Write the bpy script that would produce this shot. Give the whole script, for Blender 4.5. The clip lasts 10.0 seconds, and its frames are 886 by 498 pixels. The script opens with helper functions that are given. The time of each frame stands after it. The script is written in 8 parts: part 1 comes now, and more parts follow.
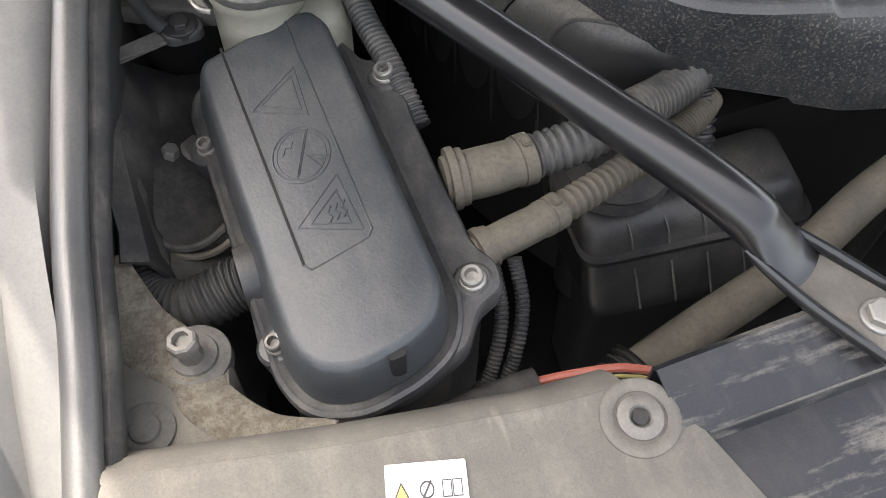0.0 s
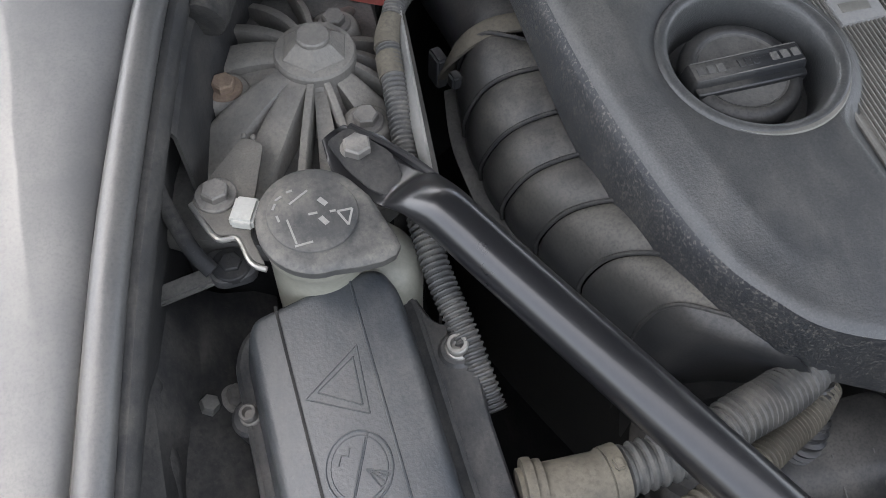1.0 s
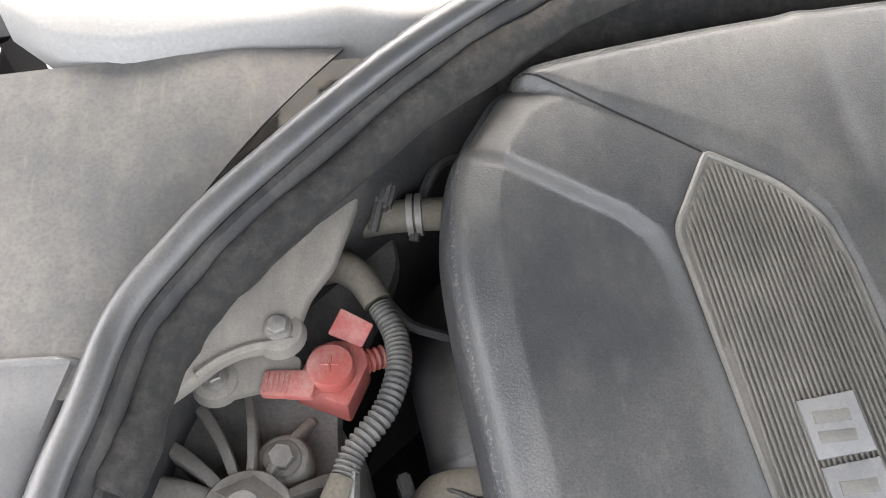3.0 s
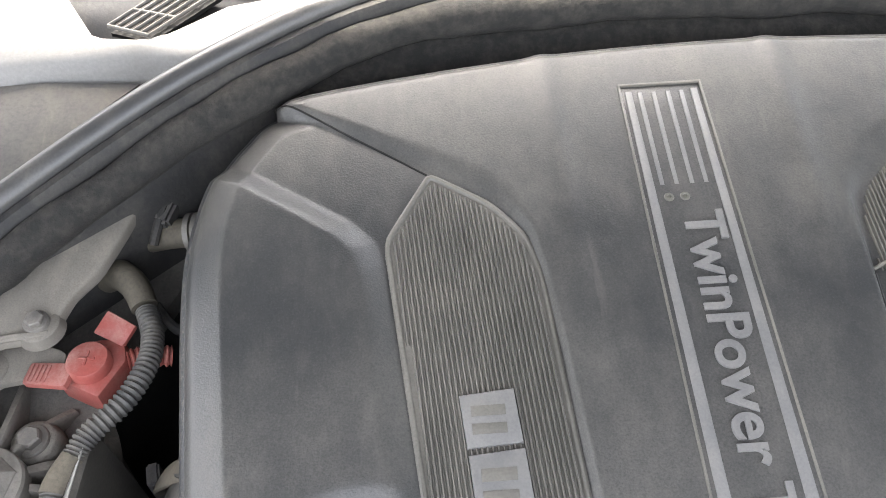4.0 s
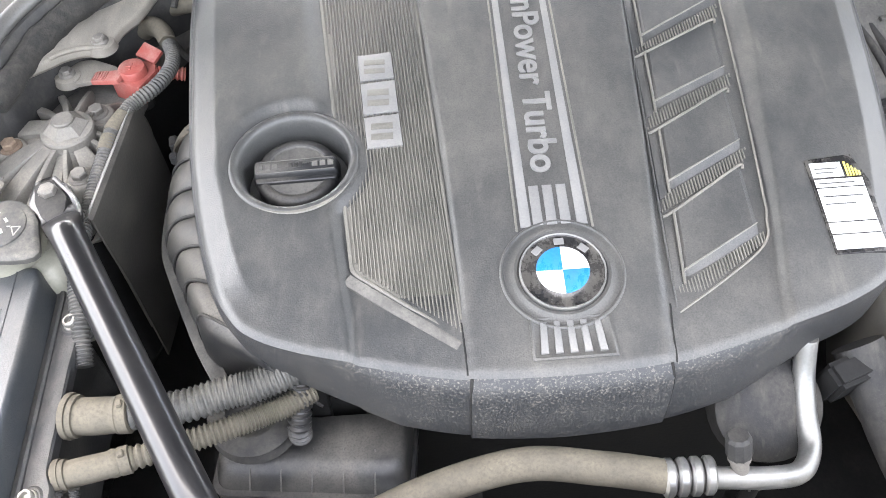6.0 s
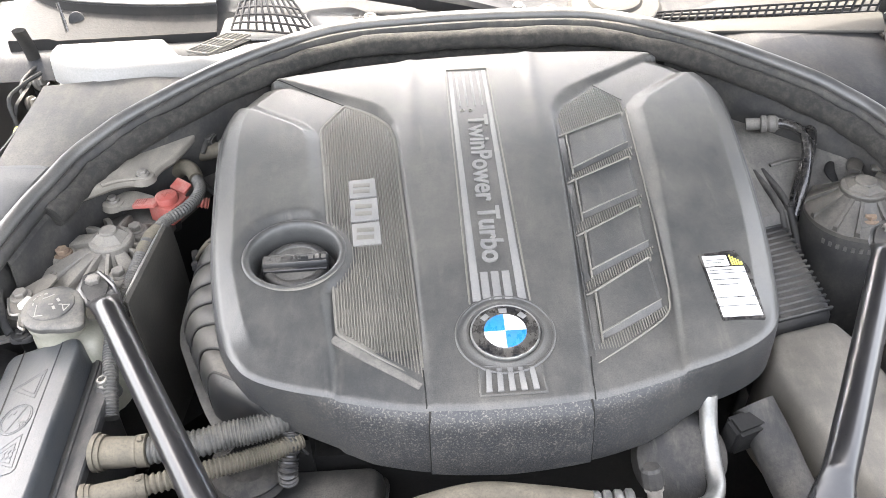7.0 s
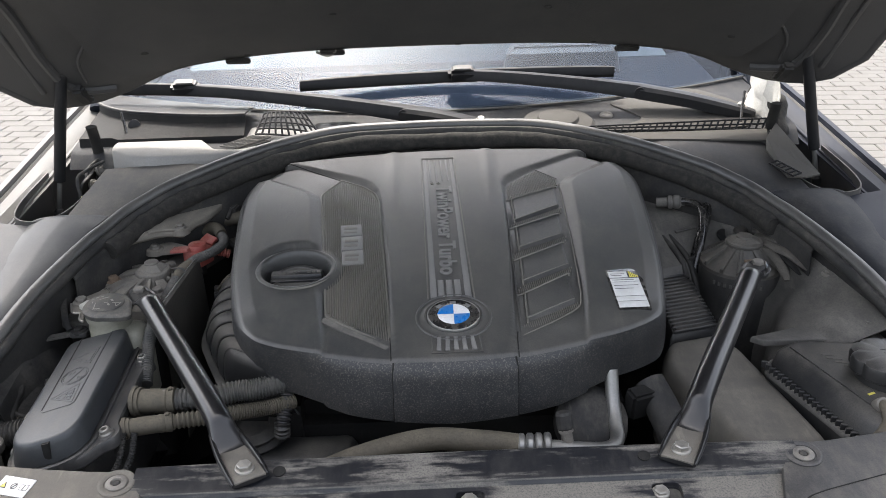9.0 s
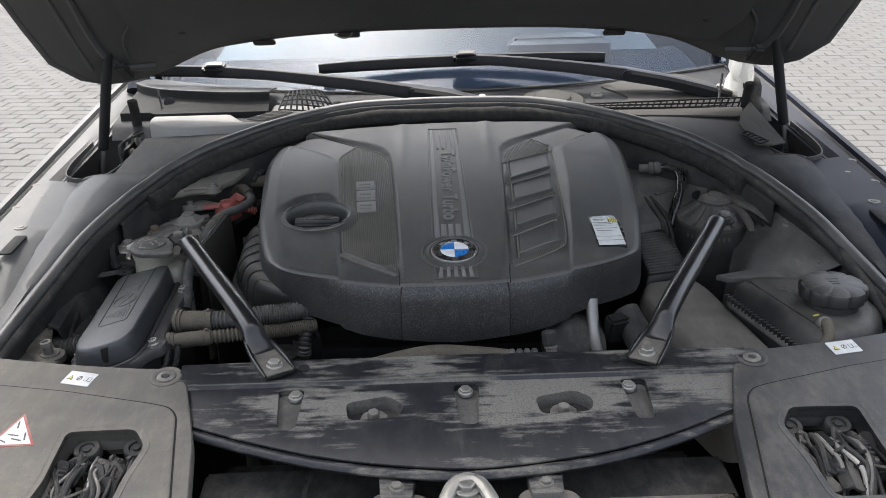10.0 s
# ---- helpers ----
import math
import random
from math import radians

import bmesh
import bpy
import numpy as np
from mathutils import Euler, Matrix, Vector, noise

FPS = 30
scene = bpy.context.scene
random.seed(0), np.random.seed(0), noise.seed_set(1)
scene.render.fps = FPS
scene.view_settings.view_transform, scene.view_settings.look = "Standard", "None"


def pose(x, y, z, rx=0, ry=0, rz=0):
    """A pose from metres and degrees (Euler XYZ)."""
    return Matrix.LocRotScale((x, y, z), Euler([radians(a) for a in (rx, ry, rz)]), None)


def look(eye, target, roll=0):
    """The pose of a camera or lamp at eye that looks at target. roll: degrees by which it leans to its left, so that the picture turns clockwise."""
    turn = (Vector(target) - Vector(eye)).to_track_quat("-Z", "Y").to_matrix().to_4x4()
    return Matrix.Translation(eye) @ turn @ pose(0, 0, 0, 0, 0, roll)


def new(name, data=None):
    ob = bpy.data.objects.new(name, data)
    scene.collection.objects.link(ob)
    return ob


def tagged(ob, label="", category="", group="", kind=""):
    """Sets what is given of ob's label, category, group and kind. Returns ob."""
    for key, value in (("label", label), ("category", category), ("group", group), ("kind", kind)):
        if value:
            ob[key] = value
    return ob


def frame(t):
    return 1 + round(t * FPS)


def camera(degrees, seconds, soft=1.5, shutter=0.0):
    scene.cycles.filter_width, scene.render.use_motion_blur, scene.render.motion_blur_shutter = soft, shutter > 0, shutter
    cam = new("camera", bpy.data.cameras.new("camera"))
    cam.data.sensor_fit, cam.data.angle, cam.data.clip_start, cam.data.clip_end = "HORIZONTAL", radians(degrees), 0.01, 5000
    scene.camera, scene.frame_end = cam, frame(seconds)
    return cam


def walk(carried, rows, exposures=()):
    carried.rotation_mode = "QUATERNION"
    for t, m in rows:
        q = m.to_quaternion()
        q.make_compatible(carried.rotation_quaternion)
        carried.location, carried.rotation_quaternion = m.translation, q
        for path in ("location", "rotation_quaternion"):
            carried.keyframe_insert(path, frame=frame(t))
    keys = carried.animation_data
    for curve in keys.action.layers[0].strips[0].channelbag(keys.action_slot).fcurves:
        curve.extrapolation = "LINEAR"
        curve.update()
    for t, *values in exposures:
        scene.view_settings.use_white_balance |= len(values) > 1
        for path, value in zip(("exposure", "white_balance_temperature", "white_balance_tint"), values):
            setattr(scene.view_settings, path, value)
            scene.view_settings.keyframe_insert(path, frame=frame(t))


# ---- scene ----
cam = camera(53.2, 10.0, 0.9)
PATH = [
    (0, (-0.641, -0.725, 1.34), (-0.249, 0.308, -0.327), 0.7),
    (0.5, (-0.628, -0.619, 1.363), (-0.257, 0.407, -0.313), 2.0),
    (1, (-0.606, -0.508, 1.38), (-0.274, 0.546, -0.287), 2.3),
    (1.5, (-0.562, -0.409, 1.419), (-0.293, 0.67, -0.243), 2.0),
    (2, (-0.533, -0.292, 1.447), (-0.316, 0.774, -0.231), 1.8),
    (2.2, (-0.512, -0.253, 1.464), (-0.345, 0.805, -0.225), 0.1),
    (3.3, (-0.367, -0.183, 1.48), (-0.233, 0.982, -0.14), 1.3),
    (3.5, (-0.281, -0.225, 1.464), (-0.274, 1.051, -0.076), -3.8),
    (4, (-0.207, -0.286, 1.503), (-0.179, 0.961, -0.061), -2.9),
    (4.5, (-0.179, -0.375, 1.54), (-0.148, 0.838, -0.05), -2.8),
    (5, (-0.164, -0.479, 1.556), (-0.124, 0.71, -0.053), -2.7),
    (5.5, (-0.133, -0.635, 1.583), (-0.132, 0.556, -0.024), -4.2),
    (5.7, (-0.12, -0.708, 1.59), (-0.133, 0.494, -0.008), -4.7),
    (6.8, (-0.088, -1.01, 1.644), (-0.067, 0.524, 0.362), -3.0),
    (7, (-0.081, -1.073, 1.648), (-0.053, 0.523, 0.443), -2.8),
    (7.5, (-0.062, -1.219, 1.645), (-0.006, 0.472, 0.577), -2.1),
    (8, (-0.051, -1.325, 1.63), (0.022, 0.435, 0.683), -1.7),
    (8.5, (-0.046, -1.414, 1.605), (0.018, 0.394, 0.754), -1.6),
    (9, (-0.041, -1.524, 1.59), (0.003, 0.302, 0.776), -1.6),
    (9.5, (-0.039, -1.659, 1.576), (-0.013, 0.174, 0.775), -1.6),
    (10, (-0.038, -1.77, 1.549), (-0.013, 0.074, 0.775), -1.5),
]
walk(cam, [(t, look(eye, target, roll)) for t, eye, target, roll in PATH],
     [(0.0, 2.82, 7000, 11), (1.0, 2.90, 6580, 10), (2.2, 3.54, 6980, 11), (3.5, 3.78, 6980, 11), (4.0, 3.63, 6950, 11), (4.5, 3.86, 7000, 12), (5.5, 4.28, 6900, 11), (7.0, 4.07, 7000, 11), (7.5, 3.82, 7000, 11), (8.0, 3.36, 7000, 11), (9.0, 2.15, 6700, 10), (10.0, 1.75, 6500, 9)])

# ---- light ----
SUN = Vector((-0.255, 0.58, 1.12)).normalized()
world = bpy.data.worlds.new("sky")
scene.world = world
world.use_nodes = True
wn = world.node_tree
sky = wn.nodes.new("ShaderNodeTexSky")
sky.sky_type, sky.sun_disc = "NISHITA", False
sky.sun_elevation, sky.sun_rotation = math.asin(SUN.z), math.atan2(SUN.x, SUN.y)
sky.air_density, sky.dust_density, sky.ozone_density = 0.8, 4.0, 0.3
haze = wn.nodes.new("ShaderNodeHueSaturation")
haze.inputs["Saturation"].default_value = 0.45
wn.links.new(sky.outputs[0], haze.inputs["Color"])
wn.links.new(haze.outputs[0], wn.nodes["Background"].inputs[0])
wn.nodes["Background"].inputs[1].default_value = 0.15
sun = new("sun", bpy.data.lights.new("sun", "SUN"))
sun.data.energy, sun.data.angle, sun.data.color = 1.02, radians(0.6), (1.0, 0.98, 0.94)
sun.matrix_world = look(SUN * 8, (0, 0, 0))


# ---- materials ----
def ramp(nt, lo, hi, src):
    n = nt.nodes.new("ShaderNodeMapRange")
    n.inputs[1].default_value, n.inputs[2].default_value = lo, hi
    nt.links.new(src, n.inputs[0])
    return n.outputs[0]


def calc(nt, op, a, b):
    n = nt.nodes.new("ShaderNodeMath")
    n.operation = op
    n.use_clamp = op in ("MULTIPLY", "ADD")
    for i, v in enumerate((a, b)):
        if isinstance(v, (int, float)):
            n.inputs[i].default_value = v
        else:
            nt.links.new(v, n.inputs[i])
    return n.outputs[0]


def noise_tex(nt, scale, detail=5, stretch=None, rough=0.6):
    geo = nt.nodes.new("ShaderNodeNewGeometry")
    n = nt.nodes.new("ShaderNodeTexNoise")
    n.inputs["Scale"].default_value, n.inputs["Detail"].default_value, n.inputs["Roughness"].default_value = scale, detail, rough
    src = geo.outputs["Position"]
    if stretch:
        mp = nt.nodes.new("ShaderNodeMapping")
        mp.inputs["Scale"].default_value = stretch
        nt.links.new(src, mp.inputs[0])
        src = mp.outputs[0]
    nt.links.new(src, n.inputs["Vector"])
    return n.outputs[0]


DUST = (0.27, 0.245, 0.205)


def surface(name, col, rough=0.5, metal=0.0, dust=0.3, dust_col=DUST, lo=0.42, hi=0.68, scale=14.0, stretch=None, grain=260.0, bump=0.15, up=0.6,
            coat=0.0, spread=0.22, spec=0.5, specks=0.30, detail=9, brush=0.0):
    """A worn surface: its own colour with fine variation, and dust that lies in patches, more on upward faces."""
    m = bpy.data.materials.new(name)
    m.use_nodes = True
    nt = m.node_tree
    b = nt.nodes["Principled BSDF"]
    b.inputs["Metallic"].default_value = metal
    b.inputs["Specular IOR Level"].default_value = spec
    b.inputs["Coat Weight"].default_value = coat
    b.inputs["Coat Roughness"].default_value = 0.08
    fine = noise_tex(nt, grain, 3)
    wide = noise_tex(nt, scale, detail, stretch, 0.66)
    if brush:
        wide = calc(nt, "ADD", calc(nt, "MULTIPLY", wide, 1.0 - brush), calc(nt, "MULTIPLY", noise_tex(nt, 70, 6, (0.14, 1.5, 1.0)), brush))
    geo = nt.nodes.new("ShaderNodeNewGeometry")
    sep = nt.nodes.new("ShaderNodeSeparateXYZ")
    nt.links.new(geo.outputs["Normal"], sep.inputs[0])
    lift = calc(nt, "ADD", calc(nt, "MULTIPLY", ramp(nt, 0.0, 0.9, sep.outputs[2]), up), 1.0 - up)
    patch = calc(nt, "MULTIPLY", ramp(nt, lo, hi, wide), calc(nt, "ADD", ramp(nt, 0.3, 0.75, fine), 0.45))
    fac = calc(nt, "MULTIPLY", calc(nt, "MULTIPLY", patch, lift), dust)
    if specks:
        dots = ramp(nt, 0.60, 0.70, noise_tex(nt, 620, 2))
        lines = calc(nt, "MULTIPLY", ramp(nt, 0.63, 0.70, noise_tex(nt, 60, 3, (1.0, 0.12, 0.5))), ramp(nt, 0.42, 0.62, noise_tex(nt, 17, 4)))
        smear = ramp(nt, 0.46, 0.70, noise_tex(nt, 26, 8, (1.6, 0.7, 1.0), 0.72))
        more = calc(nt, "ADD", calc(nt, "MULTIPLY", dots, 0.25), calc(nt, "ADD", calc(nt, "MULTIPLY", lines, 0.7), calc(nt, "MULTIPLY", smear, 0.6)))
        fac = calc(nt, "ADD", fac, calc(nt, "MULTIPLY", calc(nt, "MULTIPLY", more, lift), specks))
    vary = nt.nodes.new("ShaderNodeMix")
    vary.data_type = "RGBA"
    vary.inputs[6].default_value = (*[c * (1 - spread) for c in col], 1)
    vary.inputs[7].default_value = (*[min(1, c * (1 + spread)) for c in col], 1)
    nt.links.new(fine, vary.inputs[0])
    mix = nt.nodes.new("ShaderNodeMix")
    mix.data_type = "RGBA"
    nt.links.new(fac, mix.inputs[0])
    nt.links.new(vary.outputs[2], mix.inputs[6])
    mix.inputs[7].default_value = (*dust_col, 1)
    nt.links.new(mix.outputs[2], b.inputs["Base Color"])
    r = calc(nt, "ADD", calc(nt, "MULTIPLY", fac, 0.6), calc(nt, "ADD", calc(nt, "MULTIPLY", wide, 0.16), rough - 0.08))
    nt.links.new(r, b.inputs["Roughness"])
    if metal:
        nt.links.new(calc(nt, "SUBTRACT", metal, fac), b.inputs["Metallic"])
    if bump:
        bp = nt.nodes.new("ShaderNodeBump")
        bp.inputs["Strength"].default_value, bp.inputs["Distance"].default_value = min(1.0, bump * 1.3), 0.001
        nt.links.new(fine, bp.inputs["Height"])
        nt.links.new(bp.outputs[0], b.inputs["Normal"])
    return m


COVER = surface("cover_plastic", (0.040, 0.0412, 0.0412), 0.34, dust=0.30, scale=5.0, lo=0.36, hi=0.78, grain=620, bump=0.30, spec=0.52, spread=0.36, specks=0.16, detail=7.0)
SKIRT = surface("cover_skirt_plastic", (0.022, 0.0235, 0.026), 0.44, dust=0.42, specks=0.14, scale=400, detail=3, lo=0.53, hi=0.64, grain=900, bump=0.4, up=0.2)
RIBBED = surface("ribbed_plastic", (0.118, 0.113, 0.098), 0.4, dust=0.46, scale=9, grain=500, bump=0.15)
SILVER = surface("silver_paint", (0.175, 0.173, 0.168), 0.45, metal=0.2, dust=0.22, scale=30, grain=500, bump=0.05)
PLASTIC = surface("black_plastic", (0.032, 0.033, 0.035), 0.42, dust=0.26, scale=11, grain=380, bump=0.25)
LIDMAT = surface("box_lid_plastic", (0.035, 0.039, 0.043), 0.40, dust=0.18, specks=0.14, scale=9, lo=0.45, hi=0.72, grain=420, bump=0.2)
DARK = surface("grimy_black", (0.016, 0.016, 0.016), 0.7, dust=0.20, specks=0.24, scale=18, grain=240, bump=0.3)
# Near-black serves for engine grime and for painted shade in gaps and openings.
DEEP = surface("grime_and_deep_shade", (0.009, 0.009, 0.009), 0.75, spec=0.3, dust=0.05, specks=0.05, scale=10, grain=200, bump=0.3)
DUSTY = surface("dusty_plastic", (0.056, 0.054, 0.050), 0.55, dust=0.60, scale=8, lo=0.38, hi=0.68, grain=300, bump=0.35, dust_col=(0.22, 0.205, 0.18), specks=0.55)
SANDY = surface("sandy_dust_metal", (0.125, 0.115, 0.098), 0.62, dust=0.75, scale=6, lo=0.30, hi=0.70, grain=700, bump=0.15, specks=0.7, spread=0.12, dust_col=(0.30, 0.272, 0.225))
TAN = surface("tan_dust_panel", (0.090, 0.084, 0.073), 0.62, dust_col=(0.225, 0.205, 0.172), dust=0.72, scale=5, lo=0.30, hi=0.70, grain=700, bump=0.12, stretch=(1, 2.4, 1), specks=0.7, spread=0.10)
GRIT = surface("gritty_sand", (0.105, 0.090, 0.066), 0.9, dust=0.45, scale=120, lo=0.40, hi=0.60, grain=520, bump=0.9, spread=0.55, specks=0.3)
HOSE = surface("dusty_hose", (0.060, 0.053, 0.040), 0.62, dust_col=(0.175, 0.153, 0.115), dust=0.70, scale=20, lo=0.3, hi=0.6, grain=300, bump=0.25)
CORR = surface("conduit_plastic", (0.05, 0.05, 0.048), 0.5, dust=0.5, scale=25, grain=300, bump=0.15)
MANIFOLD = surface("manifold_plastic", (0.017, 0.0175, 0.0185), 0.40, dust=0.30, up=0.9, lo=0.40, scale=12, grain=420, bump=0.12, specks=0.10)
RUNNER = surface("dusty_runner_plastic", (0.024, 0.0245, 0.025), 0.42, dust=0.62, up=0.92, lo=0.36, hi=0.70, scale=9, grain=420, bump=0.12, specks=0.2, dust_col=(0.25, 0.226, 0.185))
RUBBER = surface("seal_rubber", (0.052, 0.052, 0.052), 0.36, spec=0.7, specks=0.12, dust=0.26, scale=8, grain=420, bump=0.15, stretch=(1, 0.4, 1))
FOAM = surface("sound_foam", (0.012, 0.0115, 0.0105), 0.9, specks=0.08, dust=0.14, scale=70, grain=200, bump=0.9, up=0.3)
BRACE = surface("gloss_black_paint", (0.009, 0.009, 0.010), 0.30, spec=0.55, dust=0.04, scale=16, lo=0.5, hi=0.8, grain=300, bump=0.01, coat=0.3, specks=0.02)
PANEL = surface("worn_black_paint", (0.011, 0.012, 0.016), 0.46, dust=0.85, scale=7, brush=0.26, lo=0.482, hi=0.545, grain=420, bump=0.15, stretch=(0.6, 1.1, 1), dust_col=(0.200, 0.187, 0.163), specks=0.15, up=0.3)
FLANGE = surface("scratched_black_flange", (0.012, 0.013, 0.016), 0.30, dust=0.75, scale=9, brush=0.35, lo=0.475, hi=0.55, grain=420, bump=0.12, stretch=(0.6, 1.2, 1), dust_col=(0.200, 0.187, 0.163), specks=0.15, up=0.3)
# Dusty lit copy of the dark blue paint, paled for sun on the left wing.
PAINT = surface("dusty_sunlit_paint", (0.125, 0.123, 0.119), 0.55, spec=0.25, specks=0.15, dust=0.4, scale=5, lo=0.35, hi=0.75, grain=500, spread=0.08, bump=0.02, coat=0.2, dust_col=(0.34, 0.32, 0.28))
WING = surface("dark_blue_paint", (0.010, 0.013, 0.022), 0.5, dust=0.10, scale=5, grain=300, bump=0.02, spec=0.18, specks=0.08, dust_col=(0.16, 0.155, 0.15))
HOODIN = surface("hood_lining", (0.046, 0.0455, 0.045), 0.55, specks=0.1, dust_col=(0.085, 0.084, 0.082), dust=0.20, scale=7, grain=420, bump=0.5, up=0.0)
ALU = surface("dirty_cast_aluminium", (0.135, 0.127, 0.112), 0.58, metal=0.1, dust=0.72, scale=15, lo=0.36, hi=0.70, grain=330, bump=0.4, specks=0.40, up=0.75, dust_col=(0.33, 0.30, 0.25))
IVORY = surface("ivory_clip", (0.50, 0.49, 0.44), 0.5, dust=0.3, grain=400, bump=0.05)
STEEL = surface("bolt_steel", (0.32, 0.31, 0.285), 0.38, metal=0.8, dust=0.5, scale=60, grain=500, bump=0.1)
GREYBOLT = surface("dull_bolt", (0.16, 0.15, 0.135), 0.5, metal=0.4, dust=0.6, scale=60, grain=500, bump=0.15)
RUST = surface("rusty_bolt", (0.15, 0.105, 0.075), 0.8, dust=0.6, scale=90, grain=400, bump=0.6, dust_col=(0.34, 0.26, 0.18))
CHROME = surface("pipe_aluminium", (0.30, 0.30, 0.29), 0.34, metal=0.85, dust=0.45, scale=25, grain=300, bump=0.06)
RED = surface("faded_red_plastic", (0.33, 0.075, 0.06), 0.5, dust=0.45, scale=30, grain=400, bump=0.12, dust_col=(0.5, 0.38, 0.32))
WIRE = surface("orange_wire", (0.38, 0.10, 0.065), 0.4, dust=0.2, scale=40, grain=400, bump=0.05)
WHITE = surface("white_label", (0.66, 0.66, 0.645), 0.45, dust=0.18, scale=40, grain=500, bump=0.03)
INK = surface("label_ink", (0.04, 0.04, 0.04), 0.5, dust=0.2, grain=400, bump=0.0)
PRINT = surface("cap_print", (0.27, 0.26, 0.235), 0.6, dust=0.3, scale=80, grain=500, bump=0.0)
BRASSY = surface("dull_yellow_lead", (0.30, 0.26, 0.08), 0.5, dust=0.3, grain=400, bump=0.0)
YELLOW = surface("yellow_print", (0.72, 0.62, 0.12), 0.5, dust=0.15, grain=400, bump=0.0)
MILK = surface("milky_tank_plastic", (0.22, 0.215, 0.175), 0.45, dust=0.3, scale=20, grain=300, bump=0.08)
BLUE = surface("blue_enamel", (0.005, 0.17, 0.52), 0.25, dust=0.06, grain=300, bump=0.0, coat=0.5)
ENAMEL = surface("white_enamel", (0.80, 0.80, 0.80), 0.2, dust=0.06, grain=300, bump=0.0, coat=0.5)
GLOSS = surface("gloss_black_ring", (0.014, 0.014, 0.015), 0.2, dust=0.2, scale=60, grain=500, bump=0.02, coat=0.4)
PAVER = surface("concrete_paver", (0.128, 0.123, 0.115), 0.8, dust=0.5, scale=3, grain=130, bump=0.5, dust_col=(0.165, 0.158, 0.146), spread=0.18)
SAND = surface("joint_sand", (0.095, 0.09, 0.08), 0.95, dust=0.3, scale=4, grain=160, bump=0.6, dust_col=(0.13, 0.12, 0.105))
GRILLE = surface("cowl_plastic", (0.030, 0.030, 0.031), 0.5, dust=0.35, scale=16, grain=300, bump=0.15)
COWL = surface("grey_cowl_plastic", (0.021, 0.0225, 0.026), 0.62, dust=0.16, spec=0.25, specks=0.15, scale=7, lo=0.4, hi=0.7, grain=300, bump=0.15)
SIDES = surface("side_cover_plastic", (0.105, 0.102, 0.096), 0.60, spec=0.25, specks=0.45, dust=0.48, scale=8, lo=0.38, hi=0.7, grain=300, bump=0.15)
WIPER = surface("wiper_black", (0.010, 0.0105, 0.012), 0.42, spec=0.22, dust=0.05, scale=20, grain=400, bump=0.06, specks=0.05)
# Lighter, warmer copy of the cowl plastic, with the sun's brightness painted in.
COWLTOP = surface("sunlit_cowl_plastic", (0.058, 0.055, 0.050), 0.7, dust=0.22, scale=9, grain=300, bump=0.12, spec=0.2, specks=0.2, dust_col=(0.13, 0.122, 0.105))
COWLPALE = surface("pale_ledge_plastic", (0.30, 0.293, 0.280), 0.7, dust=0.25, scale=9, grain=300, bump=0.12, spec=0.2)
GRIMY = surface("grimy_cast_metal", (0.040, 0.038, 0.034), 0.5, dust=0.5, scale=15, lo=0.38, hi=0.70, grain=260, bump=0.3, specks=0.5, dust_col=(0.20, 0.18, 0.15))
CARRIER = surface("dark_carrier_plastic", (0.034, 0.034, 0.036), 0.5, dust=0.28, scale=7, lo=0.42, hi=0.70, grain=420, bump=0.2, specks=0.4)
SEATS = surface("pale_interior", (0.15, 0.175, 0.18), 0.7, dust=0.05, grain=200, bump=0.0, specks=0.0)

GLASS = bpy.data.materials.new("windscreen_glass")
GLASS.use_nodes = True
gb = GLASS.node_tree.nodes["Principled BSDF"]
gb.inputs["Base Color"].default_value = (0.50, 0.60, 0.72, 1)
gb.inputs["Roughness"].default_value = 0.0
gb.inputs["Transmission Weight"].default_value = 1.0
gb.inputs["IOR"].default_value = 1.40

# ---- mesh helpers ----
PLACE = {}


def thing(name, at, label, category, group="", kind=""):
    ob = new(name)
    ob.empty_display_size = 0.05
    ob.matrix_basis = Matrix.Translation(at)
    PLACE[ob] = ob.matrix_basis.copy()
    return tagged(ob, label, category, group, kind)


def part(name, bm, mat, parent, label="", flat=False, angle=38):
    """One mesh part under a thing or under a part; the bmesh is in world places."""
    inv = PLACE[parent].inverted()
    bm.transform(inv)
    bmesh.ops.recalc_face_normals(bm, faces=bm.faces[:])
    me = bpy.data.meshes.new(name)
    bm.to_mesh(me)
    bm.free()
    me.materials.append(mat)
    if not flat:
        me.polygons.foreach_set("use_smooth", [len(p.vertices) <= 4 for p in me.polygons])
        me.set_sharp_from_angle(angle=radians(angle))
    ob = new(name, me)
    ob.parent = parent
    PLACE[ob] = PLACE[parent]
    return tagged(ob, label)


def structure(name, bm, mat, label, category):
    ob = thing(name, (0, 0, 0), label, category, kind="structure")
    part("surface", bm, mat, ob)
    return ob


def curve(pts, n, closed=False):
    """A smooth line of n points through pts."""
    p = [Vector(q) if len(q) == 3 else Vector((*q, 0)) for q in pts]
    k, out = len(p), []
    spans = k if closed else k - 1
    for j in range(n):
        s = j * spans / (n if closed else n - 1)
        i = min(int(s), spans - 1)
        f = s - i
        g = (lambda a: p[a % k]) if closed else (lambda a: p[max(0, min(k - 1, a))])
        a, b, c, d = g(i - 1), g(i), g(i + 1), g(i + 2)
        out.append(0.5 * ((2 * b) + (c - a) * f + (2 * a - 5 * b + 4 * c - d) * f * f + (3 * b - a - 3 * c + d) * f ** 3))
    return out


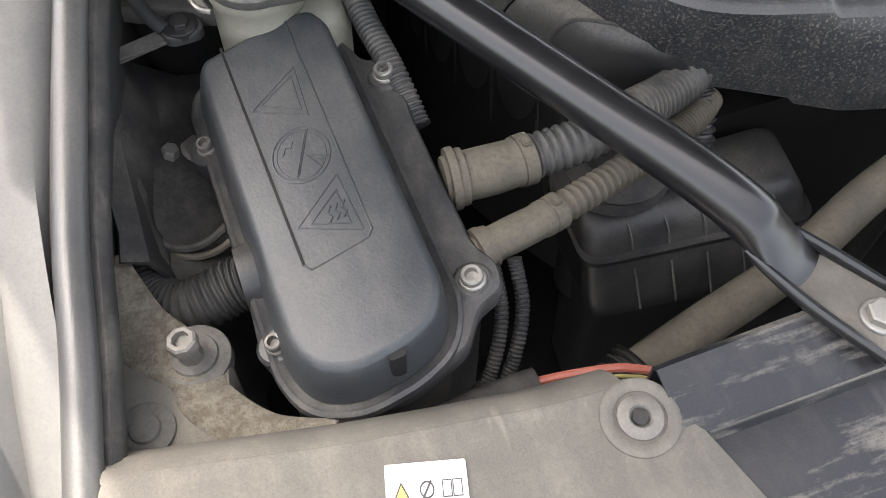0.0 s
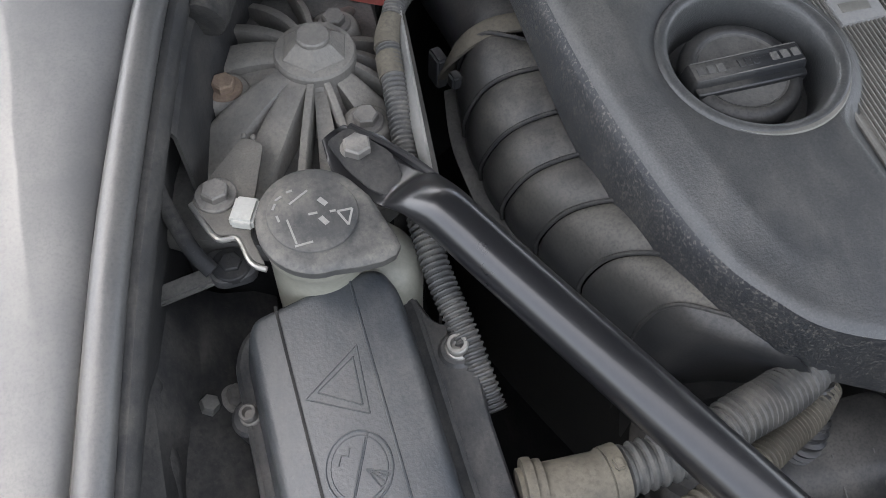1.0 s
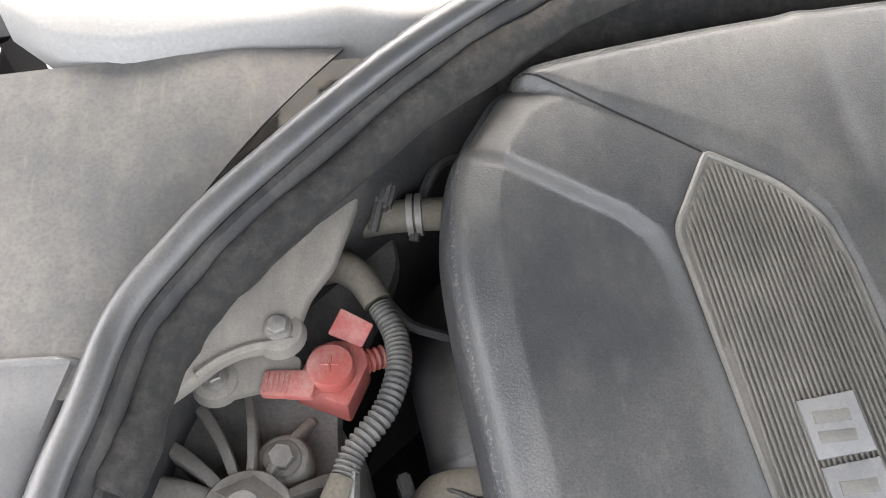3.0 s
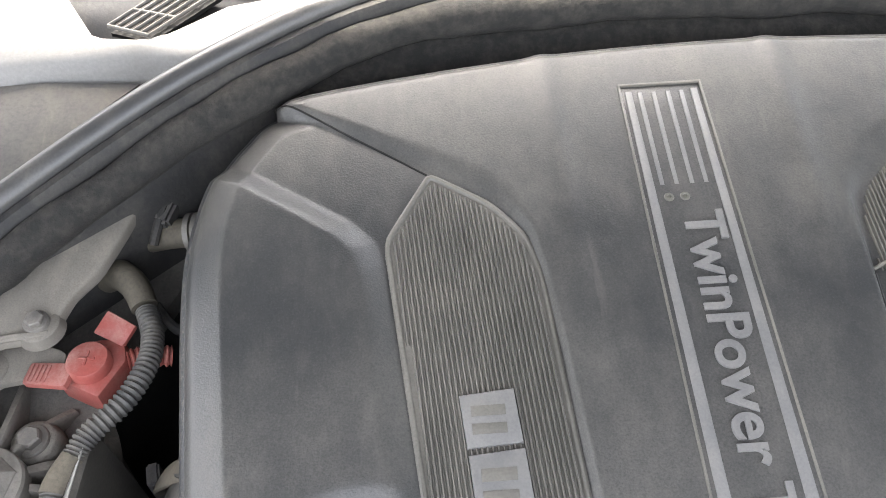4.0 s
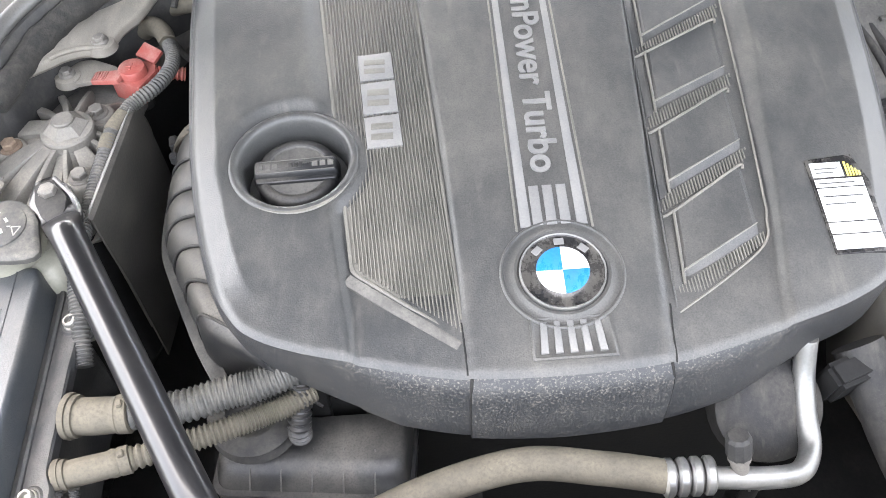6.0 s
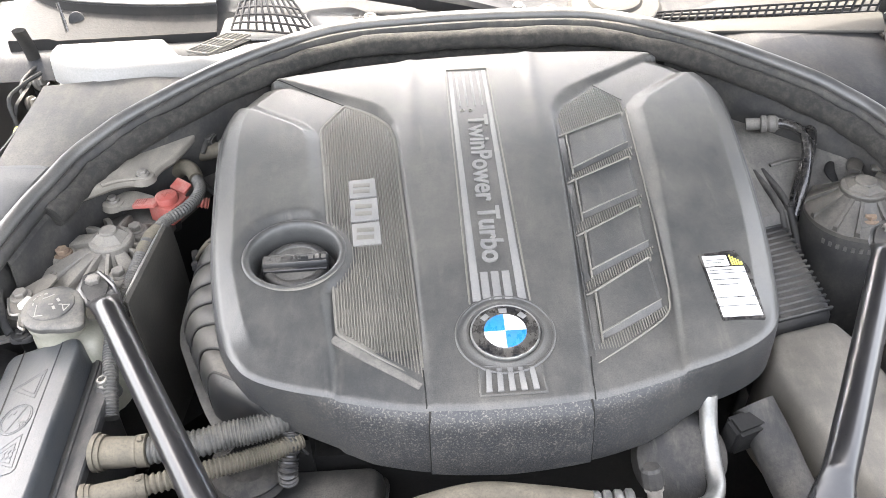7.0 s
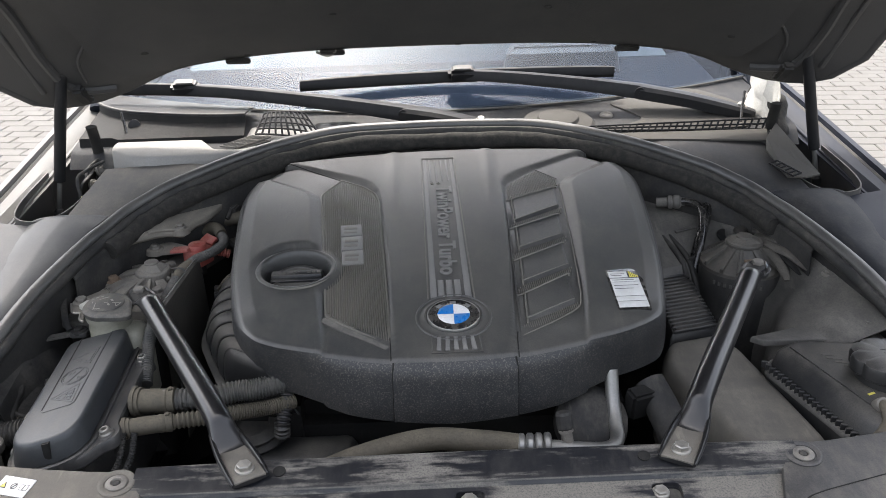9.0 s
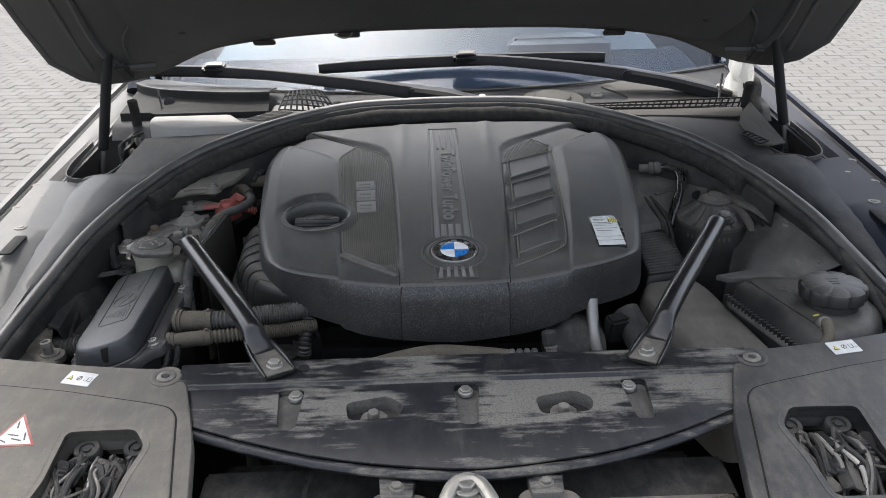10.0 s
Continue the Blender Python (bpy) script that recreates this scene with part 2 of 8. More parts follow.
def rounded(pts, r, seg=4):
    """A polygon with rounded corners; r is one radius or one a corner."""
    out, k = [], len(pts)
    for i in range(k):
        a, b, c = (Vector(pts[(i + d) % k][:2]) for d in (-1, 0, 1))
        rad = r[i] if isinstance(r, (list, tuple)) else r
        u, v = (a - b), (c - b)
        ra = min(rad, u.length * 0.45, v.length * 0.45)
        if ra < 1e-5:
            out.append(b)
            continue
        p, q = b + u.normalized() * ra, b + v.normalized() * ra
        for j in range(seg + 1):
            f = j / seg
            out.append(p * (1 - f) ** 2 + b * 2 * f * (1 - f) + q * f * f)
    return [Vector((o.x, o.y)) for o in out]


def inset(poly, d):
    k = len(poly)
    area = sum(poly[i].x * poly[(i + 1) % k].y - poly[(i + 1) % k].x * poly[i].y for i in range(k))
    s = 1 if area > 0 else -1
    out = []
    for i in range(k):
        e, f = (poly[i] - poly[i - 1]), (poly[(i + 1) % k] - poly[i])
        if e.length < 1e-7:
            e = f
        if f.length < 1e-7:
            f = e
        n1, n2 = Vector((-e.y, e.x)).normalized() * s, Vector((-f.y, f.x)).normalized() * s
        n = (n1 + n2)
        n = n.normalized() if n.length > 1e-6 else n1
        out.append(poly[i] + n * (d / max(0.5, n.dot(n1))))
    return out


def loft(bm, loops, cap0=True, cap1=True, closed=True):
    rows = [[bm.verts.new(v) for v in loop] for loop in loops]
    k = len(rows[0])
    for a, b in zip(rows, rows[1:]):
        for i in range(k if closed else k - 1):
            j = (i + 1) % k
            bm.faces.new((a[i], a[j], b[j], b[i]))
    if cap0:
        bm.faces.new(rows[0][::-1])
    if cap1:
        bm.faces.new(rows[-1])
    return bm


def rings(outline, steps, m=None, bm=None):
    """A solid from one outline, as rings of (inset, height), capped below and above."""
    bm = bm or bmesh.new()
    outline = [Vector((p[0], p[1])) for p in outline]
    m = m or Matrix()
    return loft(bm, [[m @ Vector((p.x, p.y, z)) for p in inset(outline, d)] for d, z in steps])


def slab(outline, z0, z1, edge=0.003, m=None, bm=None):
    e = min(edge, abs(z1 - z0) * 0.9)
    return rings(outline, [(0, z0), (0, z1 - e), (e * 0.3, z1 - e * 0.3), (e, z1)], m, bm)


def frustum(bottom, top, z0, z1, m=None, bm=None):
    """A solid between two outlines with the same number of corners."""
    m = m or Matrix()
    return loft(bm or bmesh.new(), [[m @ Vector((p[0], p[1], z0)) for p in bottom], [m @ Vector((p[0], p[1], z1)) for p in top]])


def sweep(path, radius, sides=14, bm=None, flat=1.0, up=(0, 0, 1)):
    """A tube along a line; radius is a number or a function of the share of its length."""
    bm = bm or bmesh.new()
    path = [Vector(p) for p in path]
    n, loops = len(path), []
    side = None
    for i, p in enumerate(path):
        t = (path[min(i + 1, n - 1)] - path[max(i - 1, 0)]).normalized()
        if side is None:
            ref = Vector(up)
            side = t.cross(ref)
            side = side.normalized() if side.length > 1e-3 else t.cross(Vector((1, 0, 0))).normalized()
        side = (side - t * side.dot(t)).normalized()
        nrm = side.cross(t)
        r = radius(i / (n - 1)) if callable(radius) else radius
        loops.append([p + side * (r * math.cos(a)) + nrm * (r * flat * math.sin(a)) for a in (2 * math.pi * j / sides for j in range(sides))])
    return loft(bm, loops)


def conduit(pts, r, pitch=0.0045, depth=0.0022, sides=14):
    """A corrugated tube."""
    rough = curve(pts, 60)
    length = sum((b - a).length for a, b in zip(rough, rough[1:]))
    n = max(8, int(length / pitch)) * 4
    wave = [0.0, -depth * 0.15, -depth, -depth * 0.9]
    return sweep(curve(pts, n + 1), lambda s: r + wave[round(s * n) % 4], sides)


def turned(profile, m=None, seg=28, bm=None):
    """A solid of revolution round z from (radius, height) pairs, from the bottom up."""
    m = m or Matrix()
    bm = bm or bmesh.new()
    return loft(bm, [[m @ Vector((max(r, 1e-4) * math.cos(a), max(r, 1e-4) * math.sin(a), z)) for a in (2 * math.pi * j / seg for j in range(seg))]
                     for r, z in profile])


def block(size, m=None, edge=0.003, seg=2, bm=None):
    b2 = bmesh.new()
    bmesh.ops.create_cube(b2, size=1.0, matrix=Matrix.Diagonal((*size, 1)))
    if edge:
        bmesh.ops.bevel(b2, geom=b2.edges[:], offset=min(edge, min(size) * 0.45), segments=seg, affect="EDGES")
    b2.transform(m or Matrix())
    if bm is None:
        return b2
    me = bpy.data.meshes.new("scratch")
    b2.to_mesh(me)
    bm.from_mesh(me)
    bpy.data.meshes.remove(me)
    b2.free()
    return bm


def grid(rows, thick=0.0):
    """A sheet through rows of points, with some thickness downwards."""
    bm = bmesh.new()
    top = [[bm.verts.new(p) for p in row] for row in rows]
    for a, b in zip(top, top[1:]):
        for i in range(len(a) - 1):
            bm.faces.new((a[i], a[i + 1], b[i + 1], b[i]))
    if thick:
        bmesh.ops.recalc_face_normals(bm, faces=bm.faces[:])
        bmesh.ops.solidify(bm, geom=bm.faces[:], thickness=thick)
    return bm


def facing(at, normal, spin=0):
    """A pose with z along the normal."""
    return Matrix.Translation(at) @ Vector(normal).to_track_quat("Z", "Y").to_matrix().to_4x4() @ Matrix.Rotation(radians(spin), 4, "Z")


def bolt(parent, at, r=0.009, h=0.007, mat=None, normal=(0, 0, 1), washer=1.6, spin=10, socket=False, name="bolt", label=""):
    """A hexagon or socket head on a washer."""
    m = facing(at, normal, spin)
    bm = bmesh.new()
    seg = 20 if socket else 6
    if socket:
        turned([(r, 0.001), (r, h * 0.85), (r * 0.88, h), (r * 0.6, h), (r * 0.52, h * 0.45), (0.0005, h * 0.4)], m, seg, bm)
    else:
        turned([(r, 0.001), (r, h * 0.85), (r * 0.86, h)], m, seg, bm)
    ob = part(name, bm, mat or STEEL, parent, label, angle=30)
    if washer:
        ring = turned([(r * washer, -0.004), (r * washer, 0.001), (r * washer * 0.93, 0.0022), (r * 1.05, 0.0026)], m, 24)
        part("washer", ring, mat or STEEL, parent if parent.parent else ob)
    return ob


def circle(r, n=32, c=(0, 0), a0=0.0):
    return [Vector((c[0] + r * math.cos(a0 + 2 * math.pi * i / n), c[1] + r * math.sin(a0 + 2 * math.pi * i / n))) for i in range(n)]


def carve(bm, cutters):
    """Cuts solids out of a solid."""
    made = []
    for b in (bm, *cutters):
        bmesh.ops.recalc_face_normals(b, faces=b.faces[:])
        me = bpy.data.meshes.new("scratch")
        b.to_mesh(me)
        b.free()
        made.append(new("scratch", me))
    for c in made[1:]:
        mod = made[0].modifiers.new("cut", "BOOLEAN")
        mod.operation, mod.solver, mod.object = "DIFFERENCE", "EXACT", c
    dg = bpy.context.evaluated_depsgraph_get()
    dg.update()
    me = bpy.data.meshes.new_from_object(made[0].evaluated_get(dg))
    out = bmesh.new()
    out.from_mesh(me)
    bpy.data.meshes.remove(me)
    for o in made:
        data = o.data
        bpy.data.objects.remove(o)
        bpy.data.meshes.remove(data)
    return out


def mirror(pts):
    return [(-p[0], *p[1:]) for p in pts]


def text_mesh(words, size, depth, m):
    """Raised letters in the built-in font as a bmesh, centred."""
    cu = bpy.data.curves.new("scratch", "FONT")
    cu.body, cu.size, cu.extrude = words, size, depth / 2
    cu.align_x, cu.align_y, cu.offset = "CENTER", "CENTER", size * 0.020
    ob = new("scratch", cu)
    dg = bpy.context.evaluated_depsgraph_get()
    dg.update()
    me = bpy.data.meshes.new_from_object(ob.evaluated_get(dg))
    bpy.data.objects.remove(ob)
    bpy.data.curves.remove(cu)
    bm = bmesh.new()
    bm.from_mesh(me)
    bpy.data.meshes.remove(me)
    bm.transform(m)
    return bm


# ---- ground ----
def ground_sheet():
    bm = bmesh.new()
    bmesh.ops.create_grid(bm, x_segments=8, y_segments=8, size=60, matrix=Matrix.Translation((0, 0, -0.004)))
    ob = thing("ground", (0, 0, 0), "pale sandy ground under the concrete block paving", "ground", kind="structure")
    part("sheet", bm, SAND, ob)
    return ob


# ---- car body ----
SEAL_HALF = [(-0.781, -0.560, 0.838), (-0.772, -0.50, 0.847), (-0.761, -0.43, 0.860), (-0.752, -0.355, 0.874), (-0.738, -0.285, 0.892), (-0.714, -0.178, 0.921),
             (-0.690, -0.08, 0.938), (-0.665, 0.016, 0.950), (-0.647, 0.065, 0.956), (-0.626, 0.126, 0.963), (-0.592, 0.165, 0.975),
             (-0.537, 0.212, 0.992), (-0.40, 0.315, 1.016), (-0.245, 0.395, 1.031), (-0.09, 0.412, 1.035)]
SEAL = curve(SEAL_HALF + mirror(SEAL_HALF)[::-1], 161)


def seal_at(y, side):
    """Where the seal runs at a given length, on one side (-1 left, 1 right)."""
    pts = curve(SEAL_HALF, 120)
    best = min(pts, key=lambda p: abs(p.y - y))
    return Vector((best.x * -side, best.y, best.z))


def fender(side, mat):
    rows = []
    for i in range(33):
        y = -0.54 + i * 1.5 / 32
        s = seal_at(min(y, 0.30), side)
        xs = abs(s.x) if y < 0.02 else max(abs(seal_at(0.02, side).x), 0.664 + (y - 0.02) * 0.1)
        zs = s.z if y < 0.02 else 0.950 + (y - 0.02) * 0.06
        if y > 0.09:
            xs = 0.838
        zo = 0.935 + 0.075 * (y + 0.1)
        xo = 0.925 + 0.02 * min(1, max(0, y + 0.3)) - 0.10 * max(0, -0.2 - y)
        prof = [(xs + 0.012, zs - 0.016), (xs + 0.030, zs - 0.020), (xs + 0.045, zs - 0.006), (xs + 0.6 * (xo - xs - 0.045) + 0.03, zo - 0.004 + (zs - zo) * 0.35),
                (xo - 0.03, zo - 0.002), (xo - 0.026, zo - 0.020), (xo - 0.014, zo - 0.020), (xo - 0.010, zo + 0.004), (xo + 0.004, zo + 0.002),
                (xo + 0.018, zo - 0.03), (xo + 0.028, 0.70), (xo + 0.02, 0.40), (xo - 0.02, 0.0)]
        rows.append([(x * side, y, z) for x, z in prof])
    return grid(rows, -0.0015)


def apron(side):
    """Inner wing below the seal."""
    rows = []
    for i in range(25):
        y = -0.56 + i * 0.66 / 24
        s = seal_at(y, side)
        x, z = abs(s.x), s.z
        prof = [(x + 0.012, z - 0.012), (x - 0.006, z - 0.02), (x - 0.010, z - 0.06), (x - 0.004, z - 0.14), (x - 0.03, 0.62), (x - 0.05, 0.30), (x - 0.05, 0.0)]
        rows.append([(a * side, y, b) for a, b in prof])
    return grid(rows, 0.002)


def car_shell():
    car = thing("car_body", (0, 0, 0), "dusty dark car front with open engine bay on paving", "car")
    part("fender", fender(-1, PAINT), PAINT, car, "dusty front wing, its colour paled for the sun on it")
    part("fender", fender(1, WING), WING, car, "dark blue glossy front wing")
    for side in (-1, 1):
        line = []
        for i in range(33):
            y = -0.54 + i * 1.5 / 32
            xo = 0.925 + 0.02 * min(1, max(0, y + 0.3)) - 0.10 * max(0, -0.2 - y)
            line.append(Vector(((xo - 0.019) * side, y, 0.935 + 0.075 * (y + 0.1) - 0.010)))
        part("wing_edge_seal", sweep(line, 0.0065, 8, flat=1.3), DARK, car, "black rubber strip in the wing gutter")
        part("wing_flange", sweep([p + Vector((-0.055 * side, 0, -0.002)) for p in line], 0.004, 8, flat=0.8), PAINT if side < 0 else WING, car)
    part("inner_wing", apron(-1), DARK, car, "grimy black inner wing")
    part("inner_wing", apron(1), DARK, car, "grimy black inner wing")
    # bulkhead below the rear part of the seal
    rows = []
    for p in SEAL[34:-34]:
        q = Vector((p.x * 0.97, p.y - 0.012, 0))
        rows.append([(p.x, p.y + 0.004, p.z - 0.008), (q.x, q.y, p.z - 0.03), (q.x * 0.99, q.y - 0.02, p.z - 0.10), (q.x * 0.99, q.y - 0.01, 0.60), (q.x, q.y, 0.0)])
    part("bulkhead", grid(rows, 0.003), DARK, car, "black bulkhead behind the engine")
    bm = block((1.5, 1.0, 0.02), pose(0, -0.06, 0.33), 0.004)
    part("undertray", bm, DEEP, car, "dark undertray below the engine")
    bm = block((1.56, 0.03, 0.62), pose(0, -0.92, 0.36), 0.01)
    part("bumper_carrier", bm, DARK, car, "dark carrier behind the bumper")
    bm = block((1.62, 0.04, 0.66), pose(0, -1.0, 0.33), 0.015)
    part("bumper", bm, WING, car, "dark painted bumper")
    return car


def weatherstrip():
    ob = thing("weatherstrip", (0, 0.41, 1.02), "dusty black rubber hood seal round the engine bay", "seal")
    part("lip", sweep([p + Vector((0, 0, -0.001)) for p in SEAL], 0.0118, 14, flat=0.9), RUBBER, ob)
    c = Vector((0, -0.2, 0))
    inner = [p + (c - Vector((p.x, p.y, 0))).normalized() * 0.014 + Vector((0, 0, -0.014)) for p in SEAL]
    part("base", sweep(inner, 0.009, 10, flat=1.2), DARK, ob, "dark lower fold of the seal")
    outer = [p - (c - Vector((p.x, p.y, 0))).normalized() * 0.012 + Vector((0, 0, -0.010)) for p in SEAL]
    part("flange", sweep(outer, 0.0045, 8, flat=1.2), DARK, ob)
    return ob


def bulkhead_foam():
    ob = thing("bulkhead_insulation", (0, 0.36, 0.93), "rough black foam insulation along the bulkhead", "insulation")
    c = Vector((0, -0.2, 0))
    path = [p + (c - Vector((p.x, p.y, 0))).normalized() * (0.030 + 0.004 * noise.noise(p * 14)) + Vector((0, 0, -0.030 + 0.003 * noise.noise(p * 22))) for p in SEAL[40:-40]]
    part("roll", sweep(path, lambda s: 0.0165 + 0.0012 * math.sin(s * 60) + 0.0008 * math.sin(s * 151), 16, flat=1.1), FOAM, ob)
    path = [p + (c - Vector((p.x, p.y, 0))).normalized() * 0.020 + Vector((0, 0, -0.10)) for p in SEAL[68:-68]]
    part("lower_roll", sweep(path, 0.033, 12, flat=1.5), FOAM, ob)
    return ob


# ---- engine cover ----
CM = Matrix.Translation((0, 0, 0.950)) @ Matrix.Rotation(math.atan(0.140), 4, "X")
CMM = CM @ Matrix.Translation((0, 0, -0.0045))
CAP_AT = (-0.263, -0.127)
RIDGE = [Vector((p.x, p.y)) for p in curve(
    [(-0.330, 0.292), (-0.245, 0.309), (-0.108, 0.325), (0.02, 0.331), (0.16, 0.329), (0.300, 0.314), (0.358, 0.278), (0.390, 0.228), (0.399, 0.165), (0.391, 0.04),
     (0.378, -0.09), (0.362, -0.19), (0.344, -0.268), (0.318, -0.308), (0.271, -0.336), (0.198, -0.359), (0.10, -0.383), (0.0, -0.390), (-0.10, -0.386), (-0.197, -0.365),
     (-0.263, -0.347), (-0.303, -0.328), (-0.323, -0.305), (-0.341, -0.27), (-0.361, -0.20), (-0.378, -0.10), (-0.389, 0.02), (-0.396, 0.12), (-0.394, 0.175), (-0.381, 0.228), (-0.357, 0.268)], 640, True)]
LEFT_CROWN = [(-0.384, 0.226), (-0.283, 0.155), (-0.269, 0.139), (-0.262, 0.116), (-0.248, -0.04), (-0.226, -0.20), (-0.2035, -0.350), (-0.200, -0.42), (-0.50, -0.42), (-0.50, 0.226)]
LEFT_FOOT = [(-0.380, 0.248), (-0.268, 0.172), (-0.248, 0.150), (-0.240, 0.128), (-0.221, -0.04), (-0.210, -0.20), (-0.1985, -0.350), (-0.195, -0.42), (-0.51, -0.43), (-0.51, 0.248)]
MID_CREST = [(-0.318, 0.2925), (-0.225, 0.244), (-0.165, 0.213), (-0.139, 0.187), (-0.125, 0.150), (-0.119, 0.10), (-0.100, -0.13), (-0.0918, -0.34), (-0.0905, -0.45), (0.0905, -0.45), (0.0925, -0.34), (0.108, -0.13),
             (0.119, 0.095), (0.120, 0.165), (0.128, 0.190), (0.151, 0.219), (0.306, 0.309), (0.33, 0.40), (-0.33, 0.40)]
MID_FOOT = [(-0.330, 0.290), (-0.206, 0.213), (-0.158, 0.180), (-0.133, 0.150), (-0.1245, 0.112), (-0.1185, 0.05), (-0.1075, -0.13), (-0.0965, -0.34), (-0.0955, -0.46), (0.0955, -0.46), (0.0975, -0.34), (0.112, -0.13),
            (0.1235, 0.095), (0.1285, 0.158), (0.142, 0.178), (0.196, 0.226), (0.318, 0.305), (0.36, 0.41), (-0.36, 0.41)]
RIGHT_CROWN = [(0.384, 0.262), (0.277, 0.176), (0.262, 0.150), (0.254, 0.0), (0.226, -0.24), (0.209, -0.350), (0.205, -0.42), (0.50, -0.42), (0.50, 0.262)]
RIGHT_FOOT = [(0.378, 0.284), (0.258, 0.194), (0.240, 0.168), (0.236, 0.146), (0.221, -0.20), (0.215, -0.26), (0.2045, -0.350), (0.201, -0.43), (0.51, -0.43), (0.51, 0.284)]


def edge_distance(poly, u, v):
    """Distance of points to a polygon's edge, and whether they lie inside."""
    d = np.full(u.shape, 1e9)
    inside = np.zeros(u.shape, bool)
    for (ax, ay), (bx, by) in zip(poly, poly[1:] + poly[:1]):
        ex, ey = bx - ax, by - ay
        s = np.clip(((u - ax) * ex + (v - ay) * ey) / max(ex * ex + ey * ey, 1e-12), 0, 1)
        d = np.minimum(d, np.hypot(u - ax - s * ex, v - ay - s * ey))
        cross = ((ay > v) != (by > v)) & (u < ex * (v - ay) / (ey if abs(ey) > 1e-12 else 1e-12) + ax)
        inside ^= cross
    return d, inside


def ease(x, lo, hi):
    t = np.clip((x - lo) / (hi - lo), 0, 1)
    return t * t * (3 - 2 * t)


def raised(foot, crown, u, v):
    """0 outside the foot line, 1 inside the crown line, a straight slope with eased ends between."""
    df, inf = edge_distance(foot, u, v)
    dc, inc = edge_distance(crown, u, v)
    t = np.where(inc, 1.0, np.where(inf, df / np.maximum(df + dc, 1e-9), 0.0))
    return np.where((t > 0) & (t < 1), 0.6 * t + 0.4 * t * t * (3 - 2 * t), t)


def lip_height(u, v):
    """The filler lip lies level, so it sinks into the panel at its rear and stands proud in front."""
    return 0.0075 - 0.055 * (v - CAP_AT[1])


def cover_height(u, v):
    """Height of the moulded top over the cover's own plane."""
    rim, inside = edge_distance([(p.x, p.y) for p in RIDGE[::4]], u, v)
    rim = np.where(inside, rim, 0.0)
    h = 0.0105 * np.maximum(raised(LEFT_FOOT, LEFT_CROWN, u, v), raised(RIGHT_FOOT, RIGHT_CROWN, u, v))
    # outer bands fall towards the sides
    side = ease(np.abs(u), 0.26, 0.33) * ease(v, -0.33, -0.24)
    h = h - side * 0.0150 * np.clip(1 - rim / 0.031, 0, 1)
    # front panels between the insets and the apron
    h = h + 0.004 * ease(-v, 0.262, 0.345) * (np.abs(u) < 0.23) * (1 - raised(MID_FOOT, MID_CREST, u, v)) * np.clip((0.0105 - h) / 0.0105, 0, 1)
    mid = raised(MID_FOOT, MID_CREST, u, v)
    h = np.maximum(h * (1 - mid), 0) * (mid > 0) + h * (mid <= 0) + 0.0075 * mid
    # shallow folds in the middle section
    fold = 0.100 - 0.02 * (0.325 - v)
    h = h + mid * ease(v, 0.02, 0.22) * (0.0026 * np.exp(-((np.abs(u) - fold) / 0.010) ** 2) - 0.0010 * ease(np.abs(u), fold - 0.004, fold + 0.03))
    # soft crown of the flat panels
    h = h + 0.0022 * (1 - (u / 0.40) ** 2) * (1 - (v / 0.36) ** 2)
    # rolled outer edge
    h = h - 0.0042 * np.clip(1 - rim / 0.009, 0, 1) ** 2
    r = np.hypot(u - CAP_AT[0], v - CAP_AT[1])
    near = ease(r, 0.067, 0.088)
    return np.where(r < 0.088, lip_height(u, v) * (1 - near) + h * near, h)


def skirt_depth(p):
    """How far the skirt hangs below the ridge: little at the rear, deep in front."""
    f = min(1.0, max(0.0, (0.02 - p.y) / 0.30))
    side = 0.034 + 0.054 * f ** 1.3 + 0.017 * max(0.0, 1 - abs(p.x) / 0.24) * (p.y < -0.3)
    return side if p.y < 0.20 else 0.022 + 0.012 * max(0.0, (abs(p.x) - 0.30) / 0.10)


def clip_line(poly, a, d):
    """The shares along the line a + s d at which it enters and leaves a polygon."""
    hits = []
    for p, q in zip(poly, poly[1:] + poly[:1]):
        e = q - p
        det = d.x * (-e.y) + d.y * e.x
        if abs(det) < 1e-9:
            continue
        w = p - a
        s = (w.x * (-e.y) + w.y * e.x) / det
        k = (d.x * w.y - d.y * w.x) / det
        if 0 <= k < 1:
            hits.append(s)
    return (min(hits), max(hits)) if len(hits) >= 2 else None


def rib_field(parent, poly, z, direction, pitch, wide, high, mat, name="rib", hole=None):
    """Fine raised ribs that fill a polygon on the cover, stopping at a round hole."""
    poly = [Vector(p[:2]) for p in poly]
    d = Vector(direction).normalized()
    n = Vector((-d.y, d.x))
    lo, hi = min(p.dot(n) for p in poly), max(p.dot(n) for p in poly)
    k = int((hi - lo) / pitch)
    for i in range(k):
        o = n * (lo + (i + 0.5) * (hi - lo) / k)
        c = clip_line(poly, o, d)
        if not c or c[1] - c[0] < 0.004:
            continue
        spans = [(c[0] + 0.001, c[1] - 0.001)]
        if hole:
            w = Vector(hole[:2]) - o
            off, mid = abs(w.dot(n)), w.dot(d)
            if off < hole[2]:
                half = math.sqrt(hole[2] ** 2 - off ** 2)
                spans = [s for s in ((spans[0][0], min(spans[0][1], mid - half)), (max(spans[0][0], mid + half), spans[0][1])) if s[1] - s[0] > 0.003]
        for s0, s1 in spans:
            a, b = o + d * s0, o + d * s1
            w = n * wide / 2
            bm = frustum([a + w, a - w, b - w, b + w], [a + w * 0.45, a - w * 0.45, b - w * 0.45, b + w * 0.45], z, z + high, CM)
            part(name, bm, mat, parent, flat=True)


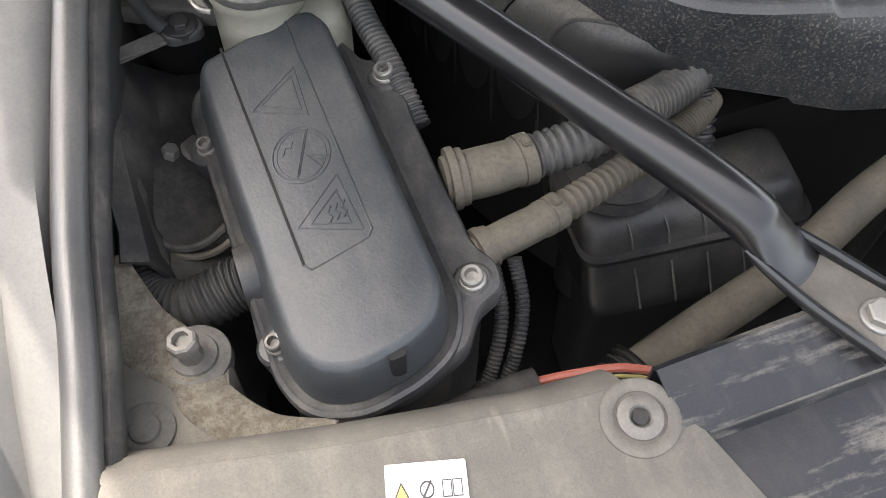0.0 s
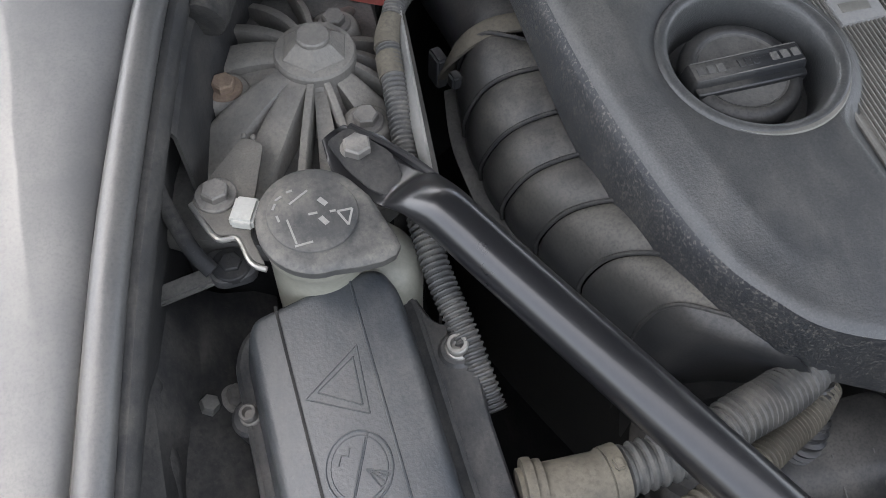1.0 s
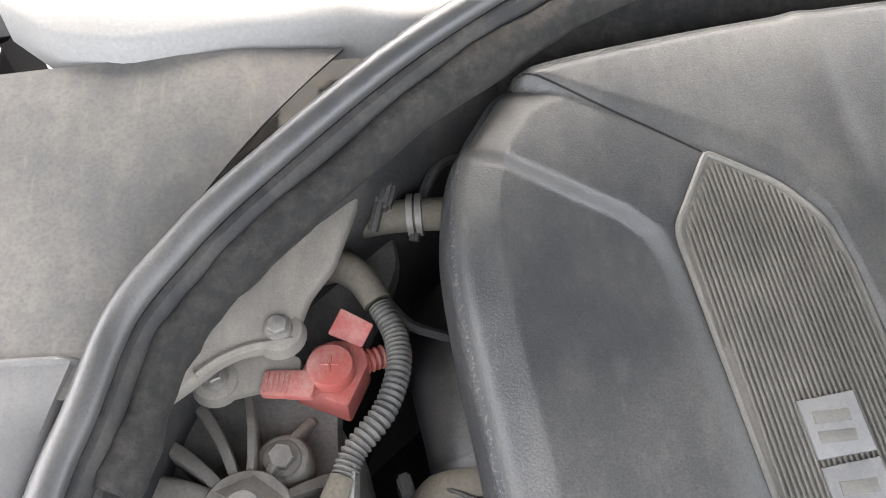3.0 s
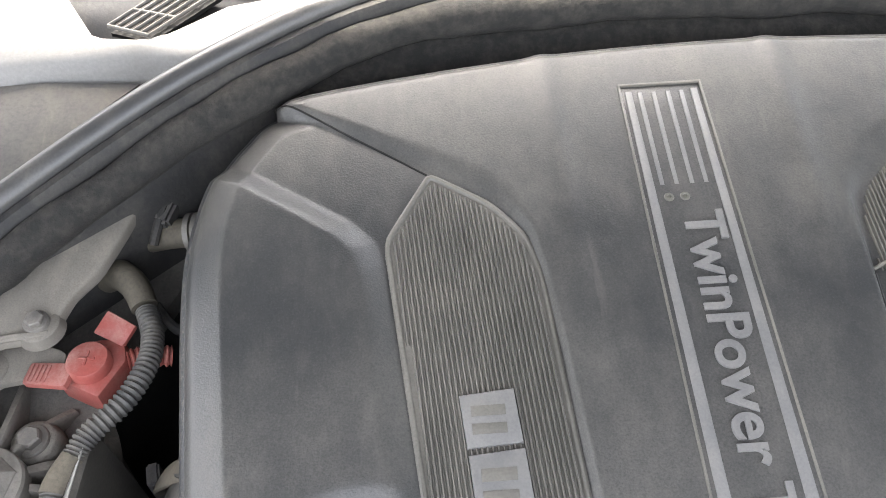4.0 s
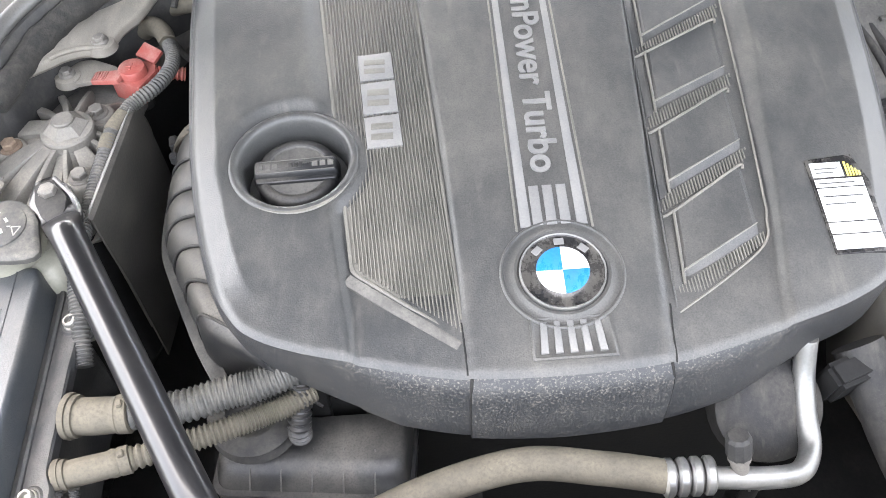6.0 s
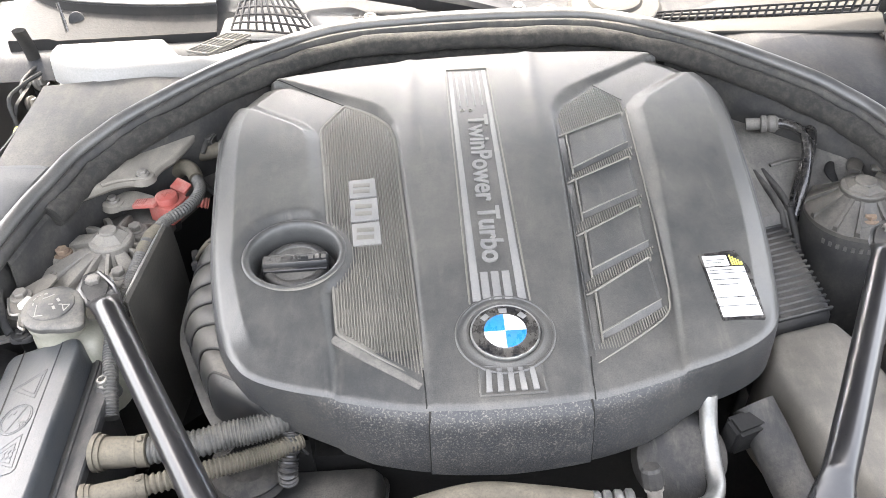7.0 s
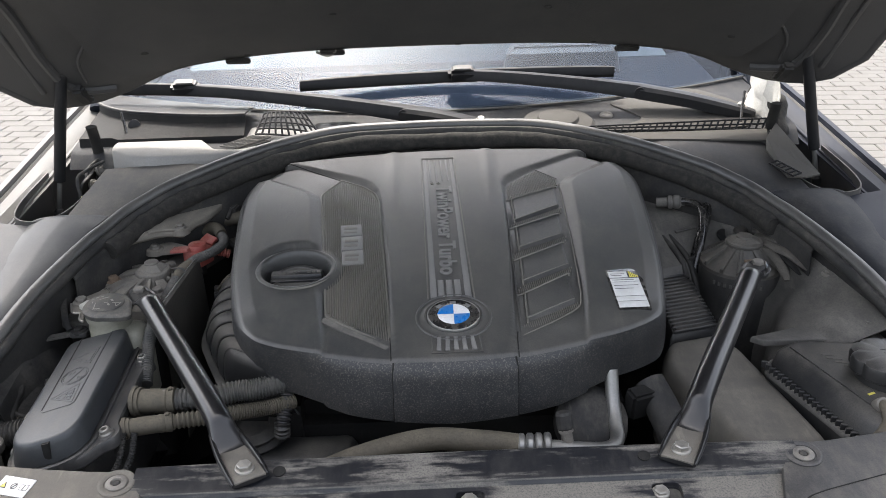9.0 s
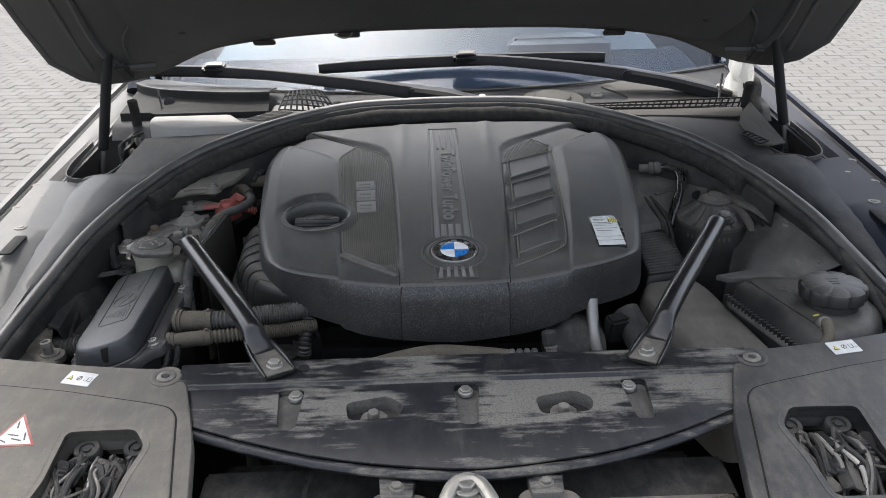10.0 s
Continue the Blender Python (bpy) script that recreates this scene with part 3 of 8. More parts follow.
def cover_top():
    """The moulded top as rings that close in from the ridge line."""
    c = Vector((0.0, -0.02))
    steps = [0.0, 0.004, 0.008, 0.013, 0.019, 0.026] + [0.026 + 0.974 * (k / 190) for k in range(1, 190)]
    ring = np.array([(p.x, p.y) for p in RIDGE])
    cc = np.array((c.x, c.y))
    pts = np.array([cc + (ring - cc) * (1 - s) for s in steps])
    u, v = pts[..., 0], pts[..., 1]
    h = cover_height(u, v)
    rows, n = pts.shape[:2]
    keep = np.hypot(u - CAP_AT[0], v - CAP_AT[1]) > 0.0615
    verts = [CM @ Vector((a, b, z)) for a, b, z in zip(u.ravel().tolist(), v.ravel().tolist(), h.ravel().tolist())]
    faces = []
    flat = keep.ravel().tolist()
    for i in range(rows - 1):
        for j in range(n):
            q = (i * n + j, i * n + (j + 1) % n, (i + 1) * n + (j + 1) % n, (i + 1) * n + j)
            if all(flat[k] for k in q):
                faces.append(q)
    verts.append(CM @ Vector((c.x, c.y, float(cover_height(np.array([c.x]), np.array([c.y]))[0]))))
    last = len(verts) - 1
    faces += [((rows - 1) * n + j, (rows - 1) * n + (j + 1) % n, last) for j in range(n)]
    return verts, faces, h[0]


def engine_cover():
    ob = thing("engine_cover", (0, -0.03, 0.80), "dusty black plastic engine cover with silver trim and ribbed insets", "engine cover")
    verts, faces, edge_h = cover_top()
    me = bpy.data.meshes.new("top_shell")
    inv = PLACE[ob].inverted()
    me.from_pydata([inv @ v for v in verts], [], faces)
    me.materials.append(COVER)
    me.polygons.foreach_set("use_smooth", [True] * len(me.polygons))
    top = new("top_shell", me)
    top.parent = ob
    PLACE[top] = PLACE[ob]
    tagged(top, "moulded top of the cover in satin black")
    # skirt in three lengths: one round the sides and rear, one on each front quarter, and the proud apron in the middle
    k = len(RIDGE)
    def skirt_loop(i, proud=0.0):
        p = RIDGE[i % k]
        d = (RIDGE[(i + 1) % k] - RIDGE[(i - 1) % k]).normalized()
        out = Vector((d.y, -d.x))
        out = out if out.dot(p - Vector((0, -0.03))) > 0 else -out
        deep = skirt_depth(p)
        front = min(1.0, max(0.0, (-p.y - 0.25) / 0.10))
        corner = min(1.0, max(0.0, (abs(p.x) - 0.16) / 0.10)) * front
        flare = 0.010 + 0.008 * front - 0.020 * corner
        h = float(edge_h[i % k])
        line = []
        for s, w in ((0.0, 0.0), (0.04, 0.22), (0.10, 0.42), (0.25, 0.62), (0.55, 0.86), (0.85, 1.0), (1.0, 1.0)):
            q = p + out * (flare * w + proud * min(1.0, s * 9))
            line.append(CM @ Vector((q.x, q.y, h - deep * s)))
        q = p + out * (flare + proud - 0.004)
        return line + [CM @ Vector((q.x, q.y, h - deep + 0.002)), CM @ Vector((p.x * 0.985, p.y * 0.985, h - 0.012))]
    is_mid = [abs(p.x) < 0.0955 and p.y < 0 for p in RIDGE]
    start = next(i for i in range(k) if is_mid[i] and not is_mid[i - 1])
    count = sum(is_mid)
    mid = [skirt_loop(start + j, 0.0040) for j in range(count)]
    rest = [skirt_loop(start + count - 1 + j) for j in range(k - count + 2)]
    part("front_apron", loft(bmesh.new(), mid, True, True), SKIRT, ob, "dusty speckled apron of the middle section", angle=50)
    part("skirt", loft(bmesh.new(), rest, True, True), SKIRT, ob, "dusty speckled skirt of the cover", angle=50)
    for i in (start, start + count - 1):
        part("apron_seam", sweep(skirt_loop(i, 0.0020)[:7], 0.0016, 8), DEEP, ob, "dark gap beside the apron")
    # dark joints between the middle section and the side panels
    for line in ([(-0.326, 0.2945), (-0.300, 0.2775), (-0.267, 0.2540), (-0.235, 0.2315), (-0.206, 0.2100)], [(-0.0985, -0.330), (-0.0972, -0.350), (-0.0964, -0.368), (-0.0960, -0.383)],
                 [(0.1010, -0.325), (0.0988, -0.345), (0.0974, -0.365), (0.0968, -0.383)]):
        q = curve([(u, v, 0) for u, v in line], 18)
        hs = cover_height(np.array([p.x for p in q]), np.array([p.y for p in q]))
        part("panel_joint", sweep([CM @ Vector((p.x, p.y, float(h) - 0.0002)) for p, h in zip(q, hs)], 0.0010, 8), DEEP, ob, "dark joint between the panels")
    # ribbed inset with its frame
    hexa = [(-0.204, 0.208), (-0.158, 0.177), (-0.134, 0.147), (-0.1255, 0.112), (-0.097, -0.346), (-0.2015, -0.266), (-0.2405, 0.148)]
    hexr = rounded(hexa, [0.005, 0.012, 0.012, 0.012, 0.003, 0.008, 0.010], 3)
    well = CM @ Matrix.Translation((*CAP_AT, -0.06))
    frame_ = rings(hexr, [(-0.003, -0.004), (-0.0026, 0.0030), (-0.0010, 0.0040), (0.0008, 0.0038), (0.0022, 0.0022)], CM)
    part("inset_frame", carve(frame_, [turned([(0.0672, 0), (0.0672, 0.12)], well, 64)]), RIBBED, ob, "pale worn rim round the ribbed inset")
    rib_field(ob, inset(hexr, 0.0040), 0.0020, (0.0318, -0.45), 0.0037, 0.0022, 0.0026, RIBBED, hole=(*CAP_AT, 0.069))
    # pale chamfer along the lower edge of the inset
    a, b = Vector((-0.2035, -0.2695)), Vector((-0.0985, -0.3500))
    n = Vector((b.y - a.y, a.x - b.x)).normalized()
    n = n if n.y < 0 else -n
    bm = bmesh.new()
    loft(bm, [[CM @ Vector((q.x, q.y, z)) for q, z in ((p, 0.0), (p, 0.0044), (p + n * 0.0030, 0.0052), (p + n * w, 0.0046), (p + n * (w + 0.001), 0.0))] for p, w in ((a, 0.012), (a.lerp(b, 0.5), 0.0115), (b, 0.0095))])
    part("inset_chamfer", bm, DUSTY, ob, "pale chamfer under the inset", angle=30)
    # oil filler collar
    fm = CM @ Matrix.Translation((*CAP_AT, 0.0075)) @ Matrix.Rotation(-math.atan(0.055), 4, "X")
    part("filler_collar", turned([(0.030, -0.050), (0.0690, -0.036), (0.0700, -0.010), (0.0702, -0.0010), (0.0692, 0.0016), (0.0672, 0.0028), (0.0645, 0.0028), (0.0618, 0.0018), (0.0598, -0.0010), (0.0582, -0.0060),
                                   (0.0568, -0.0110), (0.0552, -0.040), (0.030, -0.042)], fm, 72), COVER, ob, "deep round collar round the oil cap", angle=40)
    # pale crescent of the collar towards the inset, a highlight put into the colour
    arc = [fm @ Vector((0.0688 * math.cos(t), 0.0688 * math.sin(t), 0.0012)) for t in (radians(238 + 4.2 * j) for j in range(23))]
    part("collar_edge", sweep(arc, lambda f: 0.0006 + 0.0022 * math.sin(math.pi * f), 8, flat=0.6), RIBBED, ob, "pale crescent painting the highlight on the collar")
    # silver stripe field
    part("stripe_bed", slab(rounded([(-0.0400, 0.283), (0.0310, 0.283), (0.0405, -0.238), (-0.0370, -0.238)], 0.003, 2), 0.0105, 0.0130, 0.001, CMM), COVER, ob)
    part("stripe_bar", slab([(-0.0400, 0.283), (-0.0378, 0.283), (-0.0350, -0.236), (-0.0375, -0.236)], 0.0115, 0.0148, 0.0008, CMM), RIBBED, ob, "worn raised border line")
    part("stripe_bar", slab([(0.0288, 0.283), (0.0310, 0.283), (0.0408, -0.236), (0.0382, -0.236)], 0.0115, 0.0148, 0.0008, CMM), RIBBED, ob, "worn raised border line")
    part("stripe_bar", slab([(-0.0400, 0.2845), (0.0310, 0.2845), (0.0310, 0.2820), (-0.0400, 0.2820)], 0.0115, 0.0150, 0.0008, CMM), RIBBED, ob, "worn raised border line")
    for a, b in (((-0.0350, -0.0292), (-0.0322, -0.0215)), ((0.0205, 0.0262), (0.0245, 0.0352))):
        part("stripe_bar", slab([(a[0], 0.276), (a[1], 0.276), (b[1], -0.232), (b[0], -0.232)], 0.0115, 0.0146, 0.0008, CMM), SILVER, ob, "dusty silver stripe")
    for x in (-0.0225, -0.0110, 0.0012, 0.0125):
        part("stripe_bar", slab([(x - 0.0020, 0.275), (x + 0.0020, 0.275), (x + 0.0030, 0.180), (x - 0.0006, 0.180)], 0.0115, 0.0142, 0.0008, CMM), SILVER, ob, "dusty silver stripe")
    for x in (-0.0145, -0.0005, 0.0135):
        part("stripe_bar", slab([(x - 0.0050, -0.182), (x + 0.0050, -0.182), (x + 0.0054, -0.230), (x - 0.0048, -0.230)], 0.0115, 0.0146, 0.0008, CMM), SILVER, ob, "dusty silver stripe")
    tm = CMM @ Matrix.Translation((0.0008, -0.0065, 0.0142)) @ Matrix.Rotation(radians(-90), 4, "Z") @ Matrix.Rotation(radians(-0.5), 4, "Z")
    part("lettering", text_mesh("TwinPower Turbo", 0.0425, 0.003, tm), SILVER, ob, "raised silver lettering", flat=True)
    for x in (-0.0185, -0.0060):
        part("lettering_mark", turned([(0.0032, 0.0), (0.0040, 0.0012), (0.0036, 0.0022), (0.0020, 0.0024), (0.0016, 0.0012)], CMM @ Matrix.Translation((x, 0.168, 0.0128)), 18), RIBBED, ob)
    # maker's badge as plain shapes
    bmx = CMM @ Matrix.Translation((0.003, -0.2855, 0.0))
    part("badge_surround", turned([(0.0615, 0.006), (0.0612, 0.0135), (0.0598, 0.0148), (0.0582, 0.0148), (0.0572, 0.0135), (0.0545, 0.0130), (0.0505, 0.0142), (0.0470, 0.0158),
                                   (0.0440, 0.0150), (0.043, 0.0120)], bmx, 72), COVER, ob, "raised round surround")
    part("badge_ring", turned([(0.0415, 0.011), (0.0415, 0.0165), (0.0400, 0.0178), (0.0385, 0.0170), (0.0260, 0.0180), (0.0255, 0.0184)], bmx, 64), GLOSS, ob, "glossy black badge ring")
    part("badge_rim", turned([(0.0422, 0.012), (0.0424, 0.0172), (0.0416, 0.0184), (0.0404, 0.0180), (0.0402, 0.012)], bmx, 64), CHROME, ob, "bright badge rim")
    for i in range(4):
        arc = [Vector((0, 0))] + [Vector((0.0258 * math.cos(a), 0.0258 * math.sin(a))) for a in (radians(90 * i + 90 * j / 10) for j in range(11))]
        part("badge_quarter", slab(arc, 0.0165, 0.0192, 0.0006, bmx), BLUE if i in (1, 3) else ENAMEL, ob, "sky blue quarter" if i in (1, 3) else "white quarter")
    for a in (134, 90, 46):
        mm = bmx @ Matrix.Rotation(radians(a - 90), 4, "Z") @ Matrix.Translation((0, 0.0325, 0.0172))
        part("badge_mark", block((0.0100, 0.0075, 0.002), mm, 0.0005, 1), SILVER, ob, "plain silver mark")
    # small bars below the badge
    part("lower_stripe_bed", rings([(-0.033, -0.334), (0.040, -0.334), (0.042, -0.374), (-0.033, -0.374)], [(-0.002, 0.006), (-0.002, 0.0132), (0, 0.0140), (0.002, 0.0125)], CMM), COVER, ob)
    for x in (-0.0235, -0.010, 0.0035, 0.017, 0.031):
        part("stripe_bar", slab([(x * 0.92 - 0.0030, -0.3375), (x * 0.92 + 0.0030, -0.3375), (x + 0.0036, -0.370), (x - 0.0036, -0.370)], 0.011, 0.0148, 0.0008, CMM), SILVER, ob, "dusty silver stripe")
    # maker's word on the ribbed inset as plain blocks
    for i, (v0, v1) in enumerate(((0.0180, -0.0200), (-0.0250, -0.0690), (-0.0740, -0.1160))):
        sh = 0.0034 * i
        part("word_block", slab([(-0.1945 + sh, v0), (-0.1560 + sh, v0 + 0.003), (-0.1530 + sh, v1 + 0.002), (-0.1915 + sh, v1)], 0.002, 0.0068, 0.0012, CM), SILVER, ob, "plain silver block")
        for j in range(2):
            w0 = v0 + (v1 - v0) * (0.22 + 0.34 * j)
            part("word_gap", slab([(-0.187 + sh, w0), (-0.163 + sh, w0), (-0.163 + sh, w0 + (v1 - v0) * 0.2), (-0.187 + sh, w0 + (v1 - v0) * 0.2)], 0.005, 0.0073, 0.0002, CM), RIBBED, ob, "darker inner block")
    louvre_field(ob)
    # white sticker
    SM = CM @ Matrix.Translation((0, 0, -0.0010))
    st = [(0.2645, -0.176), (0.3135, -0.172), (0.3235, -0.206), (0.3195, -0.2885), (0.2665, -0.2885)]
    part("sticker_backing", slab(rounded(st, 0.002, 2), 0.0085, 0.0134, 0.0003, SM), GLOSS, ob, "black edged sticker backing")
    for a, b in ((-0.181, -0.199), (-0.2015, -0.2110), (-0.2125, -0.252), (-0.2535, -0.2660), (-0.2675, -0.284)):
        w = 0.3000 if a > -0.19 else 0.3170
        part("sticker_field", slab([(0.2685, a), (w, a), (w, b), (0.2685, b)], 0.0128, 0.0138, 0.0002, SM), WHITE, ob, "white paper field")
    for i in range(5):
        part("sticker_mark", slab([(0.303 + 0.003 * i, -0.181 - 0.003 * i), (0.305 + 0.003 * i, -0.181 - 0.003 * i), (0.305 + 0.003 * i, -0.199), (0.303 + 0.003 * i, -0.199)], 0.0128, 0.0139, 0.0002, SM), YELLOW, ob, "small yellow print")
    for a, w in ((-0.188, 0.024), (-0.193, 0.018), (-0.206, 0.036), (-0.222, 0.040), (-0.231, 0.030)):
        part("sticker_mark", slab([(0.272, a), (0.272 + w, a), (0.272 + w, a - 0.0014), (0.272, a - 0.0014)], 0.0132, 0.01405, 0.0001, SM), INK, ob, "thin line of grey print")
    return ob


def louvre_field(ob):
    """Four sloping louvres with bright beads, ribbed strips between them and a ribbed patch at the rear."""
    tl = [Vector(p) for p in ((0.1345, 0.1015), (0.1325, -0.006), (0.1285, -0.115), (0.1240, -0.2215))]
    tr = [Vector(p) for p in ((0.2290, 0.1470), (0.2205, 0.0390), (0.2125, -0.0660), (0.2045, -0.1690))]
    bl = [Vector(p) for p in ((0.1325, 0.0200), (0.1300, -0.0780), (0.1250, -0.1850), (0.1200, -0.2910))]
    br = [Vector(p) for p in ((0.2245, 0.0740), (0.2165, -0.0340), (0.2100, -0.1370), (0.2035, -0.2420))]
    patch = rounded([(0.1265, 0.090), (0.1290, 0.150), (0.1410, 0.174), (0.1970, 0.2230), (0.2340, 0.1800), (0.2360, 0.1530)], [0.002, 0.012, 0.012, 0.004, 0.008, 0.004], 3)
    rib_field(ob, inset(patch, 0.0015), 0.0012, (0.016, -0.44), 0.0034, 0.0021, 0.0022, RIBBED)
    up = lambda p, z: CM @ Vector((p.x, p.y, z))
    part("patch_edge", sweep([up(Vector(q), 0.0030) for q in ((0.1970, 0.2255), (0.2365, 0.1815))], 0.0011, 8), COVER, ob)
    part("field_edge", sweep(curve([up(Vector(q), 0.0032) for q in ((0.1225, 0.092), (0.1195, 0.0), (0.1130, -0.15), (0.1065, -0.330))], 30), 0.0012, 8), COVER, ob, "fine rim of the louvre field")
    part("field_edge", sweep(curve([up(Vector(q), 0.0032) for q in ((0.2375, 0.158), (0.2325, 0.04), (0.2265, -0.08), (0.2185, -0.200), (0.2145, -0.236), (0.1990, -0.2730), (0.1085, -0.3350))], 44), 0.0013, 8), RIBBED, ob, "pale rim of the louvre field")
    for i in range(4):
        left, right = (bl[i] - tl[i]), (br[i] - tr[i])
        rows = []
        for f in (0.0, 0.06, 0.2, 0.4, 0.6, 0.8, 0.94, 1.0):
            a, b, lo, hi = tl[i].lerp(tr[i], f), bl[i].lerp(br[i], f), 0.0, 1.0
            d = (b - a).normalized()
            edge = 0.0 if 0.0 < f < 1.0 else -0.0030
            rows.append([up(a - d * 0.0030, 0.0), up(a, 0.0045 + edge), up(a + d * 0.006, 0.0036 + edge), up(a.lerp(b, 0.5), 0.0042 + edge), up(b - d * 0.004, 0.0052 + edge), up(b, 0.0054 + edge), up(b + d * 0.005, 0.0030 + edge * 0.5), up(b + d * 0.013, 0.0004)])
        part("louvre", grid(rows), COVER, ob, "sloping louvre plate", angle=24)
        a, b = tl[i], tr[i]
        end = right.normalized() * 0.006
        part("louvre_bead", sweep(curve([up(a - Vector((0.012, 0.0055)), 0.0030), up(a, 0.0044), up(a.lerp(b, 0.5), 0.0048), up(a.lerp(b, 0.96), 0.0048), up(b + end, 0.0040)], 22), 0.0015, 8), RIBBED, ob, "pale bead of the louvre")
        part("louvre_lip", sweep(curve([up(bl[i], 0.0050), up(bl[i].lerp(br[i], 0.5), 0.0054), up(br[i], 0.0046)], 14), lambda f: 0.0013 - 0.0006 * f, 8), RIBBED, ob, "pale lip of the louvre")
        part("louvre_rail", sweep([up(a, 0.0042), up(a.lerp(bl[i], 0.5), 0.0046), up(bl[i] + left.normalized() * 0.014, 0.0036)], 0.0015, 8), RIBBED, ob, "pale upright bead")
        side = [a + Vector((-0.0125, -0.006)), a + Vector((-0.0030, -0.003)), bl[i] + Vector((-0.0030, -0.016)), bl[i] + Vector((-0.0120, -0.021))]
        part("louvre_side", slab(side, 0.0, 0.0032, 0.0012, CM), COVER, ob)
        if i < 3:
            low0, low1 = tl[i + 1] + Vector((-0.0125, -0.0015)), tr[i + 1] + Vector((0.0050, 0.0035))
        else:
            low0, low1 = Vector((0.1090, -0.3330)), Vector((0.2080, -0.2640))
        high0, high1 = bl[i] + Vector((-0.0080, -0.0150)), br[i] + Vector((0.0050, -0.0080))
        rib_field(ob, [high0, high1, low1, low0], 0.0008, (0.016, -0.44), 0.0034, 0.0021, 0.0024, RIBBED)


def oil_cap():
    m = CM @ Matrix.Translation((*CAP_AT, -0.021)) @ Matrix.Rotation(-math.atan(0.055), 4, "X") @ Matrix.Rotation(radians(1.5), 4, "Z")
    ob = thing("oil_filler_cap", CM @ Vector((*CAP_AT, -0.04)), "round black plastic oil filler cap with a raised grip", "oil cap")
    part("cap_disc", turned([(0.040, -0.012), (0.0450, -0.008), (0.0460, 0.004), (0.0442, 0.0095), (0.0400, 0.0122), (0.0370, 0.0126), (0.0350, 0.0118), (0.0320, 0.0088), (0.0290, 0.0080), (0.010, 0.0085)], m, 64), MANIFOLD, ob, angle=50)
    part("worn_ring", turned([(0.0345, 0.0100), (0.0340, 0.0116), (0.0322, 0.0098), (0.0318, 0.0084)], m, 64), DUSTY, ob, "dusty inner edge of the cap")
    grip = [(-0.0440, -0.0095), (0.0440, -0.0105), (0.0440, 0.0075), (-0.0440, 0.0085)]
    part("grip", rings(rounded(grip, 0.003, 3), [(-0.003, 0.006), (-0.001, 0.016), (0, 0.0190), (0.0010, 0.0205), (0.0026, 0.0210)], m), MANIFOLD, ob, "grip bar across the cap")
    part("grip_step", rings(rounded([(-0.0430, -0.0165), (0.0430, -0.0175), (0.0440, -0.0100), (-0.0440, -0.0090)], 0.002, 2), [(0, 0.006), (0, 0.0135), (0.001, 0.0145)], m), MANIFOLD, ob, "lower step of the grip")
    for y in (-0.0090, 0.0070):
        part("grip_line", block((0.084, 0.0010, 0.0008), m @ Matrix.Translation((0, y, 0.0209)), 0.0003, 1), DUSTY, ob)
    for x, w in ((-0.0295, 0.0215), (0.0, 0.016), (0.0295, 0.0235)):
        for j in range(3):
            part("grip_mark", block((w * 0.26, 0.0072, 0.0010), m @ Matrix.Translation((x + (j - 1) * w * 0.36, -0.0012, 0.0212)), 0.0003, 1), DUSTY if x else MANIFOLD, ob, "plain raised mark")
    return ob


def engine():
    ob = thing("engine_block", (0, -0.03, 0.35), "dark grimy engine block under the plastic cover", "engine")
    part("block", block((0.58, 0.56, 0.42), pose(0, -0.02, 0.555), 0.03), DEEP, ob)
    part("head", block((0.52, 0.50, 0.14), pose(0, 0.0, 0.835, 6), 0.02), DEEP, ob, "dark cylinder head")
    return ob


ground_sheet()
car_shell()
weatherstrip()
bulkhead_foam()
engine()
engine_cover()
oil_cap()


# ---- front of the bay ----
def tube(path, wide, high, sides=16, bm=None):
    """A bar with its own width and height along its length."""
    bm = bm or bmesh.new()
    path = [Vector(p) for p in path]
    n, loops = len(path), []
    for i, p in enumerate(path):
        t = (path[min(i + 1, n - 1)] - path[max(i - 1, 0)]).normalized()
        side = t.cross(Vector((0, 0, 1))).normalized()
        nrm = side.cross(t)
        s = i / (n - 1)
        a, b = wide(s), high(s)
        loops.append([p + side * (a * math.cos(q)) + nrm * (b * math.sin(q)) for q in (2 * math.pi * (j + 0.5) / sides for j in range(sides))])
    return loft(bm, loops)


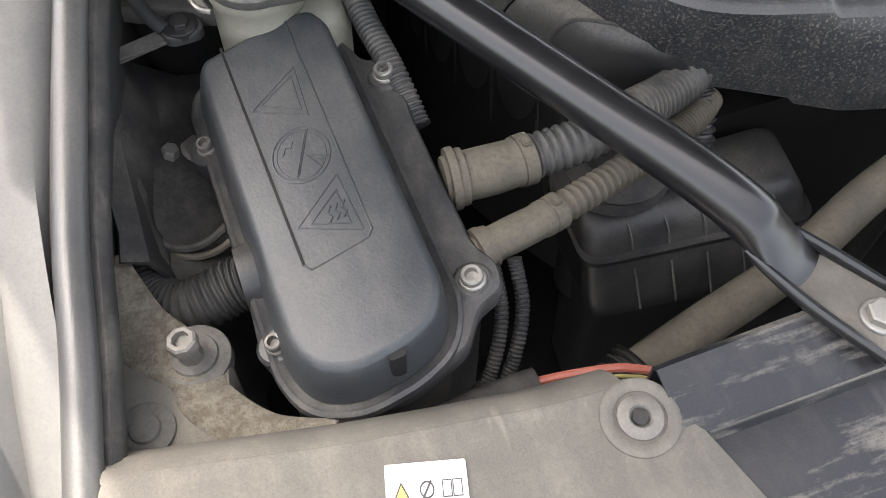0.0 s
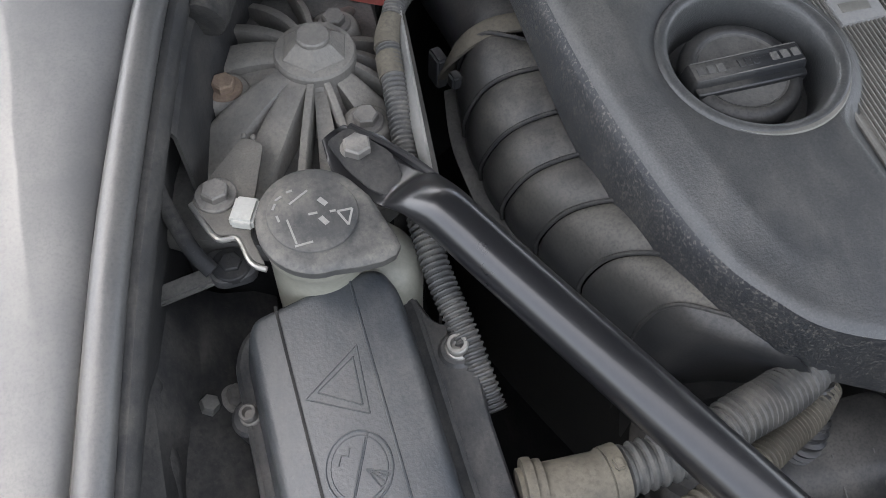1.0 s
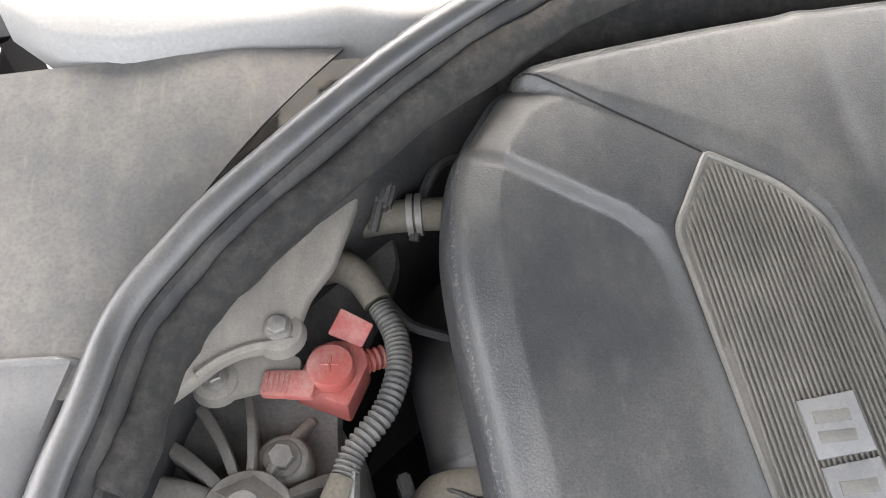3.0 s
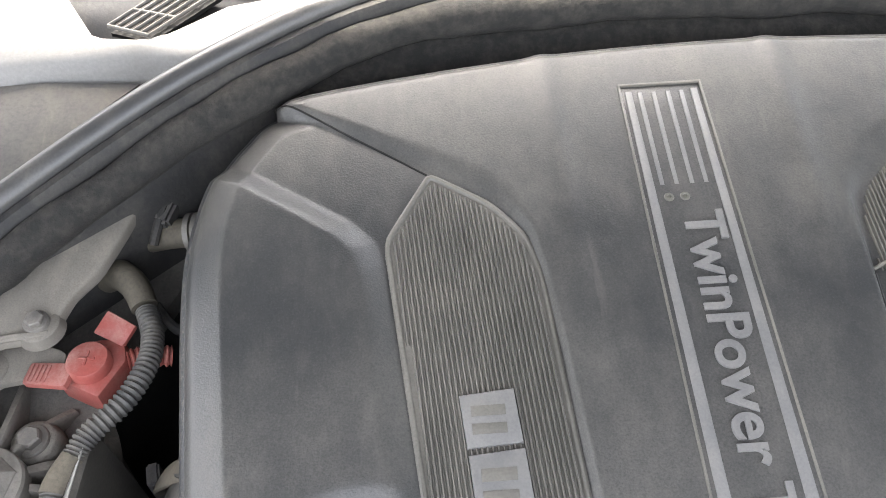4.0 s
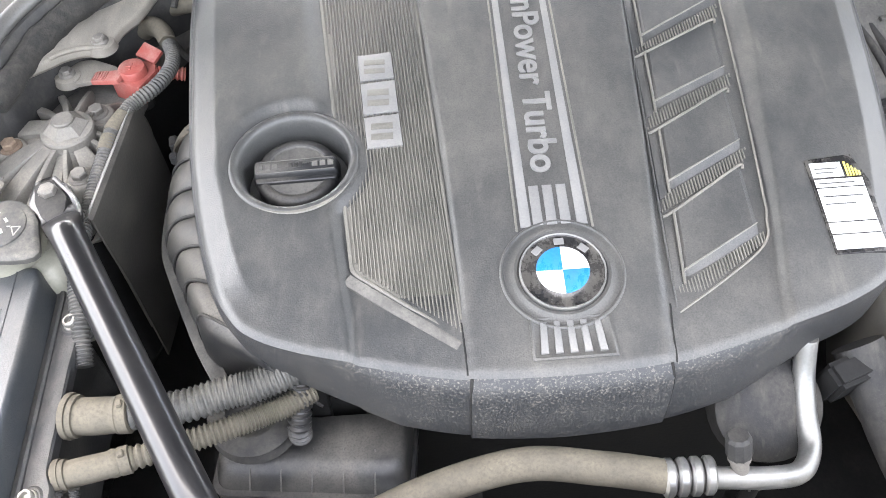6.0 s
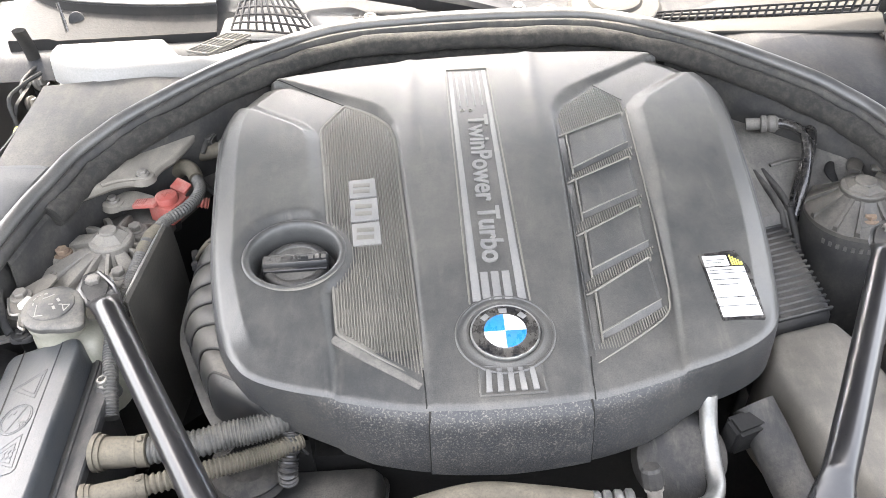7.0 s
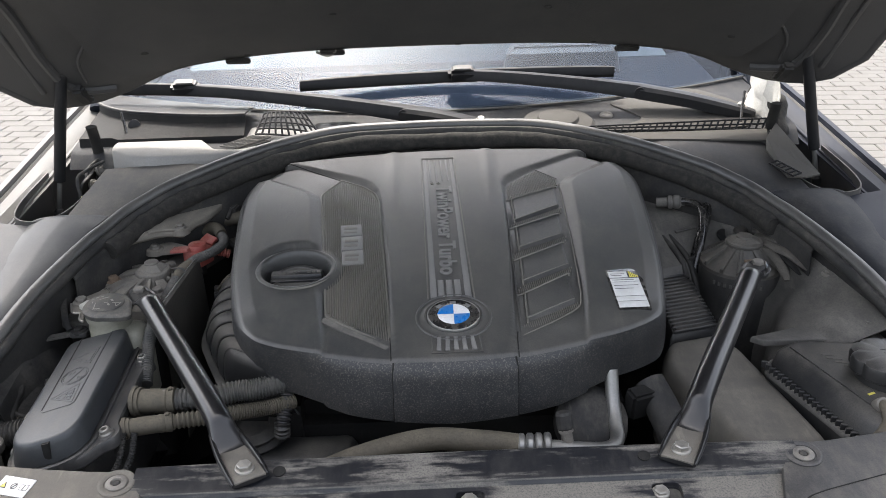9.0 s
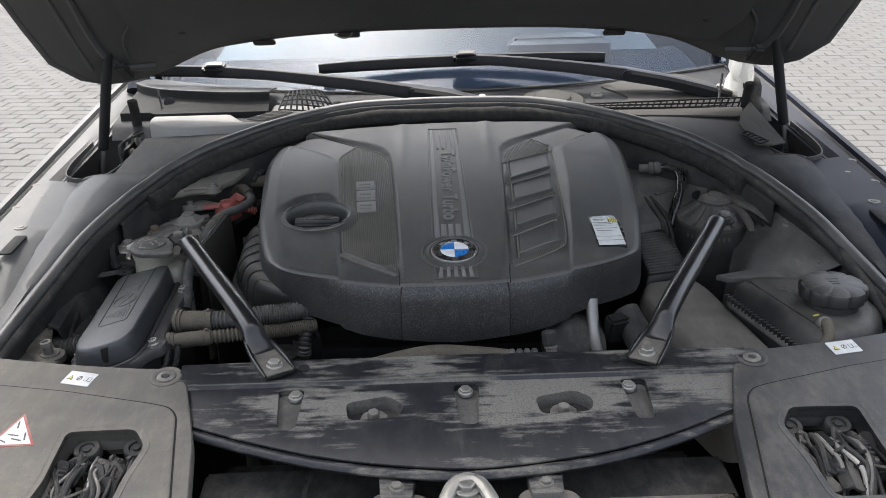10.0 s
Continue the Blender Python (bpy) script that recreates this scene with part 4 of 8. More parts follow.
def strut_brace(top, low, label):
    top, low = Vector(top), Vector(low)
    ob = thing("strut_brace", low, label, "strut brace", "braces over the engine")
    d = (top - low)
    flat = Vector((d.x, d.y, 0)).normalized()
    L = d.length
    base = low - Vector((0, 0, 0.009))
    head = top - Vector((0, 0, 0.010))
    pts = [base - flat * 0.024, base, base + flat * 0.040, base + flat * 0.058 + Vector((0, 0, 0.006)), base + flat * 0.080 + Vector((0, 0, 0.016)), base + flat * 0.108 + Vector((0, 0, 0.027))]
    pts += [base.lerp(head, f) + Vector((0, 0, 0.022)) for f in (0.30, 0.45, 0.6, 0.74)]
    pts += [head - flat * 0.075 + Vector((0, 0, 0.016)), head - flat * 0.045 + Vector((0, 0, 0.004)), head - flat * 0.02, head + flat * 0.026]
    path = curve(pts, 90)
    def dist(s):
        return min((path[round(s * 89)] - base).length, (path[round(s * 89)] - head).length * 1.1)
    def wide(s):
        w = 0.0182 + 0.0060 * max(0, 1 - max(0, dist(s) - 0.030) / 0.070) ** 1.1
        return min(w, 0.011 + 0.55 * (path[89] - path[round(s * 89)]).length) if s > 0.8 else w
    high = lambda s: 0.0182 - 0.0154 * max(0, min(1, 1 - (dist(s) - 0.055) / 0.040)) ** 0.8
    part("tube", tube(path, wide, high, 20), BRACE, ob, angle=60)
    # turned-up edges of the channel at the low end
    side = flat.cross(Vector((0, 0, 1)))
    for k in (-1, 1):
        q = [base - flat * 0.024 + side * k * 0.0235 + Vector((0, 0, 0.003)), base + side * k * 0.0240 + Vector((0, 0, 0.005)), base + flat * 0.035 + side * k * 0.0230 + Vector((0, 0, 0.007)),
             base + flat * 0.062 + side * k * 0.0205 + Vector((0, 0, 0.010)), base + flat * 0.088 + side * k * 0.0175 + Vector((0, 0, 0.013))]
        part("channel_edge", sweep(curve(q, 20), lambda f: 0.0018 + 0.0022 * math.sin(math.pi * f) ** 0.7, 10, flat=1.4), BRACE, ob, "glossy turned-up edge")
    plate = slab(rounded([(-0.023, -0.023), (0.062, -0.019), (0.066, 0.0), (0.062, 0.019), (-0.023, 0.023)], 0.003, 2), 0, 0.0045, 0.001,
                 Matrix.Translation(base) @ Matrix.Rotation(math.atan2(flat.y, flat.x), 4, "Z"))
    foot = part("end_plate", plate, TAN, ob, "tan dusty channel floor")
    side = flat.cross(Vector((0, 0, 1)))
    lug = rounded([(0.021, -0.010), (0.021, 0.011), (-0.01, 0.0175), (-0.035, 0.0175), (-0.050, 0.011), (-0.040, -0.007), (-0.018, -0.0155)], 0.005, 3)
    part("top_lug", slab(lug, 0.0028, 0.0046, 0.001, Matrix.Translation(head) @ Matrix.Rotation(math.atan2(flat.y, flat.x), 4, "Z") @ Matrix.Rotation(radians(2), 4, "Y")), DARK, ob, "dark flattened top end")
    q = [head + flat * 0.022 + side * 0.012, head - flat * 0.02 + side * 0.0205 + Vector((0, 0, 0.002)), head - flat * 0.055 + side * 0.020 + Vector((0, 0, 0.008)), head - flat * 0.085 + side * 0.014 + Vector((0, 0, 0.018))]
    part("lip", sweep(curve(q, 16), 0.0036, 8), BRACE, ob)
    bolt(foot, base + Vector((0, 0, 0.005)), 0.0105, 0.009, STEEL, washer=1.25, spin=12)
    bolt(ob, head + Vector((0, 0, 0.002)), 0.0105, 0.010, GREYBOLT, washer=1.3, spin=25)
    return ob


def plane_pose(a, b, c=0.0):
    """Maps flat outlines to the sloping plane z = a + b y + c x."""
    return Matrix(((1, 0, 0, 0), (0, 1, 0, 0), (c, b, 1, a), (0, 0, 0, 1)))


FRONT = plane_pose(0.845 + 0.058, 0.1)


def front_panel():
    ob = thing("front_panel", (0, -0.62, 0.80), "scratched dusty black sheet metal panel over the radiator", "front panel")
    m = plane_pose(0.834 + 0.0605, 0.1)
    line = curve([(-0.396, -0.680), (-0.30, -0.720), (-0.20, -0.754), (-0.10, -0.775), (0.0, -0.786), (0.10, -0.778), (0.20, -0.760), (0.30, -0.726), (0.402, -0.678)], 26)
    outline = [(0.436, -0.592), (-0.420, -0.592), *[(p.x, p.y) for p in line]]
    def slot(x, y0=-0.604, y1=-0.697, w=0.020):
        return rounded([(x - w, y0), (x + w, y0), (x + w * 0.75, y1), (x - w * 0.55, y1)], 0.010, 4)
    def hole(x, s):
        return rounded([(x - s * 0.042, -0.640), (x + s * 0.020, -0.626), (x + s * 0.046, -0.648), (x + s * 0.038, -0.676), (x - s * 0.036, -0.680)], 0.012, 4)
    holes = [slot(-0.258), slot(0.007), slot(0.262), hole(-0.132, 1), hole(0.150, 1)]
    plate = carve(slab(outline, -0.003, 0, 0.001, m), [slab(h, -0.03, 0.03, 0.001, m) for h in holes])
    part("plate", plate, PANEL, ob, "scratched sloping plate")
    for h in holes[:3]:
        part("slot_floor", slab(inset(h, -0.004), -0.016, -0.010, 0.001, m), DUSTY, ob, "dusty recessed floor")
        part("slot_wall", carve(rings(inset(h, -0.002), [(0, -0.014), (0, -0.0025)], m), [rings(h, [(0, -0.02), (0, 0.02)], m)]), PANEL, ob)
    for h in holes[3:]:
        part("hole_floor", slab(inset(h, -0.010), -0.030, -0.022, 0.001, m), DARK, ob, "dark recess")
        part("hole_wall", carve(rings(inset(h, -0.002), [(0, -0.024), (0, -0.0025)], m), [rings(h, [(0, -0.03), (0, 0.02)], m)]), PANEL, ob)
    # rear flat of the panel and its crease
    rows = []
    for i in range(21):
        x = -0.435 + 0.885 * i / 20
        bow = 0.006 * math.sin(math.pi * i / 20)
        rows.append([(x, -0.545 + bow, 0.800), (x, -0.546 + bow, 0.850), (x, -0.550 + bow, 0.8525), (x, -0.588, 0.8440), (x, -0.5925, 0.8425), (x, -0.597, 0.8350)])
    part("top_flange", grid(rows, 0.002), FLANGE, ob, "worn rear flange")
    part("crease", sweep([(-0.42, -0.592, 0.8408), (0.436, -0.592, 0.8408)], 0.0022, 8, flat=0.7), DUSTY, ob, "pale worn crease")
    # discs on the flange paint the shade of two holes
    for x in (-0.243, 0.243):
        part("flange_hole", turned([(0.0085, -0.001), (0.0085, 0.0008), (0.007, 0.001)], pose(x, -0.566, 0.8496, 12), 20), DEEP, ob, "near-black disc for the shade of a small hole")
    # folded lower lip
    lip = [Vector((p.x, p.y - 0.006, 0.8945 + 0.1 * p.y - 0.010)) for p in line]
    part("lower_lip", sweep(lip, 0.0080, 10, flat=0.9), PANEL, ob, "rolled lower edge")
    for x, y in ((-0.251, -0.615), (0.006, -0.616), (0.254, -0.616)):
        bolt(ob, (x, y, 0.829), 0.0092, 0.0065, STEEL, (0, -0.1, 1), 1.25, 5)
    for x in (-0.132, 0.150):
        bolt(ob, (x, -0.655, 0.811), 0.0095, 0.014, GREYBOLT, (0, -0.1, 1), 2.1, 20)
        for k in range(6):
            a = radians(60 * k + 15)
            part("nut_tooth", block((0.007, 0.005, 0.004), pose(x + 0.017 * math.cos(a), -0.655 + 0.017 * math.sin(a), 0.812, 0, 0, math.degrees(a)), 0.001, 1), GREYBOLT, ob)
    return ob


def lower_front():
    ob = thing("radiator_carrier", (0, -0.80, 0.70), "dusty plastic radiator carrier below the front panel", "radiator carrier")
    part("beam", rings(rounded([(-0.37, -0.985), (0.37, -0.985), (0.37, -0.805), (-0.37, -0.805)], 0.012, 3), [(0, 0.60), (0, 0.752), (0.006, 0.760), (0.012, 0.762)]), TAN, ob, "tan dusty beam")
    part("step", block((0.76, 0.09, 0.03), pose(0, -0.755, 0.735, 4), 0.006), DARK, ob, "dark stepped ledge")
    part("step", block((0.70, 0.06, 0.03), pose(-0.01, -0.700, 0.718, 4), 0.006), DARK, ob, "dark stepped ledge")
    for x in (-0.095, 0.105):
        part("lobe", rings(rounded([(x - 0.05, -0.90), (x + 0.05, -0.90), (x + 0.044, -0.822), (x - 0.035, -0.815)], 0.022, 5), [(0, 0.74), (0, 0.782), (0.004, 0.787), (0.012, 0.789)]), TAN, ob, "rounded tan lobe")
        part("tab", slab(rounded([(x - 0.021, -0.846), (x + 0.021, -0.846), (x + 0.025, -0.800), (x - 0.025, -0.800)], 0.005, 3), 0.786, 0.800, 0.002), PANEL, ob, "bolted sheet tab")
        bolt(ob, (x, -0.826, 0.800), 0.008, 0.007, GREYBOLT, washer=1.3)
    part("hook_arch", sweep(curve([(-0.040, -0.90, 0.780), (-0.034, -0.862, 0.795), (-0.016, -0.826, 0.806), (0.012, -0.822, 0.806), (0.032, -0.858, 0.796), (0.040, -0.90, 0.780)], 30), 0.010, 10, flat=0.6), STEEL, ob, "pale metal striker arch")
    bolt(ob, (-0.002, -0.832, 0.800), 0.012, 0.010, STEEL, washer=1.5, spin=0)
    part("arch_plate", slab(rounded([(-0.030, -0.90), (0.030, -0.90), (0.018, -0.825), (-0.018, -0.825)], 0.008, 3), 0.780, 0.797, 0.002), GREYBOLT, ob)
    ob.matrix_basis = Matrix.Translation((0, 0.022, 0)) @ ob.matrix_basis
    return ob


def warning_label(parent, m, s=1.0):
    part("label_sheet", slab(rounded([(-0.0235 * s, -0.016 * s), (0.0235 * s, -0.016 * s), (0.0235 * s, 0.016 * s), (-0.0235 * s, 0.016 * s)], 0.0015, 2), 0, 0.0009, 0.0002, m), WHITE, parent, "white label with three pictograms")
    t = Matrix.Translation((-0.0145 * s, 0, 0.001))
    tri = [(-0.005 * s, -0.0055 * s), (0.005 * s, -0.0055 * s), (0, 0.0055 * s)]
    part("label_triangle", slab(tri, 0, 0.0004, 0.0001, m @ t), INK, parent, "dark triangle outline")
    part("label_triangle", slab([(p[0] * 0.66, p[1] * 0.66 - 0.0004) for p in tri], 0.0002, 0.0007, 0.0001, m @ t), YELLOW, parent, "yellow triangle")
    part("label_mark", block((0.0011 * s, 0.011 * s, 0.0005), m @ Matrix.Translation((0, 0, 0.0012)) @ Matrix.Rotation(radians(-28), 4, "Z"), 0, 1), INK, parent)
    ring = bmesh.new()
    loft(ring, [[m @ Vector((r * s * math.cos(a), r * 1.2 * s * math.sin(a), z)) for a in (2 * math.pi * j / 20 for j in range(20))] for r, z in ((0.0042, 0.0009), (0.0042, 0.0013), (0.0034, 0.0013), (0.0034, 0.0009))], False, False)
    part("label_mark", ring, INK, parent)
    for x in (0.0115, 0.0175):
        bm = slab([((x - 0.0028) * s, -0.005 * s), ((x + 0.0028) * s, -0.005 * s), ((x + 0.0028) * s, 0.005 * s), ((x - 0.0028) * s, 0.005 * s)], 0.0006, 0.0012, 0.0001, m)
        part("label_mark", bm, INK, parent)
        bm = slab([((x - 0.0022) * s, -0.0043 * s), ((x + 0.0022) * s, -0.0043 * s), ((x + 0.0022) * s, 0.0043 * s), ((x - 0.0022) * s, 0.0043 * s)], 0.0008, 0.0015, 0.0001, m)
        part("label_mark", bm, WHITE, parent)


def lamp_carrier(side, mat, label):
    """Moulded cover over a headlamp, with a window onto the latch."""
    ob = thing("headlamp_cover", (0.6 * side, -0.72, 0.76), label, "headlamp cover", "headlamp covers")
    S = lambda pts: [(p[0] * -side, p[1]) for p in pts]
    out = [(-0.762, -0.500), (-0.624, -0.528), (-0.50, -0.546), (-0.440, -0.549), (-0.424, -0.580), (-0.405, -0.64), (-0.382, -0.72), (-0.358, -0.86), (-0.350, -0.975), (-0.80, -0.975), (-0.80, -0.62)]
    win = rounded(S([(-0.564, -0.700), (-0.468, -0.698), (-0.445, -0.735), (-0.457, -0.80), (-0.462, -0.875), (-0.575, -0.875), (-0.562, -0.80)]), 0.012, 4)
    cut = lambda: rings(win, [(0, -0.1), (0, 0.1)], FRONT)
    outline = rounded(S(out), [0.01, 0.02, 0.02, 0.018, 0.012, 0.02, 0.02, 0.02, 0.01, 0.01, 0.02], 3)
    part("frame", carve(rings(outline, [(0.003, -0.030), (0.0, -0.026), (0.0, -0.004), (0.0015, -0.001), (0.004, 0.0)], FRONT), [cut()]), mat, ob)
    inner = rounded(S([(-0.79, -0.565), (-0.709, -0.582), (-0.60, -0.603), (-0.46, -0.640), (-0.432, -0.650), (-0.418, -0.670), (-0.374, -0.90), (-0.37, -0.97), (-0.79, -0.97)]), 0.012, 4)
    part("groove", carve(rings(inset(inner, -0.0028), [(0, -0.004), (0, 0.0006)], FRONT), [cut()]), DEEP, ob, "dark gap round the inner panel")
    part("inner_panel", carve(rings(inner, [(0.0, -0.003), (0.0, 0.0015), (0.0015, 0.0028), (0.004, 0.0034)], FRONT), [cut()]), mat, ob)
    rim = carve(rings(inset(win, -0.010), [(0, -0.001), (0.001, 0.0042), (0.006, 0.0030)], FRONT), [cut()])
    part("window_rim", rim, mat, ob, "rolled rim of the opening")
    part("window_wall", carve(rings(inset(win, -0.0025), [(0, -0.016), (0, 0.001)], FRONT), [cut()]), mat, ob)
    rows = []
    for x, y in ((-0.762, -0.502), (-0.70, -0.515), (-0.624, -0.530), (-0.56, -0.540), (-0.50, -0.548), (-0.455, -0.551)):
        z = 0.903 + 0.1 * y
        rows.append([(x * -side, y - 0.004, z - 0.001), (x * -side, y + 0.004, z - 0.003), (x * -side, y + 0.016, z - 0.014), (x * -side, y + 0.026, z - 0.028), (x * -side, y + 0.027, z - 0.07)])
    part("rear_chamfer", grid(rows, 0.002), mat, ob, "rounded rear edge turned down", angle=60)
    c = Vector((-0.456 * -side, -0.572, 0.846))
    part("plug_seat", turned([(0.0250, -0.006), (0.0246, 0.0012), (0.0230, 0.0022), (0.0200, 0.0020), (0.0165, 0.0005), (0.0155, -0.002)], facing(c, (0, -0.1, 1)), 40), mat, ob, "round raised seat")
    part("plug", turned([(0.0142, -0.003), (0.0142, 0.0015), (0.0128, 0.0026), (0.0075, 0.0032), (0.0060, 0.0012), (0.0058, -0.001)], facing(c, (0, -0.1, 1)), 32), GREYBOLT, ob, "grey fixing plug")
    part("plug_pin", turned([(0.0052, -0.002), (0.005, 0.0015), (0.004, 0.002)], facing(c, (0, -0.1, 1)), 20), DARK, ob)
    if side < 0:
        m = FRONT @ Matrix.Translation((-0.590, -0.570, 0.0003)) @ Matrix.Rotation(radians(-14.5), 4, "Z")
    else:
        m = FRONT @ Matrix.Translation((0.609, -0.553, 0.0003)) @ Matrix.Rotation(radians(9), 4, "Z")
    warning_label(ob, m)
    if side < 0:
        tri = [(-0.640, -0.655), (-0.600, -0.727), (-0.668, -0.727)]
        part("warning_triangle", slab(tri, 0.003, 0.0042, 0.0002, FRONT), RED, ob, "red bordered warning triangle")
        part("warning_field", slab([(-0.6395, -0.664), (-0.606, -0.7235), (-0.661, -0.7235)], 0.0035, 0.0047, 0.0002, FRONT), WHITE, ob, "white field")
        for a, b in (((-0.640, -0.675), (-0.637, -0.690)), ((-0.646, -0.703), (-0.630, -0.706)), ((-0.638, -0.712), (-0.622, -0.717)), ((-0.652, -0.714), (-0.643, -0.720)), ((-0.622, -0.700), (-0.618, -0.716))):
            d = Vector((b[0] - a[0], b[1] - a[1]))
            mm = FRONT @ Matrix.Translation(((a[0] + b[0]) / 2, (a[1] + b[1]) / 2, 0.0049)) @ Matrix.Rotation(math.atan2(d.y, d.x), 4, "Z")
            part("warning_mark", block((d.length, 0.0022, 0.0005), mm, 0, 1), INK, ob)
    return ob


def latch_mechanism(side):
    """Rods, plates and bolts seen through the window of a lamp cover."""
    ob = thing("hood_latch", (0.51 * side, -0.80, 0.74), "dark greasy hood latch linkage with rods and bolts", "hood latch", "latches")
    rnd = random.Random(5 if side < 0 else 8)
    part("back_plate", block((0.17, 0.22, 0.008), pose(0.51 * side, -0.79, 0.745), 0.002), DEEP, ob)
    for x, y in ((0.465, -0.722), (0.535, -0.722)):
        part("bush", turned([(0.019, 0.0), (0.019, 0.012), (0.017, 0.015), (0.011, 0.015), (0.010, 0.012), (0.006, 0.012), (0.005, 0.015)], pose(x * side, y, 0.776, 12), 24), DARK, ob, "round dark bush")
        part("bush_post", turned([(0.010, -0.03), (0.010, 0.004)], pose(x * side, y, 0.772), 12), DARK, ob)
    for i in range(13):
        x0, y0 = (0.462 + 0.0085 * i) * side, -0.742 - 0.010 * rnd.random()
        q = [(x0, y0, 0.776 + 0.012 * rnd.random()), (x0 + 0.008 * rnd.uniform(-1, 1), y0 - 0.035, 0.792), (x0 + 0.012 * rnd.uniform(-1, 1), y0 - 0.075, 0.786), (x0 + 0.02 * rnd.uniform(-1, 1), y0 - 0.115, 0.758)]
        part("rod", sweep(curve(q, 18), 0.0022 + 0.0022 * rnd.random(), 8), (DARK, DEEP, DARK, DARK, GREYBOLT)[i % 5] if i != 6 else STEEL, ob)
    for i in range(20):
        x, y = rnd.uniform(0.462, 0.565) * side, rnd.uniform(-0.845, -0.755)
        out = rounded([(-0.008, -0.024), (0.008, -0.026), (0.010, 0.020), (-0.006, 0.026)], 0.006, 3)
        part("link_plate", slab(out, 0, 0.004, 0.001, pose(x, y, 0.776 + 0.010 * rnd.random(), rnd.uniform(-30, 30), rnd.uniform(-50, 50), rnd.uniform(-30, 30))), (DARK, DEEP, GRIMY)[i % 3], ob)
        if i % 2:
            part("link_pin", turned([(0.004, -0.03), (0.004, 0.010), (0.003, 0.012)], pose(x, y + 0.012, 0.780), 12), GRIMY, ob)
    part("coil_spring", conduit([(0.545 * side, -0.745, 0.782), (0.548 * side, -0.78, 0.788), (0.552 * side, -0.83, 0.775)], 0.008, 0.006, 0.004, 10), DARK, ob)
    ob.matrix_basis = Matrix.Translation((0, 0.012, 0.026)) @ ob.matrix_basis
    return ob


# ---- left side of the bay ----
LEAN_BOX = plane_pose(0.9994, 0.03, 0.22)


def control_box():
    ob = thing("control_unit_box", (-0.59, -0.34, 0.70), "dusty grey-black control unit box with embossed warning signs", "control box")
    lid = rounded([(-0.646, -0.208), (-0.640, -0.196), (-0.57, -0.187), (-0.551, -0.189), (-0.543, -0.208), (-0.538, -0.452), (-0.549, -0.474), (-0.570, -0.483), (-0.605, -0.487), (-0.630, -0.476), (-0.640, -0.452)],
                  [0.01, 0.008, 0.005, 0.008, 0.008, 0.014, 0.01, 0.01, 0.012, 0.012, 0.012], 4)
    part("lid", rings(lid, [(-0.006, -0.037), (-0.005, -0.030), (-0.002, -0.012), (-0.0005, -0.005), (0.0015, -0.0018), (0.004, -0.0004), (0.006, 0.0)], LEAN_BOX), LIDMAT, ob, angle=50)
    flange = rounded([(-0.660, -0.425), (-0.648, -0.452), (-0.626, -0.482), (-0.600, -0.494), (-0.575, -0.498), (-0.530, -0.484), (-0.515, -0.462), (-0.494, -0.455), (-0.491, -0.435), (-0.501, -0.415), (-0.503, -0.30), (-0.501, -0.262), (-0.494, -0.250),
                      (-0.500, -0.232), (-0.520, -0.222), (-0.53, -0.19), (-0.60, -0.178), (-0.652, -0.19), (-0.662, -0.21), (-0.658, -0.25), (-0.655, -0.32)], 0.008, 3)
    part("flange", rings(flange, [(0.004, -0.062), (0.0, -0.058), (0.0, -0.044), (0.002, -0.041), (0.006, -0.040)], LEAN_BOX), PLASTIC, ob, "dusty outer flange")
    part("rim_bead", rings(inset(lid, -0.016), [(0, -0.042), (0.001, -0.0375), (0.004, -0.036), (0.007, -0.038)], LEAN_BOX), PLASTIC, ob)
    part("body", rings(inset(flange, 0.012), [(0.02, -0.24), (0.0, -0.20), (0, -0.055)], LEAN_BOX), DARK, ob, "black lower body")
    groove = [(-0.6255, -0.193), (-0.6235, -0.193), (-0.615, -0.404), (-0.617, -0.404)]
    part("lid_groove", rings(groove, [(0, -0.001), (0, 0.0005)], LEAN_BOX), DEEP, ob, "dark groove in the lid")
    for a, b in (((-0.572, -0.192), (-0.567, -0.398)), ((-0.567, -0.398), (-0.571, -0.403)), ((-0.571, -0.403), (-0.612, -0.409)), ((-0.612, -0.409), (-0.616, -0.404))):
        q = [LEAN_BOX @ Vector((*p, 0.0002)) for p in (a, b)]
        part("lid_line", sweep(q, 0.0009, 6), LIDMAT, ob)
    def line(pts, r=0.0006):
        q = [LEAN_BOX @ Vector((*p, 0.0)) for p in pts]
        part("embossed_line", sweep(q, r, 6), LIDMAT, ob)
    def ngon(pts):
        for a, b in zip(pts, pts[1:] + pts[:1]):
            line([a, b])
    ngon([(-0.617, -0.265), (-0.577, -0.237), (-0.577, -0.290)][:1] + [(-0.578, -0.240), (-0.580, -0.288)])
    ngon([(-0.609, -0.263), (-0.582, -0.247), (-0.583, -0.281)])
    ring = [(-0.594 + 0.0205 * math.cos(a), -0.319 + 0.0235 * math.sin(a)) for a in (2 * math.pi * j / 28 for j in range(29))]
    line(ring, 0.0008)
    line([(-0.594 + 0.0175 * math.cos(a), -0.319 + 0.0205 * math.sin(a)) for a in (2 * math.pi * j / 28 for j in range(29))], 0.0005)
    line([(-0.602, -0.337), (-0.586, -0.301)])
    line([(-0.600, -0.335), (-0.584, -0.299)])
    line([(-0.606, -0.314), (-0.603, -0.308), (-0.599, -0.310), (-0.597, -0.305)])
    for k in range(4):
        line([(-0.590, -0.321), (-0.584 + 0.003 * k, -0.334 + 0.002 * k)], 0.0006)
    ngon([(-0.612, -0.375), (-0.576, -0.346), (-0.572, -0.396)])
    ngon([(-0.603, -0.376), (-0.580, -0.358), (-0.578, -0.388)])
